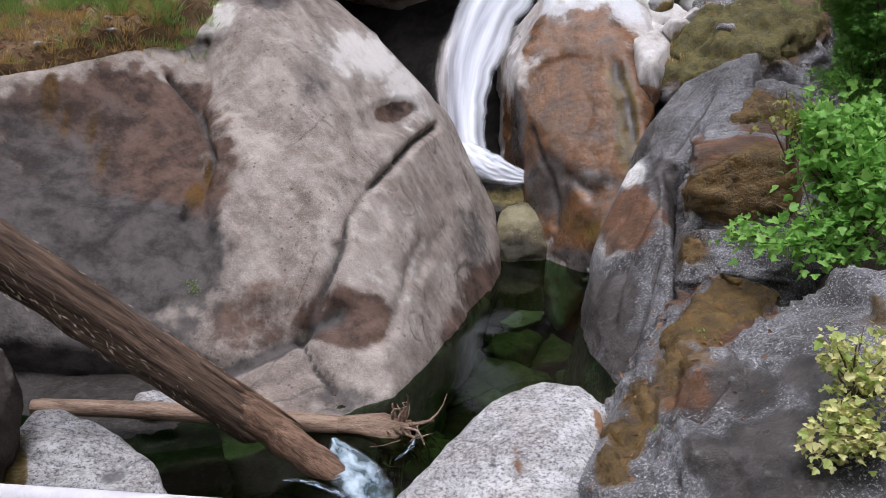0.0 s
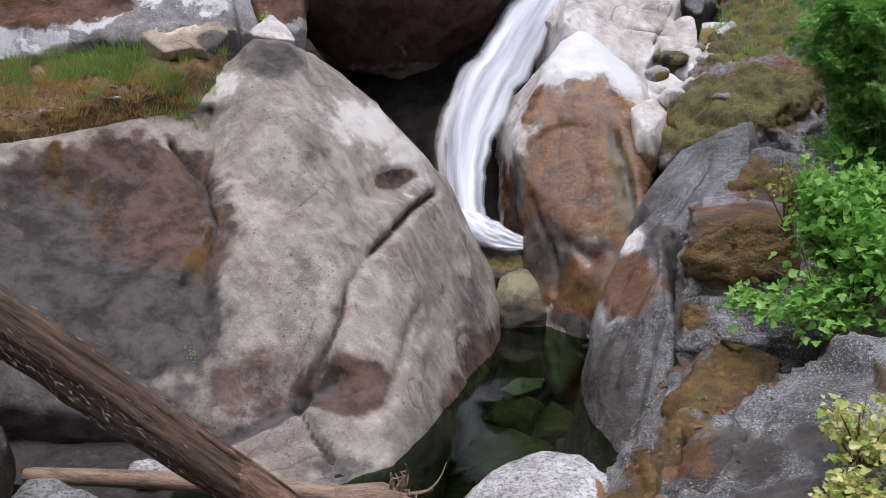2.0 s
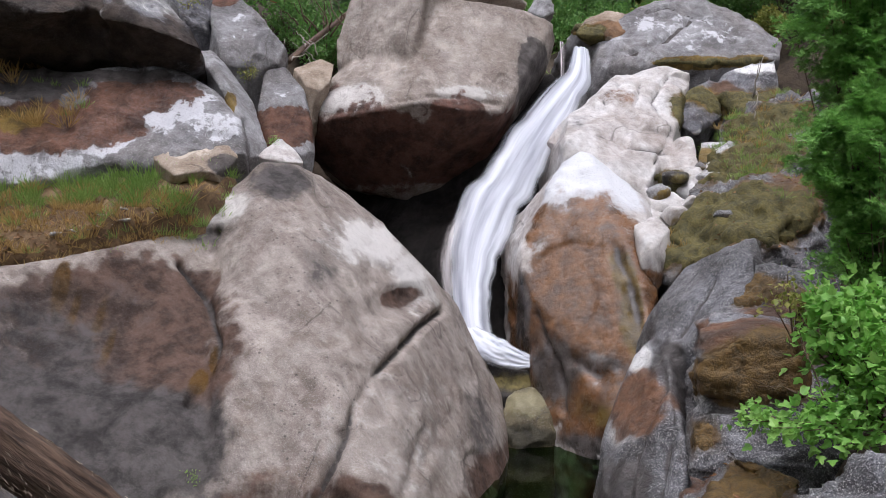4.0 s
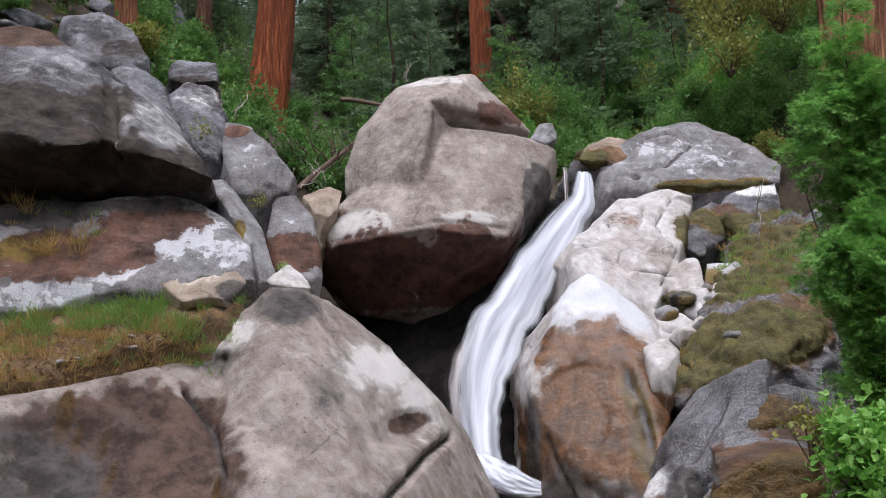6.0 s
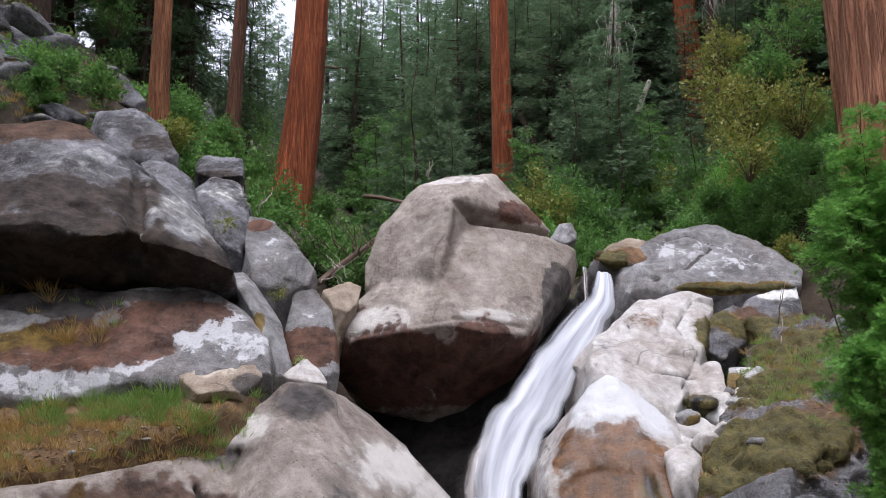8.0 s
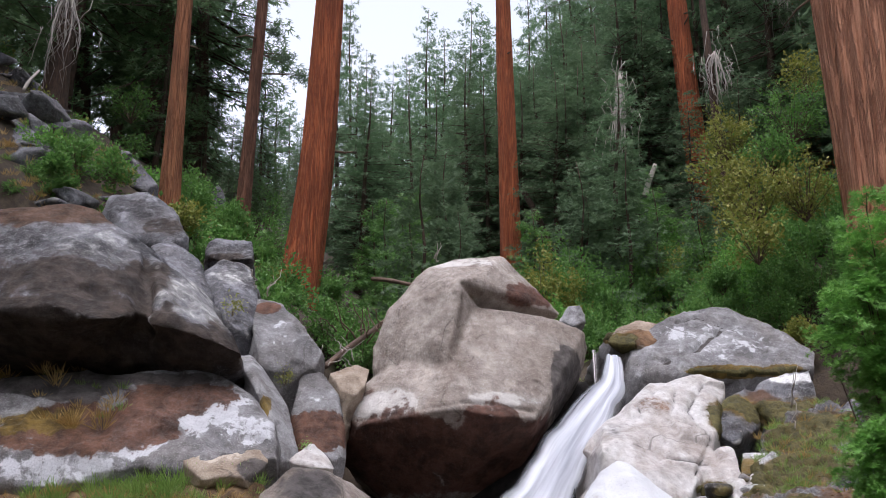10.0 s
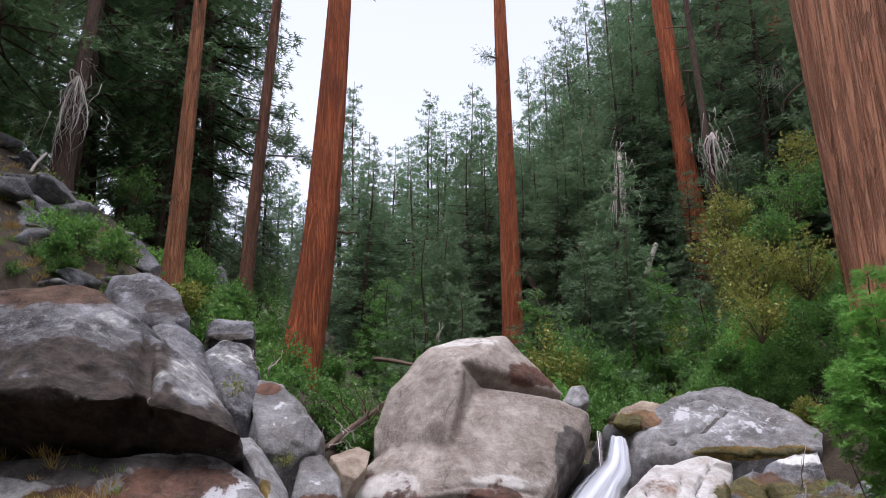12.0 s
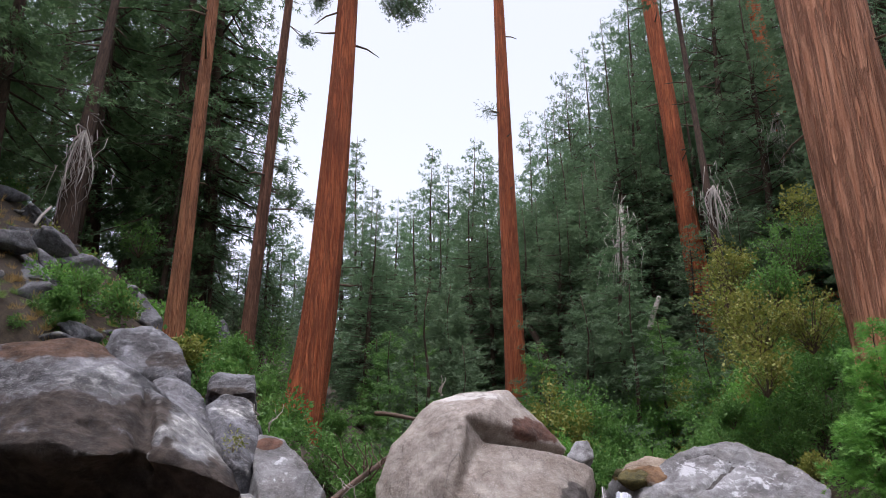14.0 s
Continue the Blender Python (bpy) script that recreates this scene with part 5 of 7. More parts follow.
rock("split_boulder", [[(-2.88, 17.60, 6.07), (-2.77, 18.00, 6.69), (-2.33, 18.10, 6.77), (-1.97, 17.90, 6.31), (-1.77, 17.50, 5.77), (-1.69, 17.00, 4.98), (-1.97, 16.80, 4.95), (-2.49, 16.80, 5.20), (-3.2, 19, 4), (-2.2, 19, 4), (-2.2, 17.4, 2.4), (-3.2, 17.4, 2.4)]],
     M_GREY_PALE, "rounded boulder, pale grey above and brown below", "boulder", voxel=0.05, soft=8, lumps=0.06, size=0.8, salt=131, stains=[("r", (-2.27, 17.13, 5.48), (0.75, 0.7, 0.42), 1.0), ("p", (-2.34, 17.73, 6.29), (0.5, 0.6, 0.3), 0.35)])
rock("tan_boulder", [[(-2.28, 18.90, 6.87), (-1.75, 19.20, 7.09), (-1.41, 19.20, 7.01), (-1.46, 18.80, 6.51), (-1.81, 18.50, 6.22), (-2.05, 18.60, 6.49), (-2.8, 20, 5), (-1.9, 20, 5), (-2.4, 18.8, 4.2)]],
     M_TAN, "small tan boulder tucked behind the giant boulder", "boulder", voxel=0.045, soft=6, lumps=0.05, size=0.5, salt=137)
rock("white_stone", [[(-2.37, 16.00, 4.97), (-2.27, 16.40, 5.25), (-1.96, 16.30, 5.07), (-1.76, 15.90, 4.81), (-2.12, 15.60, 4.79), (-2.60, 15.60, 4.89), (-2.6, 16.6, 3.2), (-2.0, 16.6, 3.2)]],
     M_WHITE, "small pale stones in the gap between boulders", "stone", voxel=0.04, soft=4, lumps=0.05, size=0.3, salt=139)
rock("flat_stone", [[(-4.19, 14.90, 5.02), (-3.83, 15.10, 5.11), (-2.87, 15.00, 5.07), (-2.68, 14.80, 4.90), (-3.00, 14.30, 4.62), (-3.60, 14.20, 4.63), (-4.03, 14.50, 4.82), (-4.4, 15.4, 3.2), (-3.0, 15.4, 3.2)]],
     M_TAN, "flat tan granite stone on the grassy ledge", "stone", voxel=0.045, soft=5, lumps=0.06, size=0.5, salt=149, stains=[("p", (-3.64, 14.73, 5.00), (0.5, 0.4, 0.2), 0.5), ("d", (-2.84, 14.61, 4.71), (0.3, 0.3, 0.15), 0.7)])

bank = rock("grassy_ledge", [
    [(-7.98, 14.60, 4.54), (-6.60, 14.50, 4.43), (-4.93, 14.80, 4.66), (-2.72, 14.70, 4.62), (-3.00, 14.30, 4.45), (-3.63, 13.70, 4.04), (-4.42, 13.30, 3.81), (-5.19, 12.80, 3.68), (-5.67, 12.50, 3.46), (-6.62, 12.20, 3.27), (-8, 16, 3.2), (-2.6, 15.6, 3.4), (-7.5, 12.6, 1.5), (-2.6, 14, 2.2)],
], M_SOIL, "soil ledge with dry grass above the granite slab", "soil", voxel=0.07, soft=5, lumps=0.07, size=0.5, salt=151, kind="structure")
moss_bank = rock("mossy_bank", [
    [(7.16, 19.60, 5.82), (8.41, 19.80, 6.20), (8.81, 19.00, 6.24), (6.72, 17.90, 4.68), (5.87, 16.60, 3.84), (4.83, 15.40, 3.32), (4.38, 14.90, 3.00), (5.51, 14.60, 3.37), (5.90, 14.20, 3.47), (7.29, 15.50, 4.24), (9.0, 19.5, 5.0), (6.0, 19.5, 3.4), (4.6, 15, 0.5), (7.2, 14.5, 2.0)],
], M_GNEISS, "steep rock bank overgrown with ochre moss and dry grass", "rock ledge", voxel=0.07, soft=5, lumps=0.3, size=0.7, growth=M_MOSS_GREEN, salt=157,
    stains=[("m", (6.45, 17.18, 4.68), (1.0, 1.2, 0.9), 0.9), ("m", (5.28, 15.25, 3.61), (0.9, 1.2, 0.5), 0.9), ("m", (6.03, 15.15, 3.88), (0.8, 1.0, 0.7), 1.0), ("r", (6.80, 15.60, 4.20), (0.6, 0.8, 0.4), 0.6), ("m", (7.54, 18.40, 5.49), (0.9, 1.0, 0.6), 0.9), ("m", (4.89, 15.01, 3.16), (0.8, 1.0, 0.4), 0.9)])
for k, (corners, label) in enumerate((
        ([(-14.44, 25.00, 15.23), (-13.67, 25.40, 15.60), (-12.34, 25.00, 14.96), (-10.90, 24.00, 13.75), (-11.35, 23.40, 13.18), (-12.94, 23.00, 12.71), (-13, 27, 13), (-10.4, 27, 13)], "grey granite block high on the wooded slope"),
        ([(-13.07, 26.00, 15.70), (-12.58, 26.20, 15.98), (-12.08, 26.00, 15.66), (-11.95, 25.60, 15.26), (-12.65, 25.60, 15.30), (-12.5, 27, 14.4), (-11.2, 27, 14.4)], "flat grey stone on top of the slope rocks"),
        ([(-16.91, 29.00, 17.71), (-15.35, 29.00, 17.94), (-14.31, 28.40, 16.91), (-16.13, 28.00, 16.31), (-15, 31, 16), (-12, 31, 16)], "grey rock among the trees of the slope"),
        ([(-8.93, 33.00, 15.58), (-8.56, 33.20, 15.88), (-7.55, 32.40, 13.83), (-7.54, 32.00, 13.39), (-8.38, 32.00, 13.50), (-8.4, 34, 12.4), (-7, 34, 12)], "leaning grey slab between the slender trunks"),
        ([(-10.44, 27.00, 14.90), (-9.69, 27.00, 14.71), (-8.65, 26.40, 13.55), (-8.83, 26.00, 13.14), (-9.72, 26.00, 13.41), (-9.6, 28, 12), (-8.2, 28, 12)], "mossy grey rock below the cedar trunk"))):
    rock("slope_rock", [corners], M_GREY, label, "boulder", voxel=0.08, soft=3, lumps=0.12, size=0.9, salt=160 + k)
rock("round_stone", [[(3.14, 22.80, 8.63), (3.38, 23.20, 9.05), (3.75, 23.20, 9.11), (3.84, 22.90, 8.64), (3.50, 22.60, 8.44), (2.4, 24, 7.2), (3.4, 24, 7.2)]], M_GREY_PALE, "small rounded grey stone beside the bushes", "stone", voxel=0.05, soft=14, chips=0, lumps=0.05, size=0.5, salt=171)

# ---- water ----
wx, wy = np.meshgrid(np.linspace(-6, 6, 61), np.linspace(-6, 17.5, 118), indexing="ij")
wi = np.arange(wx.size).reshape(wx.shape)
pool = tagged(new("water", mesh_of("water", np.stack([wx.ravel(), wy.ravel(), 0.012 * rough_noise(np.stack([wx.ravel(), wy.ravel(), 0 * wx.ravel()], 1) * 1.5, 2, 5)], 1),
                                   np.stack([wi[:-1, :-1], wi[1:, :-1], wi[1:, 1:], wi[:-1, 1:]], -1).reshape(-1, 4), M_WATER)),
              "clear dark-green pool of still creek water", "water", kind="structure")


rng = np.random.default_rng(5)
for k in range(70):
    x, y, r = rng.uniform(-0.4, 2.6), rng.uniform(9.2, 14.4), rng.uniform(0.18, 0.55)
    pts = [(x + r * a[0], y + r * a[1], -1.38 + r * (0.4 + 0.5 * a[2])) for a in rng.normal(0, 0.6, (12, 3))]
    rock("bed_stone", [pts], M_BED, "rounded olive stone on the pool bed", "stone", voxel=0.06, soft=4, lumps=0.03, size=0.4, salt=k, group="pool bed stones")
rock("sunken_stone", [[(1.36, 12.51, -0.30), (1.71, 12.89, -0.25), (2.15, 12.81, -0.25), (2.09, 12.53, -0.30), (1.62, 12.17, -0.30), (1.88, 12.9, -0.55), (1.70, 12.6, -0.55), (1.5, 12.5, -0.5)]], M_SLAB, "pale yellowish stone under the water", "stone", voxel=0.045, soft=8, lumps=0.04, size=0.4, salt=3, chips=0)


def cascade(name, rows, mat, label, salt, steps=90, across=26, ripple=0.035, flat=False, churn=0.7):
    """A sheet of falling water: rows of (place, half width); it bulges over the rock and breaks into strands."""
    pts, half = np.array([r[0] for r in rows], float), np.array([r[1] for r in rows], float)
    k = np.linspace(0, len(rows) - 1, steps)
    at = np.arange(len(rows))
    c = np.stack([np.interp(k, at, pts[:, i]) for i in range(3)], 1)
    for _ in range(40):
        c[1:-1] = (c[:-2] + c[1:-1] * 2 + c[2:]) / 4
    w = np.interp(k, at, half)
    for _ in range(30):
        w[1:-1] = (w[:-2] + w[1:-1] * 2 + w[2:]) / 4
    u = np.linspace(-1, 1, across)
    fall = np.gradient(c, axis=0)
    fall /= np.linalg.norm(fall, axis=1, keepdims=True)
    side = np.cross(fall, (0, 0, 1) if flat else (0, -1, 0.3))
    side /= np.linalg.norm(side, axis=1, keepdims=True)
    side[side[:, 0] < 0] *= -1
    out = np.cross(side, fall)
    if flat:
        out[:] = (0, 0, 0.15)
    out[out[:, 1] > 0] *= -1
    run = np.concatenate([[0], np.cumsum(np.linalg.norm(np.diff(c, axis=0), axis=1))])
    U, R = np.meshgrid(u, run)
    q = np.stack([U.ravel() * 4.5, R.ravel() * churn, 0 * R.ravel()], 1)
    ruff = ripple * rough_noise(q, 3, salt).reshape(U.shape)
    rag = 1 + 0.16 * rough_noise(np.stack([np.sign(U.ravel()) * 3, R.ravel() * 1.6, 0 * R.ravel()], 1), 3, salt + 3).reshape(U.shape)
    v = c[:, None] + side[:, None] * (U * rag * w[:, None])[..., None] + out[:, None] * ((1 - U ** 2) * 0.22 * w[:, None] + ruff)[..., None]
    i = np.arange(U.size).reshape(U.shape)
    me = mesh_of(name, v.reshape(-1, 3), np.stack([i[:-1, :-1], i[:-1, 1:], i[1:, 1:], i[1:, :-1]], -1).reshape(-1, 4), mat)
    uv = me.uv_layers.new(name="flow")
    loops = np.empty(len(me.loops), np.int64)
    me.loops.foreach_get("vertex_index", loops)
    uv.data.foreach_set("uv", np.stack([U.ravel() * 0.5 + 0.5, R.ravel()], 1)[loops].ravel())
    ob = new(name, me)
    if label:
        tagged(ob, label, "waterfall", kind="structure")
    return ob


cascade("waterfall", [((4.17, 21.40, 7.49), 0.24), ((4.09, 20.90, 6.97), 0.34), ((3.86, 20.40, 6.59), 0.44), ((2.94, 19.3, 5.64), 0.56), ((2.38, 18.6, 4.88), 0.66), ((1.77, 17.9, 4.06), 0.70), ((1.34, 17.2, 3.28), 0.70), ((1.17, 16.6, 2.65), 0.58), ((1.1, 16.1, 2.09), 0.42), ((1.17, 15.8, 1.68), 0.34), ((1.33, 15.65, 1.45), 0.26)], M_FALL, "silky white waterfall sliding down a rock chute", 7)
cascade("waterfall_foam", [((1.03, 15.85, 1.8), 0.18), ((1.22, 15.6, 1.56), 0.32), ((1.58, 15.45, 1.4), 0.30), ((2.01, 15.4, 1.28), 0.20), ((2.34, 15.4, 1.22), 0.04)], M_FOAM, "white foam where the fall meets the ledge", 9, 60, 34, 0.02, churn=4.0)
cascade("water_veil", [((1.35, 18.0, 3.84), 0.20), ((0.97, 17.5, 3.37), 0.50), ((0.85, 17.0, 2.93), 0.52), ((0.88, 16.6, 2.44), 0.40), ((0.95, 16.2, 1.97), 0.24)], M_VEIL, "thin veil of water over dark rock", 13, 50)
cascade("water_jet", [((3.75, 21.60, 7.66), 0.08), ((3.71, 21.30, 7.23), 0.09), ((3.60, 20.60, 6.72), 0.10)], M_VEIL, "thin jet of water beside the main fall", 17, 30, 8, 0.02)
cascade("water_spill", [((1.42, 15.60, 1.02), 0.07), ((1.44, 15.30, 0.83), 0.09), ((1.44, 15.00, 0.65), 0.05)], M_VEIL, "small spill of water beside the chockstone", 19, 24, 8, 0.02)
cascade("outflow", [((-0.77, 8.39, 0.03), 0.03), ((-0.66, 8.09, 0.03), 0.2), ((-0.51, 7.76, 0.03), 0.3), ((-0.41, 7.39, 0.03), 0.32), ((-0.37, 7.08, 0.02), 0.25)], M_RIFFLE, "thin foaming outflow of the pool below the roots", 21, 40, 20, 0.02, True)
cascade("outflow", [((-1.19, 7.59, 0.03), 0.02), ((-1.03, 7.58, 0.03), 0.07), ((-0.81, 7.47, 0.03), 0.09), ((-0.59, 7.26, 0.03), 0.05)], M_TRACE, "thin line of foam around the log end", 23, 30, 12, 0.02, True)
cascade("outflow", [((-0.13, 7.90, 0.03), 0.02), ((-0.01, 8.06, 0.03), 0.06), ((0.09, 8.28, 0.03), 0.05), ((0.12, 8.53, 0.03), 0.02)], M_TRACE, "thin line of foam beside the roots", 25, 30, 12, 0.02, True)


# ---- trees ----
SKY_U, SKY_S = (-0.814, -0.649, -0.291, -0.233, -0.199, -0.153, -0.13, -0.104, -0.078, -0.045, -0.021, 0.033, 0.068, 0.114, 0.151, 0.178, 0.213, 0.271, 0.869), (1.006, 1.006, 0.984, 0.664, 0.452, 0.422, 0.514, 0.587, 0.459, 0.482, 0.562, 0.587, 0.546, 0.608, 0.629, 0.717, 0.782, 0.921, 1.118)


def ground_at(x, y):
    return float(ground_height(x, y))


def big_trunk(name, foot_at, through_at, r0, r1, height, bark, label, flare=1.5, salt=0, sides=40, ridges=0.16, group="", stubs=10, stub=1.0, sink=0.8, sweep=0.0):
    """A tall tapered trunk with a flared, furrowed foot, leaning towards a second place higher up."""
    a, b = Vector(foot_at), Vector(through_at)
    way = (b - a).normalized()
    drop = max(0.0, (a.z - ground_at(a.x, a.y)) / way.z)  # the trunk goes on down to the forest floor
    a, height = a - way * drop, height + drop
    n = 46
    pts, radii = [], []
    for k in range(n):
        s = (k / (n - 1)) ** 1.3
        h = -sink + (height + sink) * s
        pts.append(way * h + Vector((sweep * math.exp(-max(0, h) / 3.8), 0, 0)))
        taper = r0 + (r1 - r0) * min(1, max(0, h) / max(0.1, (b - a).length))
        radii.append(max(0.06, taper * (1 + (flare - 1) * math.exp(-max(0, h) / 1.3))))
    v, f = tube(pts, radii, sides, ridges, salt)
    root = tagged(new(name), label, "tree", group)
    root.location = a
    stem = part("trunk", mesh_of("trunk", v, f, bark), root)
    rng = np.random.default_rng(salt)
    for k in range(stubs):  # broken branch stubs up the trunk
        h = height * rng.uniform(0.12, 0.7)
        az, r = rng.uniform(0, 6.28), r0 + (r1 - r0) * min(1, h / (b - a).length)
        p, w, ln = way * h, Vector((math.cos(az), math.sin(az), rng.uniform(-0.4, 0.3))), rng.uniform(0.25, 1.2) * stub
        v, f = tube([p + w * (r * 0.8), p + w * (r + ln * 0.5), p + w * (r + ln) + Vector((0, 0, rng.uniform(-0.3, 0.2) * ln))], [0.05 * stub, 0.035 * stub, 0.012], 6)
        part("branch_stub", mesh_of("branch_stub", v, f, M_TWIG), stem)
    lm, cm = spray_crown(height * 0.35, height * 0.08, 0.05, rng, M_NEEDLE, density=0.9, spray=0.6, bark=bark)
    for nm, me in (("limb_work", lm), ("crown", cm)):
        ob = part(nm, me, root)
        ob.location = way * (height * 0.72)
    return root


def spray_crown(height, radius, low, rng, mat, droop=0.35, density=1.0, spray=0.55, ragged=0.35, bark=M_BARK_DARK, power=0.52):
    """Limbs in loose whorls with flat needle sprays along them. Returns two meshes, for limbs and needles."""
    limbs, at, to, ln = [], [], [], []
    h = low * height
    while h < height * 0.99:
        s = (h - low * height) / (height * (1 - low))
        reach = radius * ((1 - s) ** power * 0.92 + 0.08) * (0.55 + 0.45 * min(1, s * 5 + 0.45))
        for _ in range(int(rng.integers(3, 6))):
            az = rng.uniform(0, 2 * math.pi)
            r = reach * (1 - ragged * rng.random())
            rise = 0.30 * s - droop * (1 - s) + rng.normal(0, 0.1)
            base = np.array([0, 0, h + rng.normal(0, 0.25)])
            out = np.array([math.cos(az), math.sin(az), 0])
            side = np.array([-math.sin(az), math.cos(az), 0])
            tip = base + out * r + np.array([0, 0, rise * r])
            if r > 2.2:
                limbs.append(tube([base, tip], [0.02 + 0.012 * r, 0.006], 3, closed=False))
            m = max(4, int(r / spray * 6.5 * density))
            q = rng.uniform(0.12, 1.0, m)[:, None] ** 0.75
            wide = (0.30 * r * (1 - 0.65 * q) + 0.05) * rng.uniform(-1, 1, (m, 1))  # a flat bough, broad at its middle, hanging at its rim
            at.append(base + (tip - base) * q + side * wide + rng.normal(0, 0.05 + 0.018 * r, (m, 3)) + np.array([0, 0, 1]) * (0.12 * r * q * (1 - q) - 0.22 * np.abs(wide)))
            to.append(out * rng.uniform(0.3, 1.0, (m, 1)) + side * (np.sign(wide) * rng.uniform(0.1, 0.9, (m, 1))) + np.array([0, 0, 1]) * rng.uniform(-0.6, 0.05, (m, 1)))
            ln.append(spray * rng.uniform(0.6, 1.35, m) * (0.65 + 0.35 * (1 - s)))
        h += rng.uniform(0.28, 0.6) * (0.6 + height / 45)
    ln = np.concatenate(ln)
    v, f = leaves(np.concatenate(at), np.concatenate(to), ln, ln * 0.9, rng, fold=0.12, fan=True)
    lv, lf = join(limbs)
    return mesh_of("limb_work", lv, lf, bark), mesh_of("crown", v, f, mat, False)


def conifer(height, radius, low, seed, mat, label, bark=M_BARK_DARK, **more):
    rng = np.random.default_rng(seed)
    root = tagged(new("conifer"), label, "tree", "forest conifers")
    r = 0.011 * height + 0.05
    v, f = tube([(0.1 * math.sin(k), 0.1 * math.cos(k * 1.3), -1.0 + (height + 1.0) * k / 9) for k in range(10)], [max(0.02, r * (1 - k / 9.3)) for k in range(10)], 9, 0.15, seed)
    part("trunk", mesh_of("trunk", v, f, bark), root)
    lm, cm = spray_crown(height, radius, low, rng, mat, bark=bark, **more)
    tagged(part("limb_work", lm, root), kind="stuff")
    part("crown", cm, root)
    return root


FIRS = [conifer(26, 4.6, 0.08, 1, M_NEEDLE, "dark green fir on the forest slope", density=1.0, spray=0.40, droop=0.3),
        conifer(26, 3.8, 0.05, 2, M_NEEDLE_HAZE, "tall narrow bluish fir in the distance", density=1.0, spray=0.40, droop=0.2),
        conifer(26, 5.2, 0.14, 3, M_NEEDLE, "broad dark fir with drooping limbs", density=1.0, spray=0.42, droop=0.45, ragged=0.5),
        conifer(26, 4.4, 0.05, 4, M_NEEDLE_HAZE, "green fir among the distant forest", density=1.0, spray=0.40, ragged=0.5)]
FAR = [conifer(26, 3.9, 0.05, 21, M_NEEDLE_HAZE, "far bluish fir in the valley head", density=1.0, spray=0.55, droop=0.2),
       conifer(26, 4.6, 0.05, 22, M_NEEDLE_HAZE, "far green fir in the valley head", density=1.0, spray=0.55, droop=0.35, ragged=0.5),
       conifer(26, 3.4, 0.05, 23, M_NEEDLE, "far dark fir in the valley head", density=1.0, spray=0.55, droop=0.3)]
CEDARS = [conifer(24, 4.8, 0.16, 5, M_SHADE, "tall shaggy cedar on the shaded slope", M_BARK_DARK, density=1.0, spray=0.36, droop=0.55, power=0.5, ragged=0.6),
          conifer(24, 4.2, 0.06, 6, M_SHADE, "dense dark conifer on the shaded slope", M_BARK_DARK, density=1.0, spray=0.36, droop=0.4, power=0.45, ragged=0.6)]
YOUNG = [conifer(7, 2.2, 0.03, 7, M_LEAF, "young green fir in the understorey", density=1.5, spray=0.26, droop=0.15),
         conifer(7, 2.0, 0.02, 8, M_NEEDLE, "young fir in the understorey", density=1.5, spray=0.26, droop=0.25)]


def stand(kind, tall, x, y, height, rng, wide=1.0):
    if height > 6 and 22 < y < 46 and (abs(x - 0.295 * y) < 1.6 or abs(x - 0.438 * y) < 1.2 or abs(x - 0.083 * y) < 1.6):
        x += 3.2  # kept out of the camera's view of the red sequoia trunks
    s = height / tall
    m = Matrix.LocRotScale((x, y, ground_at(x, y)), Euler((rng.normal(0, 0.02), rng.normal(0, 0.02), rng.uniform(0, 6.28))), None)
    ob = copy_thing(kind, m)
    ob.scale = (s * wide, s * wide, s)
    return ob


rng = np.random.default_rng(77)
for k in range(420):  # forest up the valley: heights fit the camera's skyline, which dips at the creek
    y = 36 + 84 * rng.random() ** 1.2
    u = rng.uniform(-0.62, 0.62)
    x = u * y
    if k > 130 or u < -0.31 or (-0.1 < u < 0.06 and y < 52) or -0.3 < u < -0.1:
        continue
    top = 4.5 + y * np.interp(u, SKY_U, SKY_S) * rng.uniform(0.7, 0.93)
    h = min(top - ground_at(x, y), 46)
    if h < 7:
        continue
    far = y > 60
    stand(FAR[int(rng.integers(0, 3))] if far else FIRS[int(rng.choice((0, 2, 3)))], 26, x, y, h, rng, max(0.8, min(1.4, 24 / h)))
# the last four stand out of view, added to shade the left slope
for x, y, h in ((-16.5, 29, 27), (-16.2, 38, 32), (-15.2, 34, 24), (-18.5, 26, 24), (-17.5, 46, 33), (-25, 50, 33), (-22, 31, 28), (-19, 52, 34), (-13.5, 42, 24), (-27, 42, 32), (-10.4, 38, 10), (-9.0, 43, 10), (-8.6, 39, 6), (-12, 36, 12), (-11.0, 38, 32), (-12.6, 37, 31), (-15, 18, 26), (-18, 21, 30), (-14.5, 13, 26), (-19, 15, 30)):
    stand(CEDARS[int(rng.integers(0, 2))], 24, x, y, h, rng, 0.95)
for x, y, z in ((12.39, 41.5, 23.73), (10.87, 39.5, 21.75), (12.83, 40.0, 22.27), (19.17, 43.0, 29.73), (16.37, 41.0, 25.57)):
    h = z - ground_at(x, y)
    m = stand(FIRS[0], 26, x, y, min(8.9, h), rng, 1.2) if h < 9 else copy_thing(FIRS[2], Matrix.Translation((x, y, ground_at(x, y))))
    m.scale = (max(0.35, h / 30), max(0.35, h / 30), h / 26)
for x, y, h in ((16.6, 36, 22), (18, 42, 30), (20, 34, 26), (23, 40, 32), (17, 50, 30), (11, 47, 20), (24, 30, 28), (27, 36, 32), (13, 56, 24), (9.5, 52, 17), (21, 52, 34), (28, 48, 36)):
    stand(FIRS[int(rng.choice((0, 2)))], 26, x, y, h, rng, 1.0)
for k in range(34):
    y = rng.uniform(30, 50)
    x = rng.uniform(-0.12, 0.45) * y
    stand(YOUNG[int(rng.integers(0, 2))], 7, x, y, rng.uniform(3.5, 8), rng)
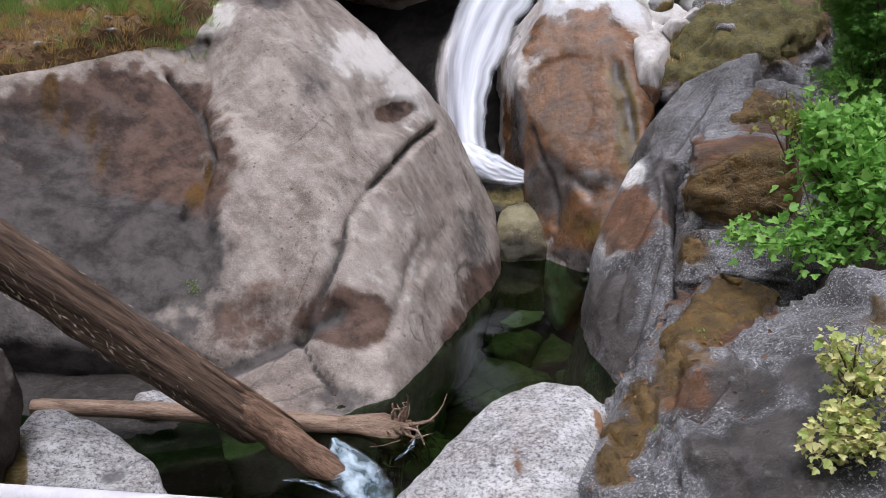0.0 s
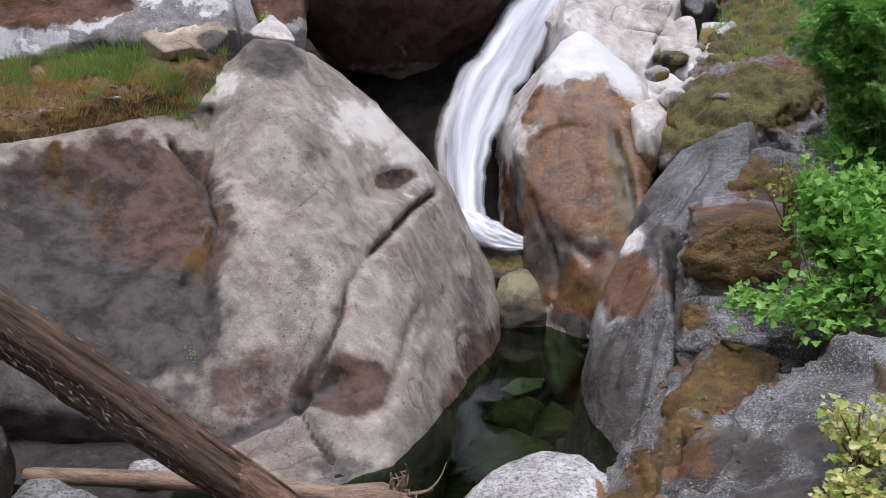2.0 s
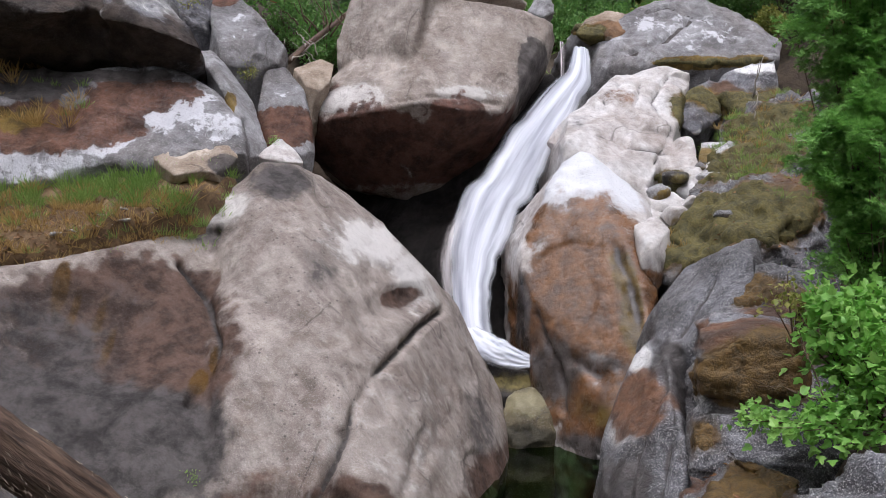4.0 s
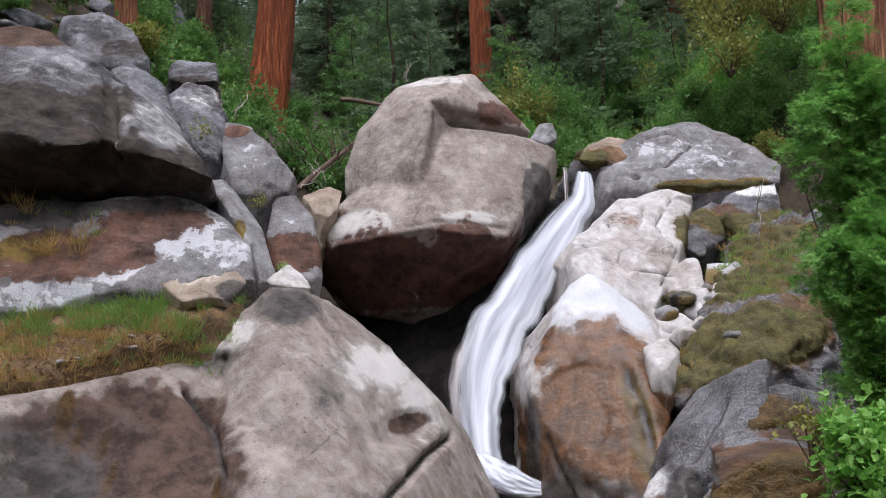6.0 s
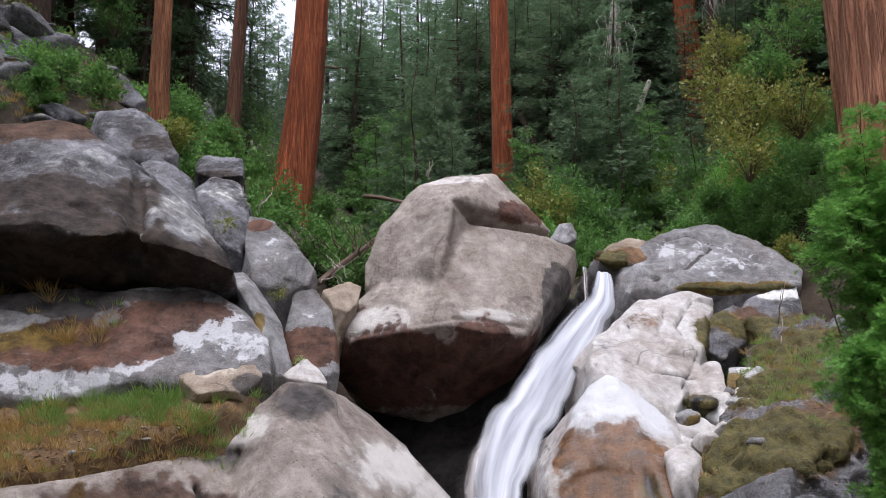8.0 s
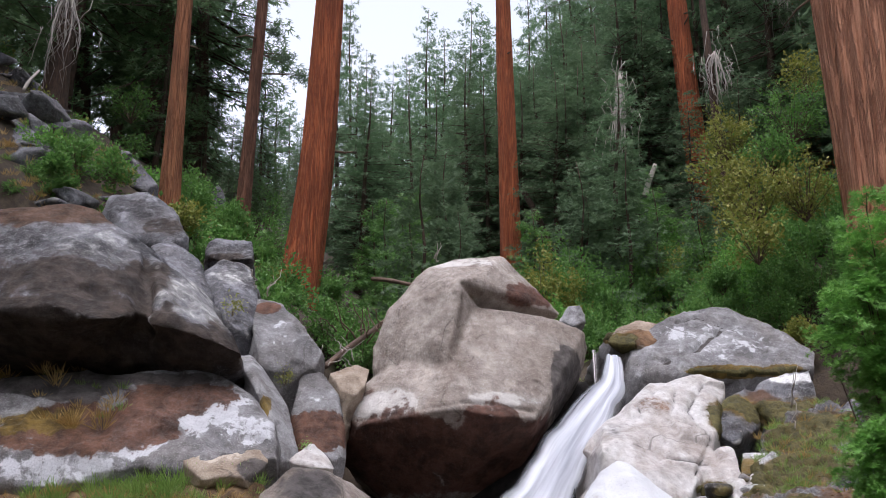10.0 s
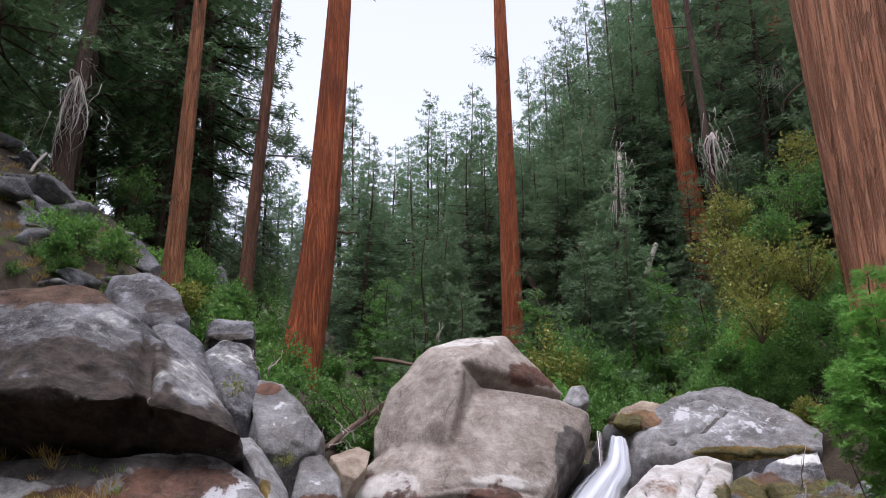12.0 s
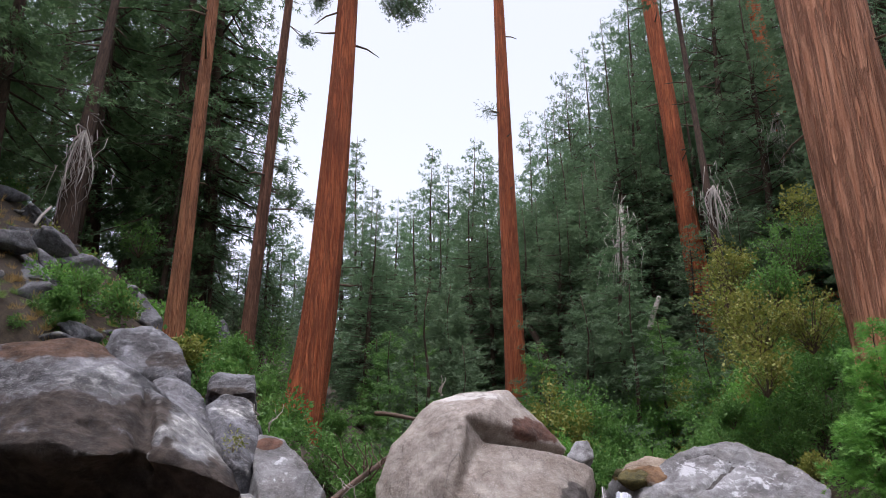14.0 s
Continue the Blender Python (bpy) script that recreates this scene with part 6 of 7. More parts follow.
FAR_TOPS = ((-7.82, 75.00, 48.76), (-8.17, 70.00, 42.14), (-6.55, 72.00, 41.49), (-4.61, 80.00, 44.66), (-3.67, 84.00, 47.33), (-1.36, 70.00, 44.30), (0.31, 72.00, 43.68), (1.72, 66.00, 43.62), (3.22, 70.00, 44.30), (4.72, 75.00, 45.92), (6.71, 78.00, 46.44), (7.75, 70.00, 47.05), (8.01, 62.00, 43.50), (9.51, 64.00, 45.20), (-6.63, 88.00, 44.60), (-15.12, 80.00, 42.17), (-15.01, 85.00, 42.78), (-10.43, 64.00, 31.27), (-13.81, 70.00, 34.03), (-16.98, 75.00, 37.82), (-3.99, 62.00, 31.12))
NEAR_TOPS = ((10.22, 60.00, 45.38), (11.11, 58.00, 47.05), (11.80, 55.00, 47.52), (12.59, 52.00, 48.18), (13.46, 50.00, 48.50), (-12.79, 60.00, 28.93), (-8.89, 58.00, 29.40), (-15.94, 60.00, 32.07), (-14.28, 52.00, 27.60), (-13.52, 55.00, 28.11), (-11.73, 50.00, 25.41), (-17.51, 58.00, 32.04), (1.69, 52.00, 31.22), (3.01, 50.00, 29.01), (6.05, 49.00, 28.90), (8.17, 53.00, 33.43), (9.51, 50.00, 32.20), (10.45, 48.00, 30.31), (11.67, 47.00, 30.92), (-1.85, 60.00, 33.92), (-0.16, 58.00, 32.04), (2.19, 56.00, 31.52), (6.88, 52.00, 32.46), (7.97, 50.00, 30.19))
for top in FAR_TOPS + NEAR_TOPS:
    x, y, z = top
    h = z - ground_at(x, y)
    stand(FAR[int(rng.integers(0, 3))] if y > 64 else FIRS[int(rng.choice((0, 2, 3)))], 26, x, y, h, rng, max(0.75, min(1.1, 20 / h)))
for k in range(58):
    y, u = rng.uniform(48, 78), (rng.uniform(0.06, 0.30) if k < 42 else rng.uniform(-0.13, 0.08))
    h = min(4.5 + y * np.interp(u, SKY_U, SKY_S) * rng.uniform(0.62, 0.92) - ground_at(u * y, y), 44)
    if h > 6:
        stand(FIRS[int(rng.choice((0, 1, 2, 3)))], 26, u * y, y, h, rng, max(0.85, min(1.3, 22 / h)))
for k in range(42):
    y = rng.uniform(80, 150)
    u = rng.uniform(-0.12, 0.24)
    x = u * y
    h = min(4.5 + y * np.interp(u, SKY_U, SKY_S) * rng.uniform(0.6, 0.95) - ground_at(x, y), 40)
    if h > 8:
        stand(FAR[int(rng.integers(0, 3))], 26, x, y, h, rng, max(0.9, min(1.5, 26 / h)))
for k in range(36):  # unseen wood behind the bridge, added to keep low skylight off the rock fronts
    a, d = rng.uniform(-0.2, math.pi + 0.2), rng.uniform(15, 42)
    x, y = d * math.cos(a), 4 - d * math.sin(a)
    stand(FAR[int(rng.integers(0, 3))], 26, x, y, rng.uniform(24, 38), rng, 1.25)
for ob in (*FIRS, *FAR, *CEDARS, *YOUNG):  # the first of each kind stand in the wood too
    x, y = rng.uniform(-40, -26), rng.uniform(40, 70)
    ob.location = (x, y, ground_at(x, y))

big_trunk("sequoia", (-4.24, 30.00, 10.23), (-3.91, 30.00, 28.54), 0.66, 0.41, 48, M_BARK_RED, "giant red-barked sequoia trunk rising beside the creek", 1.3, 3, group="sequoia trunks", sweep=-0.7)
big_trunk("sequoia", (3.75, 45.00, 15.97), (3.43, 45.00, 40.56), 0.6, 0.29, 44, M_BARK_RED, "tall bare red sequoia trunk in the valley", 1.2, 5, group="sequoia trunks")
big_trunk("sequoia", (11.83, 22.00, 10.84), (11.35, 22.00, 22.13), 1.3, 1.17, 40, M_BARK_GREAT, "massive fibrous brown-red sequoia trunk on the bank", 1.15, 7, sides=72, ridges=0.22, group="sequoia trunks")
big_trunk("cedar", (-8.16, 26.00, 13.05), (-8.20, 26.00, 25.33), 0.29, 0.2, 36, M_BARK_CEDAR, "slender orange-brown cedar trunk on the rocky slope", 1.3, 9, group="cedar trunks")
big_trunk("cedar", (-7.32, 32.00, 13.29), (-6.76, 32.00, 30.14), 0.26, 0.17, 40, M_BARK_UMBER, "slender dark brown leaning conifer trunk", 1.3, 11, group="cedar trunks")
big_trunk("sequoia", (13.92, 46.00, 24.59), (13.00, 46.00, 41.36), 0.66, 0.46, 40, M_BARK_RED, "red sequoia trunk half hidden in the firs", 1.2, 13, group="sequoia trunks")
big_trunk("sequoia", (21.21, 48.00, 30.31), (20.36, 48.00, 42.96), 0.55, 0.45, 40, M_BARK_RED, "red sequoia trunk deep in the shaded wood", 1.2, 15, group="sequoia trunks")
big_trunk("cedar", (-13.91, 30.00, 17.16), (-13.49, 30.00, 28.54), 0.42, 0.16, 34, M_BARK_DARK, "dark shaded conifer trunk with dead twigs", 1.4, 17, group="cedar trunks")
big_trunk("cedar", (12.62, 38.00, 21.10), (12.20, 38.00, 32.80), 0.22, 0.12, 24, M_BARK_DARK, "thin bare grey-brown conifer trunk", 1.2, 19, group="cedar trunks")


# ---- shrubs ----
def shrub(name, centre, radii, n, leaf, mat, label, seed, lobed=False, category="bush", aspect=0.55, group="", foot=None, twig_r=0.008, fan=False, bare=3, per=12, flat=0.0):
    """A bush: stems from its foot to many tips, with leaves along the outer half of every stem. per: leaves on a stem; flat: how wide a level spray they form."""
    rng = np.random.default_rng(seed)
    c, radii = np.array(centre, float), np.array(radii, float)
    base = np.array(foot, float) if foot is not None else c - (0, 0, radii[2] * 0.9)
    count = max(8, n // per)
    stems, at, to = [], [], []
    for k in range(count):
        w = rng.normal(0, 1, 3)
        w /= np.linalg.norm(w)
        tip = c + w * radii * rng.uniform(0.35, 1.0) ** 0.6 * (0.8 + 0.35 * math.sin(w[0] * 5 + seed) * math.cos(w[2] * 4 + seed))
        if flat:
            ahead = w * (1, 1, 0.5) + rng.normal(0, 0.35, 3) + (0, 0, 0.1)
            mid = tip - ahead * flat * 2.2
        else:
            mid = base * 0.45 + tip * 0.55 + rng.normal(0, 0.06, 3) * radii + (0, 0, 0.1 * radii[2])
        if k % bare == 0:
            stems.append(tube([base, mid, tip], [twig_r * 1.6, twig_r, twig_r * 0.4], 4, closed=False))
        way = (tip - mid) / max(1e-6, np.linalg.norm(tip - mid))
        q = rng.uniform(0.0, 1.0, (per, 1))
        p = mid + (tip - mid) * (0.35 + 0.65 * q) + rng.normal(0, leaf * (0.35 if flat else 0.9), (per, 3))
        turn = way * 0.6 + rng.normal(0, 0.6, (per, 3)) + (0, -0.1, -0.1)
        if flat:
            across = np.cross(way, rng.normal(0, 0.5, 3) + (0, -0.5, 1))
            across /= max(1e-6, np.linalg.norm(across))
            off = flat * (1.05 - 0.75 * q) * rng.uniform(-1, 1, (per, 1))
            p = p + across * off - np.array([0, 0, 0.35]) * np.abs(off)
            turn = way + across * np.sign(off) * rng.uniform(0.2, 0.9, (per, 1)) + rng.normal(0, 0.25, (per, 3))
        at.append(p)
        to.append(turn)
    at, to = np.concatenate(at), np.concatenate(to)
    ln = leaf * rng.uniform(0.6, 1.3, len(at))
    v, f = leaves(at, to, ln, ln * aspect, rng, lobed, fan=fan)
    root = tagged(new(name), label, category, group)
    root.location = base
    v = v - base
    sv, sf = join(stems)
    tagged(part("stem_work", mesh_of("stem_work", [Vector(p) - Vector(base) for p in sv], sf, M_TWIG), root), kind="stuff")
    part("foliage", mesh_of("foliage", v, f, mat, False), root)
    return root


# the dense young cedar and maples on the near right bank
shrub("young_cedar", (5.34, 10.40, 6.33), (0.85, 1.0, 1.7), 30000, 0.075, M_CEDAR, "dense bright green young cedar on the near bank", 201, aspect=0.9, fan=True, bare=6, per=70, flat=0.15, category="tree", foot=(5.6, 10.6, 2.6))
shrub("young_cedar", (5.12, 9.80, 4.58), (0.9, 0.9, 1.1), 22000, 0.075, M_CEDAR, "feathery green young cedar overhanging the rocks", 203, aspect=0.9, fan=True, bare=6, per=70, flat=0.15, category="tree", foot=(5.4, 10.0, 2.4))
shrub("young_cedar", (5.35, 9.9, 3.55), (0.75, 0.7, 0.75), 9000, 0.075, M_CEDAR, "low feathery cedar boughs above the maples", 204, aspect=0.9, fan=True, bare=6, per=70, flat=0.15, category="tree", foot=(5.5, 10.2, 2.3))
shrub("maple_bush", (4.49, 8.80, 2.92), (0.60, 0.6, 0.66), 1500, 0.105, M_LEAF_BRIGHT, "bright green maple bush with broad leaves", 205, True, aspect=0.95)
shrub("maple_bush", (3.96, 8.20, 2.15), (0.7, 0.5, 0.28), 620, 0.10, M_LEAF_BRIGHT, "low spreading bright green maple branch", 207, True, aspect=0.95, foot=(4.75, 8.40, 2.02))
shrub("maple_bush", (4.48, 8.20, 2.64), (0.45, 0.5, 0.5), 760, 0.105, M_LEAF_BRIGHT, "bright green maple bush overhanging the rock", 209, True, aspect=0.95)
shrub("maple_bush", (3.44, 8.90, 2.05), (0.3, 0.3, 0.13), 80, 0.10, M_LEAF_BRIGHT, "thin leafy maple twig over the mossy rock", 211, True, aspect=0.95, foot=(4.04, 8.60, 1.97))
shrub("yellow_bush", (4.15, 9.40, 3.03), (0.32, 0.4, 0.4), 260, 0.07, M_LEAF_YELLOW, "small yellow-green shrub on the rock shoulder", 213, aspect=0.8)
shrub("currant_bush", (3.18, 5.70, 1.95), (0.30, 0.4, 0.34), 520, 0.06, M_LEAF_PALE, "pale yellow and green currant bush", 215, True, aspect=1.05)
shrub("currant_bush", (2.96, 5.40, 1.58), (0.40, 0.4, 0.24), 560, 0.06, M_LEAF_PALE, "pale yellow and green currant bush", 217, True, aspect=1.05, foot=(3.45, 5.60, 1.37))

shrub("pine_bough", (-1.34, 29.50, 27.52), (1.0, 0.9, 0.75), 2400, 0.15, M_NEEDLE, "needled bough hanging beside the sequoia trunk", 221, aspect=0.7, fan=True, per=60, category="branch", foot=(-3.42, 30.00, 30.30), twig_r=0.02)
shrub("pine_bough", (-5.12, 29.50, 28.00), (0.6, 0.7, 0.5), 900, 0.15, M_NEEDLE, "small needled bough beside the sequoia trunk", 223, aspect=0.7, fan=True, per=60, category="branch", foot=(-4.37, 30.00, 30.30), twig_r=0.02)
for k, (p, q, r) in enumerate((((-5.97, 32.2, 20.66), (-7.08, 32.0, 20.82), 0.42), ((-5.85, 32.2, 28.18), (-6.67, 32.0, 28.78), 0.5), ((-6.39, 32.2, 21.81), (-7.08, 32.0, 21.97), 0.3), ((-5.14, 32.2, 19.91), (-7.06, 32.0, 19.94), 0.25))):
    shrub("pine_bough", p, (r, r, r * 0.6), 420, 0.13, M_NEEDLE, "sparse needled twig on the slender conifer", 230 + k, aspect=0.7, fan=True, per=40, category="branch", foot=q, twig_r=0.014)
for k, (p, r) in enumerate((((8.83, 24.00, 12.56), 1.0), ((11.42, 27.00, 16.29), 1.1), ((9.28, 27.00, 15.49), 0.9), ((9.87, 25.00, 14.13), 0.8), ((9.85, 23.00, 12.38), 0.9))):
    shrub("yellow_bush", p, (r * 1.4, r * 1.3, r * 1.3), 2200, 0.10, M_LEAF_YELLOW if k % 2 == 0 else M_LEAF, "yellowing broadleaf shrub below the sequoia", 240 + k, aspect=0.65)
for k in range(15):  # tall shrubs higher on the bank
    y = rng.uniform(31, 39)
    x, r = rng.uniform(0.10, 0.40) * y, rng.uniform(1.3, 2.1)
    shrub("bush", (x, y, ground_at(x, y) + r * 0.9), (r, r, r * 1.25), 4200, 0.14, M_LEAF_YELLOW if k % 4 == 0 else M_LEAF, "tall green shrub on the forest bank", 560 + k, group="bank bushes", aspect=0.6, per=40)
for k in range(16):
    y = rng.uniform(24, 33)
    x, r = -rng.uniform(0.15, 0.33) * y, rng.uniform(0.5, 0.95)
    shrub("bush", (x, y, ground_at(x, y) + r * 0.6), (r, r, r * 0.9), 700, 0.17, M_LEAF, "low green shrub between the slope rocks", 600 + k, group="slope bushes", aspect=0.6)
for k, (p, r) in enumerate((((8.43, 25.00, 13.42), 0.9), ((8.46, 23.00, 11.12), 0.9), ((13.35, 30.00, 19.21), 1.0))):
    shrub("yellow_bush", p, (r * 1.3, r * 1.2, r * 1.2), 1000, 0.13, M_LEAF_YELLOW, "pale gold shrub below the sequoia", 640 + k, aspect=0.65)
shrub("pine_bough", (2.55, 44.60, 32.25), (0.5, 0.5, 0.16), 160, 0.26, M_NEEDLE, "short needled branch on the bare sequoia trunk", 225, aspect=0.16, category="branch", foot=(3.28, 44.80, 32.30), twig_r=0.025)


def dead_branches(top, bottom, n, spread, seed, label):
    """A hanging bundle of bleached bare branches."""
    rng = np.random.default_rng(seed)
    a, b = np.array(top, float), np.array(bottom, float)
    root = tagged(new("dead_branches"), label, "branch")
    root.location = a
    for k in range(n):
        end = (b - a) * rng.uniform(0.45, 1.0) + rng.normal(0, spread, 3)
        bow = rng.normal(0, spread * 0.5, 3)
        v, f = tube([end * q + bow * math.sin(3.1 * q) + rng.normal(0, 0.02, 3) for q in (0, 0.25, 0.5, 0.75, 1)], [0.045, 0.036, 0.028, 0.02, 0.008], 5)
        part("branch", mesh_of("branch", v, f, M_DEAD), root)
    return root


dead_branches((8.78, 40.00, 23.95), (8.40, 39.40, 18.56), 16, 0.28, 41, "bleached dead branches hanging among the firs")
dead_branches((12.68, 37.60, 23.82), (12.50, 37.20, 20.47), 10, 0.35, 43, "grey dead branches below the thin trunk")
dead_branches((17.30, 40.00, 29.32), (16.84, 39.60, 25.16), 10, 0.4, 45, "grey dead branches in the shaded wood")
dead_branches((-13.34, 29.00, 21.76), (-13.02, 28.60, 18.74), 12, 0.4, 47, "grey dead branches on the dark conifer trunk")
# the bushy bank behind the waterfall
rng = np.random.default_rng(31)
for k in range(62):
    y = rng.uniform(25.0, 36)
    x = rng.uniform(0.10, 0.60) * y + 0.5
    r = rng.uniform(0.8, 1.7)
    mat, label = ((M_LEAF, "leafy green streamside bush"), (M_CEDAR, "dark green evergreen bush"), (M_LEAF_YELLOW, "yellowing shrub on the forest bank"))[int(rng.choice(3, p=(0.62, 0.2, 0.18)))]
    shrub("bush", (x, y, ground_at(x, y) + r * 0.75), (r, r, r * 0.95), 3200, 0.125, mat, label, 300 + k, group="bank bushes", aspect=0.6, per=36)
for k, (x, y, r) in enumerate(((-3.1, 25.8, 1.3), (-2.2, 25.0, 1.2), (-1.0, 26.5, 1.3), (-3.9, 30.5, 1.2), (-0.2, 28.5, 1.6), (1.6, 29, 1.4), (3.0, 27, 1.2), (-7.2, 30, 0.9), (-8, 28, 1.0), (-5.8, 33, 1.6), (4.4, 26.4, 1.1), (6.0, 26.0, 1.2), (7.5, 26.5, 1.3))):
    shrub("bush", (x, y, ground_at(x, y) + r * 0.7), (r, r, r), 3400, 0.115, M_LEAF, "leafy green bush behind the boulders", 400 + k, group="bank bushes", aspect=0.6, per=36)
for k, (p, r) in enumerate((((9.18, 23.6, 9.06), 0.75), ((10.35, 24.0, 9.83), 0.9), ((9.43, 24.8, 10.01), 0.8), ((10.18, 22.6, 8.66), 0.7), ((9.18, 22.4, 8.2), 0.5), ((7.97, 24.6, 10.12), 0.6), ((10.85, 22.5, 9.49), 0.8))):
    shrub("bush", p, (r, r, r * 0.85), 2200, 0.09, M_LEAF_YELLOW if k == 4 else M_LEAF, "leafy green bush on the bank above the outcrop", 480 + k, group="bank bushes", aspect=0.6, per=30)
for k, (p, r) in enumerate((((-10.25, 24.00, 13.75), 0.9), ((-8.75, 23.00, 12.87), 0.8), ((-7.04, 24.00, 11.74), 0.55), ((-8.63, 30.00, 14.78), 0.9), ((-9.91, 22.00, 12.51), 0.35), ((-12.50, 34.00, 19.61), 1.3), ((-7.98, 40.00, 17.10), 1.6))):
    shrub("bush", p, (r, r, r * 0.8), 900, 0.13, M_LEAF_YELLOW if k == 2 else M_LEAF, "low green shrub on the rocky slope", 430 + k, group="slope bushes", aspect=0.6)
for k, (p, r) in enumerate((((-12.29, 24.0, 13.4), 0.5), ((-10.86, 23.0, 12.63), 0.4), ((-10.68, 25.0, 14.13), 0.7), ((-9.98, 25.5, 13.96), 0.6), ((-10.96, 22.0, 11.81), 0.3), ((-9.89, 22.8, 12.31), 0.35), ((-9.22, 25.0, 13.33), 0.45))):
    shrub("bush", p, (r, r, r * 0.8), 900, 0.075, M_LEAF_YELLOW if k % 3 == 0 else M_LEAF, "low shrub among the rocks of the slope", 740 + k, group="slope bushes", aspect=0.6, per=24)
for k in range(40):
    y = rng.uniform(22.5, 40)
    x = -rng.uniform(0.16, 0.56) * y
    r = rng.uniform(0.3, 0.9)
    shrub("bush", (x, y, ground_at(x, y) + r * 0.6), (r, r, r * 0.8), 500, 0.12, (M_LEAF, M_CEDAR, M_LEAF_YELLOW)[int(rng.choice(3, p=(0.6, 0.25, 0.15)))], "low green shrub on the rocky slope", 700 + k, group="slope bushes", aspect=0.6)
for k, (p, r, mat) in enumerate((((-4.05, 17.40, 7.95), 0.30, M_LEAF_YELLOW), ((-2.94, 17.30, 6.54), 0.24, M_LEAF_YELLOW), ((-3.13, 16.60, 5.83), 0.22, M_LEAF_YELLOW), ((-2.35, 16.20, 5.18), 0.12, M_LEAF_BRIGHT), ((-2.61, 10.56, 0.96), 0.14, M_GRASS), ((2.91, 8.07, 1.17), 0.13, M_LEAF_BRIGHT), ((2.21, 6.92, 0.76), 0.09, M_LEAF))):
    shrub("small_plant", p, (r, r, r * 0.9), 160, max(0.035, r * 0.25), mat, "small plant rooted in a rock crevice", 460 + k, category="plant", group="crevice plants", aspect=0.4, twig_r=0.003)


# ---- grass on the ledge ----
def grass(name, ob, keep, n, length, mat, label, seed, steep=0.25, bare=-0.25):
    rng = np.random.default_rng(seed)
    co = np.empty(len(ob.data.vertices) * 3)
    ob.data.vertices.foreach_get("co", co)
    co, nn = co.reshape(-1, 3), normals_of(ob.data)
    ok = co[(nn[:, 2] > steep) & keep(co)]
    if not len(ok):
        return
    ok = ok[rough_noise(ok * 0.9, 3, seed) > bare]
    tufts = max(1, n // 22)
    root, big = ok[rng.integers(0, len(ok), tufts)], rng.uniform(0.45, 1.25, tufts)
    i = rng.integers(0, tufts, n)
    off = rng.normal(0, 0.045, (n, 3)) * (1, 1, 0.15)
    ln = length * big[i] * rng.uniform(0.5, 1.2, n)
    v, f = leaves(root[i] + off, off * (7, 7, 0) + rng.normal(0, 0.25, (n, 3)) + (0, -0.15, 0.8), ln, 0.006 + ln * 0.035, rng, fold=0.2)
    tagged(new(name, mesh_of(name, v, f, mat, False)), label, "grass", kind="stuff")


grass("grass", bank, lambda c: (c[:, 1] > 13.7) & (c[:, 0] > -6.2), 9000, 0.26, M_GRASS, "green grass on the soil ledge", 501, bare=-0.35)
grass("dry_grass", moss_bank, lambda c: c[:, 1] > 0, 1500, 0.2, M_STRAW, "dry grass drooping over the mossy bank", 505, bare=0.1)
grass("grass", moss_bank, lambda c: c[:, 2] > 4.0, 4500, 0.16, M_GRASS, "green grass tufts on the mossy bank", 506, bare=-0.05)
grass("dry_grass", bank, lambda c: c[:, 1] < 14.2, 3000, 0.20, M_STRAW, "dry straw-coloured grass along the ledge edge", 503)
grass("dry_grass", bank, lambda c: c[:, 1] < 13.8, 8000, 0.19, M_STRAW, "dry straw-coloured grass over the front of the ledge", 511, -0.3)
grass("grass", bank, lambda c: c[:, 1] < 14.9, 2200, 0.18, M_GRASS, "green grass tufts on the front of the ledge", 513, -0.2)

grass("dry_grass", ledge, lambda c: (c[:, 0] < -5.4) & (c[:, 2] > 5.0) & (c[:, 1] > 14.5), 1500, 0.3, M_STRAW, "dry grass on the shaded ledge under the overhang", 515)
grass("grass", ledge, lambda c: (c[:, 0] < -5.2) & (c[:, 2] > 5.0) & (c[:, 1] > 14.5), 1100, 0.2, M_GRASS, "sparse green grass under the overhang", 517)


def litter(ob, keep, n, label, seed):
    """Small curled brown leaves lying loose on a surface."""
    rng = np.random.default_rng(seed)
    co = np.empty(len(ob.data.vertices) * 3)
    ob.data.vertices.foreach_get("co", co)
    co, nn = co.reshape(-1, 3), normals_of(ob.data)
    ok = np.flatnonzero((nn[:, 2] > 0.1) & keep(co))
    i = ok[rng.integers(0, len(ok), n)]
    ln = rng.uniform(0.03, 0.09, n)
    v, f = leaves(co[i] + nn[i] * 0.008 + rng.normal(0, 0.03, (n, 3)) * (1, 1, 0.1), rng.normal(0, 1, (n, 3)) * (1, 1, 0.25), ln, ln * 0.5, rng, fold=0.5)
    tagged(new("leaf_litter", mesh_of("leaf_litter", v, f, M_DRY_LEAF, False)), label, "leaves", kind="stuff")


litter(bank, lambda c: c[:, 1] < 13.9, 2600, "fallen brown leaves along the edge of the ledge", 521)
litter(moss_bank, lambda c: c[:, 1] > 0, 1200, "fallen brown leaves on the mossy bank", 523)
litter(near, lambda c: (c[:, 0] < 0.2 + 0.42 * c[:, 1]) & (c[:, 1] > 6.4), 420, "fallen brown leaves on the mossy seep", 525)

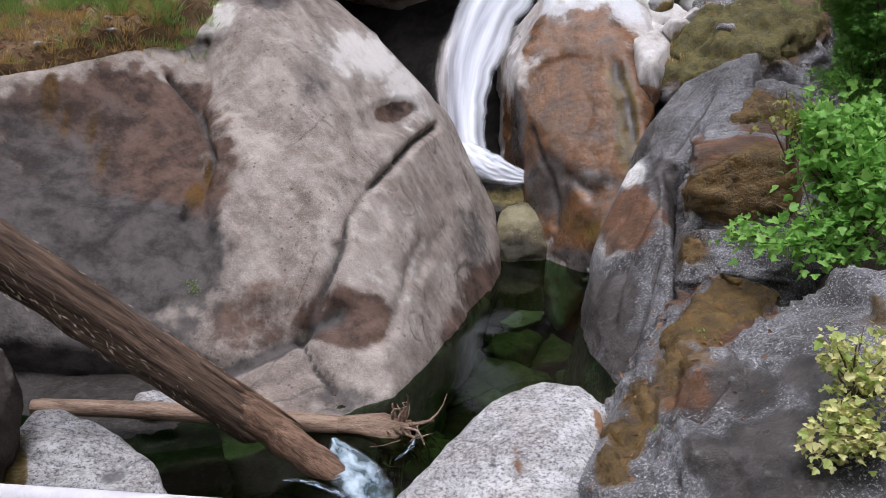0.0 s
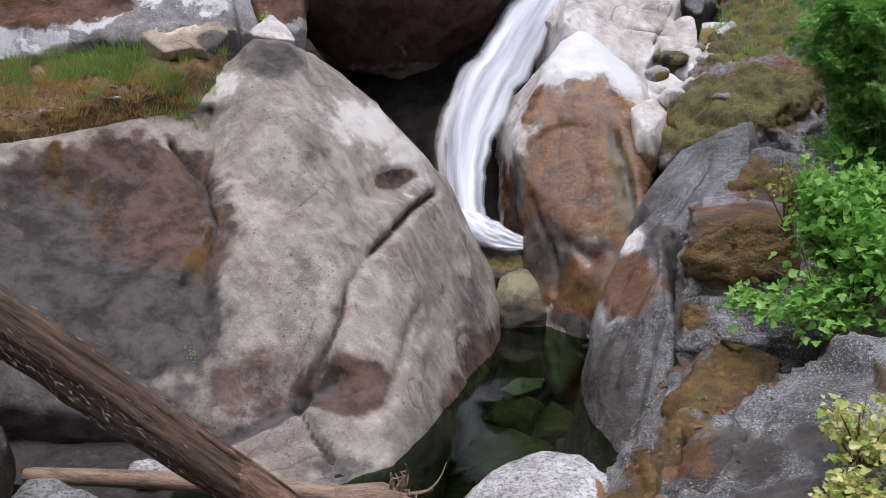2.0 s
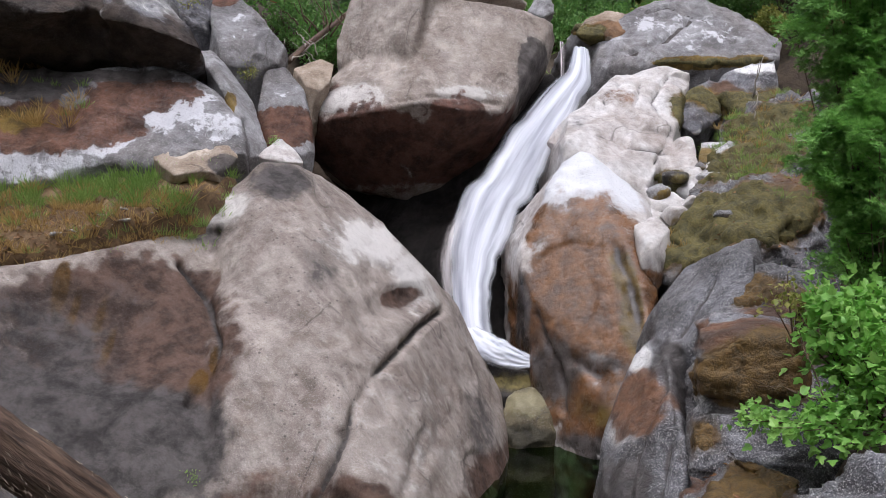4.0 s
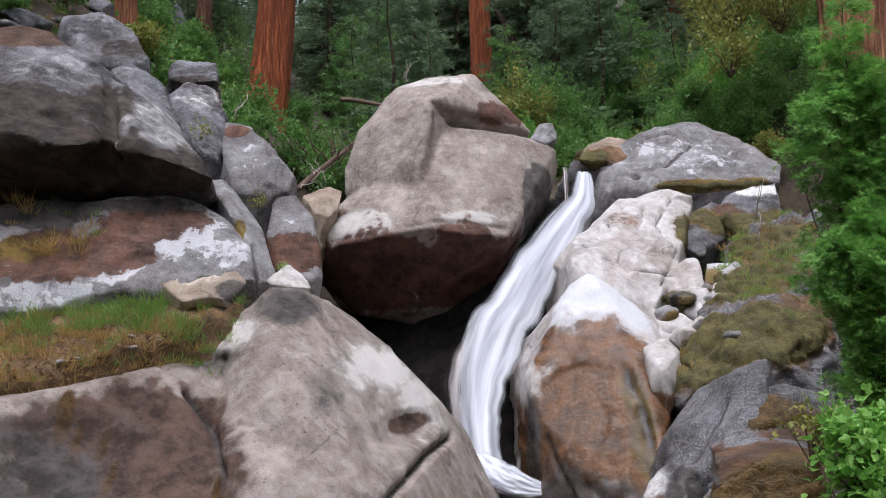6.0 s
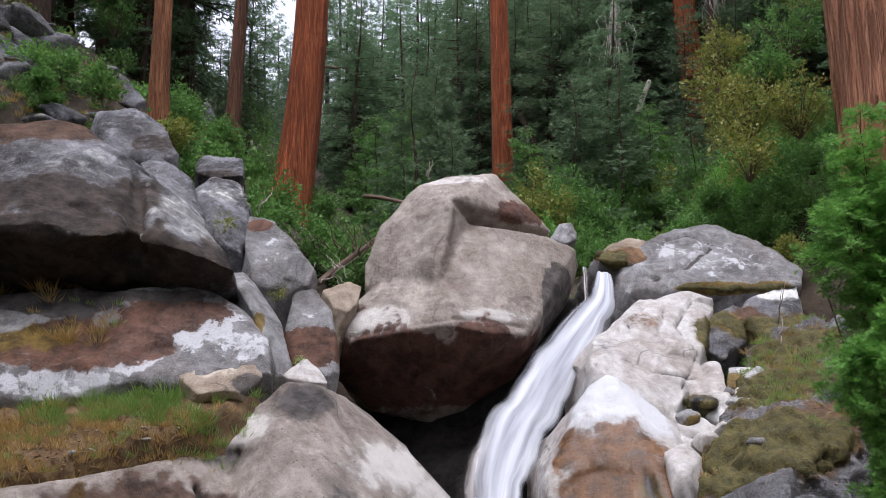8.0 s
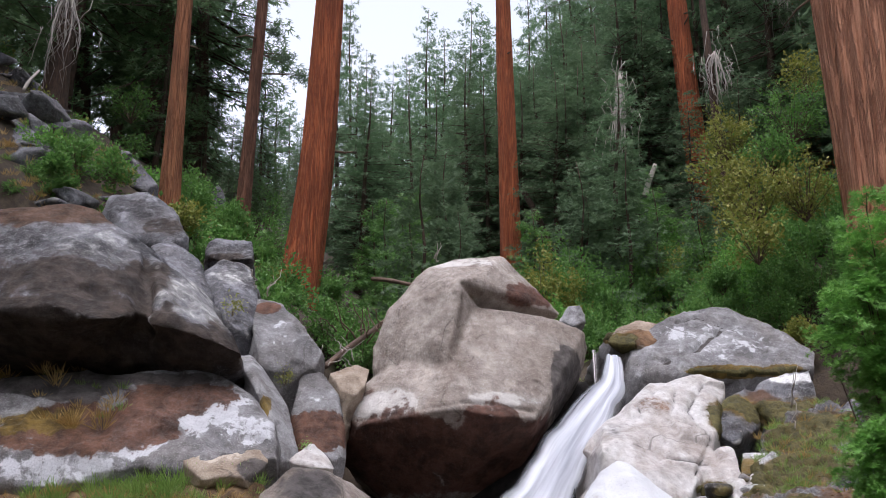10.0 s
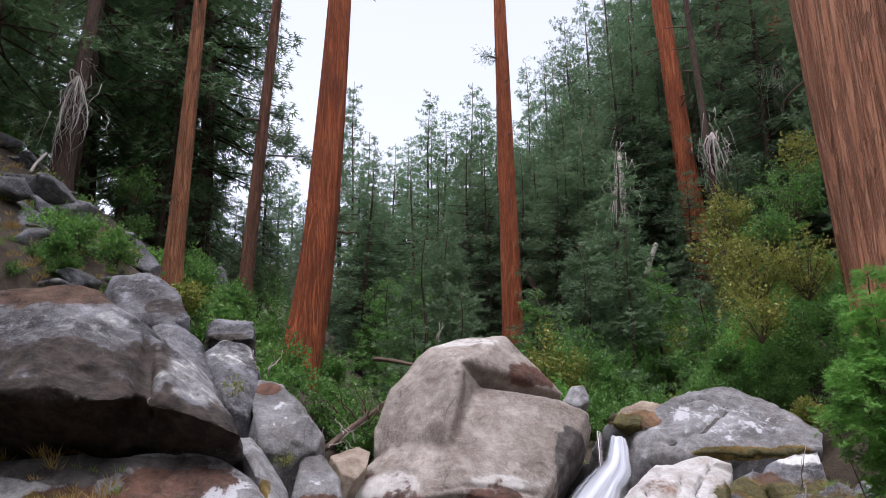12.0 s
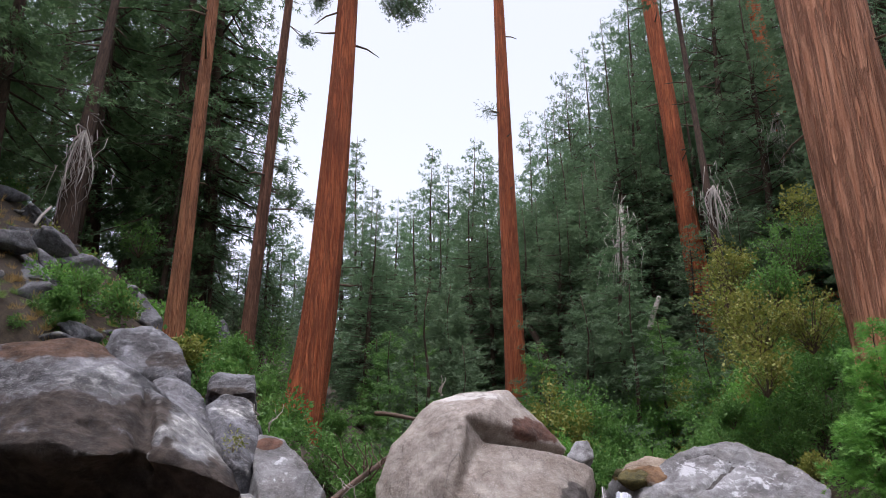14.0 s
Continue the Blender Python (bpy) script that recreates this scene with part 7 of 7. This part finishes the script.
# ---- loose rocks and grass on the left slope ----
rng = np.random.default_rng(12)
for k in range(26):
    y = rng.uniform(22.5, 31)
    x = -rng.uniform(0.22, 0.56) * y
    r = rng.uniform(0.25, 0.95)
    z = ground_at(x, y)
    pts = [(x + r * a[0], y + r * a[1], z + r * (0.25 + 0.7 * a[2])) for a in rng.normal(0, 0.62, (11, 3))]
    rock("slope_rock", [pts], M_GREY, "grey granite rock half buried in the slope", "boulder", voxel=0.09, soft=2, lumps=0.08, size=0.6, salt=200 + k, group="slope rocks")
for k, (x, y, r) in enumerate(((-11.4, 23.4, 0.8), (-9.8, 22.4, 0.6), (-8.8, 23.0, 0.55), (-12.4, 25.8, 0.9), (-8.0, 22.4, 0.5), (-10.6, 24.8, 0.7), (-13.2, 24.4, 0.8), (-9.4, 24.4, 0.5))):
    z = ground_at(x, y)
    pts = [(x + r * a[0], y + r * a[1], z + r * (0.1 + 0.6 * a[2])) for a in rng.normal(0, 0.62, (12, 3))]
    rock("slope_rock", [pts], M_GREY, "grey granite rock half buried in the slope", "boulder", voxel=0.09, soft=2, lumps=0.08, size=0.6, salt=260 + k, group="slope rocks")
for k, p in enumerate(((-5.01, 12.94, 3.73), (-4.78, 13.06, 3.77), (-4.64, 13.12, 3.80), (-4.48, 13.22, 3.83), (-4.30, 13.30, 3.86), (-4.13, 13.40, 3.92), (-3.98, 13.50, 3.94), (-3.81, 13.58, 4.00), (-5.18, 13.80, 4.15), (-4.45, 13.38, 3.99), (-5.59, 13.38, 3.93), (-4.84, 13.44, 4.03), (-4.20, 13.50, 4.06), (-3.72, 13.69, 4.06), (-5.20, 13.01, 3.78))):
    r = rng.uniform(0.03, 0.09)
    pts = [(p[0] + r * 1.5 * a[0], p[1] + r * a[1], p[2] + r * (0.3 + 0.6 * a[2])) for a in rng.normal(0, 0.6, (10, 3))]
    rock("pebble", [pts], M_BOULDER if k % 2 else M_GREY, "loose stone on the soil of the ledge", "stone", voxel=0.03, soft=3, lumps=0.02, size=0.3, salt=300 + k, group="ledge stones", chips=0)
grass("dry_grass", ground, lambda c: (c[:, 0] < -0.2 * c[:, 1]) & (c[:, 0] > -0.6 * c[:, 1]) & (c[:, 1] > 18) & (c[:, 1] < 30), 5000, 0.28, M_STRAW, "dry grass tufts over the forest floor", 507)
grass("grass", ground, lambda c: (c[:, 0] < -8.0) & (c[:, 0] > -14.5) & (c[:, 1] > 20) & (c[:, 1] < 26.5), 5200, 0.26, M_GRASS, "rough green grass between the slope rocks", 527)
grass("dry_grass", ground, lambda c: (c[:, 0] < -8.0) & (c[:, 0] > -14.5) & (c[:, 1] > 20) & (c[:, 1] < 26.5), 4200, 0.24, M_STRAW, "dry grass between the slope rocks", 529)
grass("grass", ground, lambda c: (c[:, 0] > 0.05 * c[:, 1]) & (c[:, 0] < 0.6 * c[:, 1]) & (c[:, 1] > 20) & (c[:, 1] < 34), 5000, 0.32, M_GRASS, "green undergrowth on the forest floor", 509)


# ---- logs and dead wood ----
def along(a, b):
    """The pose at a whose x axis points to b."""
    a, b = Vector(a), Vector(b)
    return Matrix.Translation(a) @ (b - a).to_track_quat("X", "Z").to_matrix().to_4x4(), (b - a).length


def log(name, a, b, r0, r1, mat, label, salt, ridges=0.2, bend=0.02, sides=28, n=40, category="log"):
    m, size = along(a, b)
    pts = [(size * k / (n - 1), bend * size * math.sin(3.1 * k / n + salt), 0.6 * bend * size * math.sin(5 * k / n)) for k in range(n)]
    radii = [(r0 + (r1 - r0) * k / (n - 1)) * (1 + 0.05 * noise.noise((k * 0.35, salt, 0))) for k in range(n)]
    radii[0] *= 0.86
    radii[-1] *= 0.8
    v, f = tube(pts, radii, sides, ridges, salt)
    root = tagged(new(name), label, category)
    root.matrix_world = m
    part("trunk", mesh_of("trunk", v, f, mat), root)
    return root, m, size


fallen, fm, fs = log("fallen_log", (-3.89, 6.90, 3.05), (-1.41, 7.90, 0.45), 0.25, 0.205, M_LOG, "long weathered brown log leaning down into the pool", 3, 0.22, 0.008, 48, 60)
c0 = fm.inverted() @ Vector((-1.80, 7.80, 0.88))
c1 = fm.inverted() @ Vector((-0.66, 7.76, -0.08))
v, f = tube([c0.lerp(c1, i / 15) + Vector((0, 0.01 * math.sin(i * 1.3), 0.008 * math.sin(i * 2.1))) for i in range(16)], [0.17 - 0.0015 * i + 0.008 * math.sin(i * 1.7) - (0.03 if i == 15 else 0) for i in range(16)], 26, 0.2, 8)
part("inner_wood", mesh_of("inner_wood", v, f, M_CORE), fallen, "tan barkless lower end of the log")
rng = np.random.default_rng(19)
for k in range(9):  # splintered plates where the outer wood has broken off
    s0, ln, a = fs - rng.uniform(0.1, 0.5), rng.uniform(0.5, 1.5), rng.uniform(0.3, 2.6)
    r = 0.205
    pts = [(s0 - ln * 0.6 + ln * i / 6, math.cos(a) * r + 0.012 * math.sin(i + k), math.sin(a) * r + 0.01 * math.cos(i * 1.4)) for i in range(7)]
    v, f = tube(pts, [0.010, 0.022, 0.028, 0.028, 0.024, 0.018, 0.006], 6, 0.3, k)
    part("split_wood", mesh_of("split_wood", v, f, M_CORE if k % 2 else M_LOG), fallen, "pale split wood along the log")
at, to = [], []
for k in range(420):  # flakes of pale bark left along its side
    a, sx = rng.normal(3.6, 0.35) if k % 3 else rng.normal(0.9, 0.5), fs * rng.uniform(0.25, 0.98)
    r = (0.252 - 0.045 * sx / fs) * 1.07
    at.append((sx, math.cos(a) * r, math.sin(a) * r))
    to.append((1, rng.normal(0, 0.25), rng.normal(0, 0.25)))
v, f = leaves(at, to, rng.uniform(0.02, 0.09, 420), rng.uniform(0.008, 0.024, 420), rng, fold=0.3)
tagged(part("bark_flake", mesh_of("bark_flake", v, f, M_FLECK, False), fallen, "pale bark flakes"), kind="stuff")
drift, dm, ds = log("driftwood", (-3.84, 8.60, 0.39), (-0.19, 8.60, 0.01), 0.085, 0.11, M_DRIFT, "pale barkless driftwood trunk with a root crown", 5, 0.12, 0.012, 18, 40)
rng = np.random.default_rng(9)
v, f = tube([(ds - 0.55, 0, 0), (ds - 0.3, 0, 0.01), (ds - 0.1, 0, 0.0), (ds + 0.04, -0.02, -0.06), (ds + 0.12, -0.05, -0.2), (ds + 0.12, -0.08, -0.4)], [0.085, 0.115, 0.16, 0.20, 0.15, 0.05], 20, 0.55, 4)
crown = part("root_crown", mesh_of("root_crown", v, f, M_DRIFT), drift, "knotted tan root crown")
for k in range(44):
    w = rng.normal(0, 1, 3) * (0.6, 0.7, 0.9) + (0.35, -0.15, 0.15)
    w /= np.linalg.norm(w)
    p, ln = np.array([ds + rng.uniform(0, 0.15), -0.03, rng.uniform(-0.15, 0.1)]), rng.uniform(0.2, 0.6)
    bow, hang = rng.normal(0, 0.09, 3), rng.uniform(0.0, 0.02)
    pts = [p + w * ln * i / 6 + bow * math.sin(0.5 * i) - np.array([0, 0, hang * i * i * 0.5]) + rng.normal(0, 0.006, 3) for i in range(7)]
    v, f = tube(pts, [0.026, 0.022, 0.019, 0.016, 0.012, 0.008, 0.004], 6)
    part("root", mesh_of("root", v, f, M_DRIFT if k % 3 else M_TWIG), crown)
rock("white_stone", [[(-2.95, 8.90, 0.23), (-2.89, 9.00, 0.33), (-2.62, 9.00, 0.30), (-2.44, 8.90, 0.21), (-2.64, 8.80, 0.18), (-2.88, 8.80, 0.19), (-3.0, 9.4, 0.0), (-2.6, 9.4, 0.0)]],
     M_SALT, "small white quartz stone lodged behind the driftwood", "stone", voxel=0.03, soft=3, lumps=0.05, size=0.25, salt=163)

for a, b, r, mat, label in (((-2.47, 19.60, 7.00), (-1.32, 22.40, 8.60), 0.07, M_LOG, "brown dead log leaning among the boulders"), ((-1.91, 25.00, 10.20), (-0.61, 24.00, 9.80), 0.065, M_LOG, "broken dead log behind the giant boulder"),
                            ((4.15, 43.00, 18.94), (5.67, 41.00, 14.68), 0.16, M_BARK_DARK, "leaning dead trunk at the foot of the sequoia"), ((4.94, 36.00, 13.68), (4.15, 33.00, 10.81), 0.06, M_BARK_DARK, "thin dead trunk among the bushes"),
                            ((8.69, 36.00, 16.29), (9.18, 36.00, 17.73), 0.12, M_DEAD, "bleached broken stump on the bank"), 
                            ((-12.02, 24.00, 15.53), (-12.09, 25.00, 16.66), 0.05, M_DEAD, "bleached dead snag on the slope")):
    log("dead_wood", a, b, r, r * 0.75, mat, label, len(label), 0.3, 0.02, 14, 16, "dead wood")


def twigs(name, base, spread, n, length, mat, label, seed, r=0.012, hang=0.0):
    rng = np.random.default_rng(seed)
    root = tagged(new(name), label, "dead branch")
    root.location = base
    for k in range(n):
        p = np.array(base, float) + rng.normal(0, 1, 3) * spread
        w = rng.normal(0, 1, 3) * ((0.13, 0.12, 0.25) if hang else (0.5, 0.4, 0.4)) + (0, 0, -hang if hang else 0.7)
        pts = [p + w * length * i / 5 * rng.uniform(0.8, 1.1) + rng.normal(0, 0.05 * length, 3) * (i > 0) for i in range(6)]
        v, f = tube([q - np.array(base) for q in pts], [r * (1 - i / 6) + 0.002 for i in range(6)], 5)
        part("twig", mesh_of("twig", v, f, mat), root)
    return root


twigs("bleached_twig", (-0.10, 21.50, 9.81), 0.04, 3, 0.5, M_DEAD, "small bleached forked twig behind the boulder", 601, 0.02)
twigs("root_tangle", (-1.75, 21.20, 7.95), (0.35, 0.3, 0.22), 16, 0.75, M_TWIG, "tangle of brown roots and broken twigs behind the boulder", 607, 0.022)
twigs("root_tangle", (-2.25, 20.00, 7.15), (0.3, 0.3, 0.15), 10, 0.55, M_DEAD, "grey broken twigs caught between the boulders", 609, 0.016)
twigs("bleached_branch", (-3.82, 19.00, 8.63), 0.15, 4, 0.55, M_DEAD, "curved bleached branch lying on the rocks", 603, 0.02)
for k, (p, n, ln) in enumerate((((8.74, 40.00, 23.49), 16, 3.4), ((8.81, 40.00, 21.97), 12, 2.6), ((-13.23, 29.00, 21.04), 18, 2.2), ((-13.83, 29.50, 20.36), 14, 2.0), ((12.56, 37.00, 23.51), 16, 2.4), ((17.15, 40.00, 28.31), 18, 2.6), ((11.97, 37.00, 22.93), 10, 2.0))):
    twigs("dead_branch", p, (0.35, 0.3, 0.8), n, ln, M_DEAD, "grey dead branches hanging from a conifer", 610 + k, 0.016, 0.8)
twigs("bare_twig", (7.24, 18.60, 6.11), (0.05, 0.1, 0.2), 4, 0.7, M_DEAD, "thin bleached twig on the mossy ledge", 630, 0.018)
twigs("bare_twig", (4.33, 8.30, 2.23), (0.25, 0.2, 0.1), 14, 0.6, M_TWIG, "bare brown twigs under the maple bush", 631, 0.006)

# ---- the footbridge handrail in front of the camera ----
rail = tagged(new("handrail"), "pale painted footbridge handrail", "handrail")
v, f = tube([(-1.45, 1.90, 3.45), (-0.73, 1.45, 3.63), (-0.28, 1.20, 3.74), (0.37, 0.75, 3.97)], [0.022] * 4, 20)
part("rail", mesh_of("rail", v, f, M_RAIL), rail)
for end in ((-1.45, 1.90, 3.45), (0.37, 0.75, 3.97)):
    x, y, z = end
    v, f = tube([(x, y, z - 0.01), (x, y, z * 0.5), (x, y, -1.6)], [0.02, 0.02, 0.02], 14)
    part("post", mesh_of("post", v, f, M_RAIL), rail)
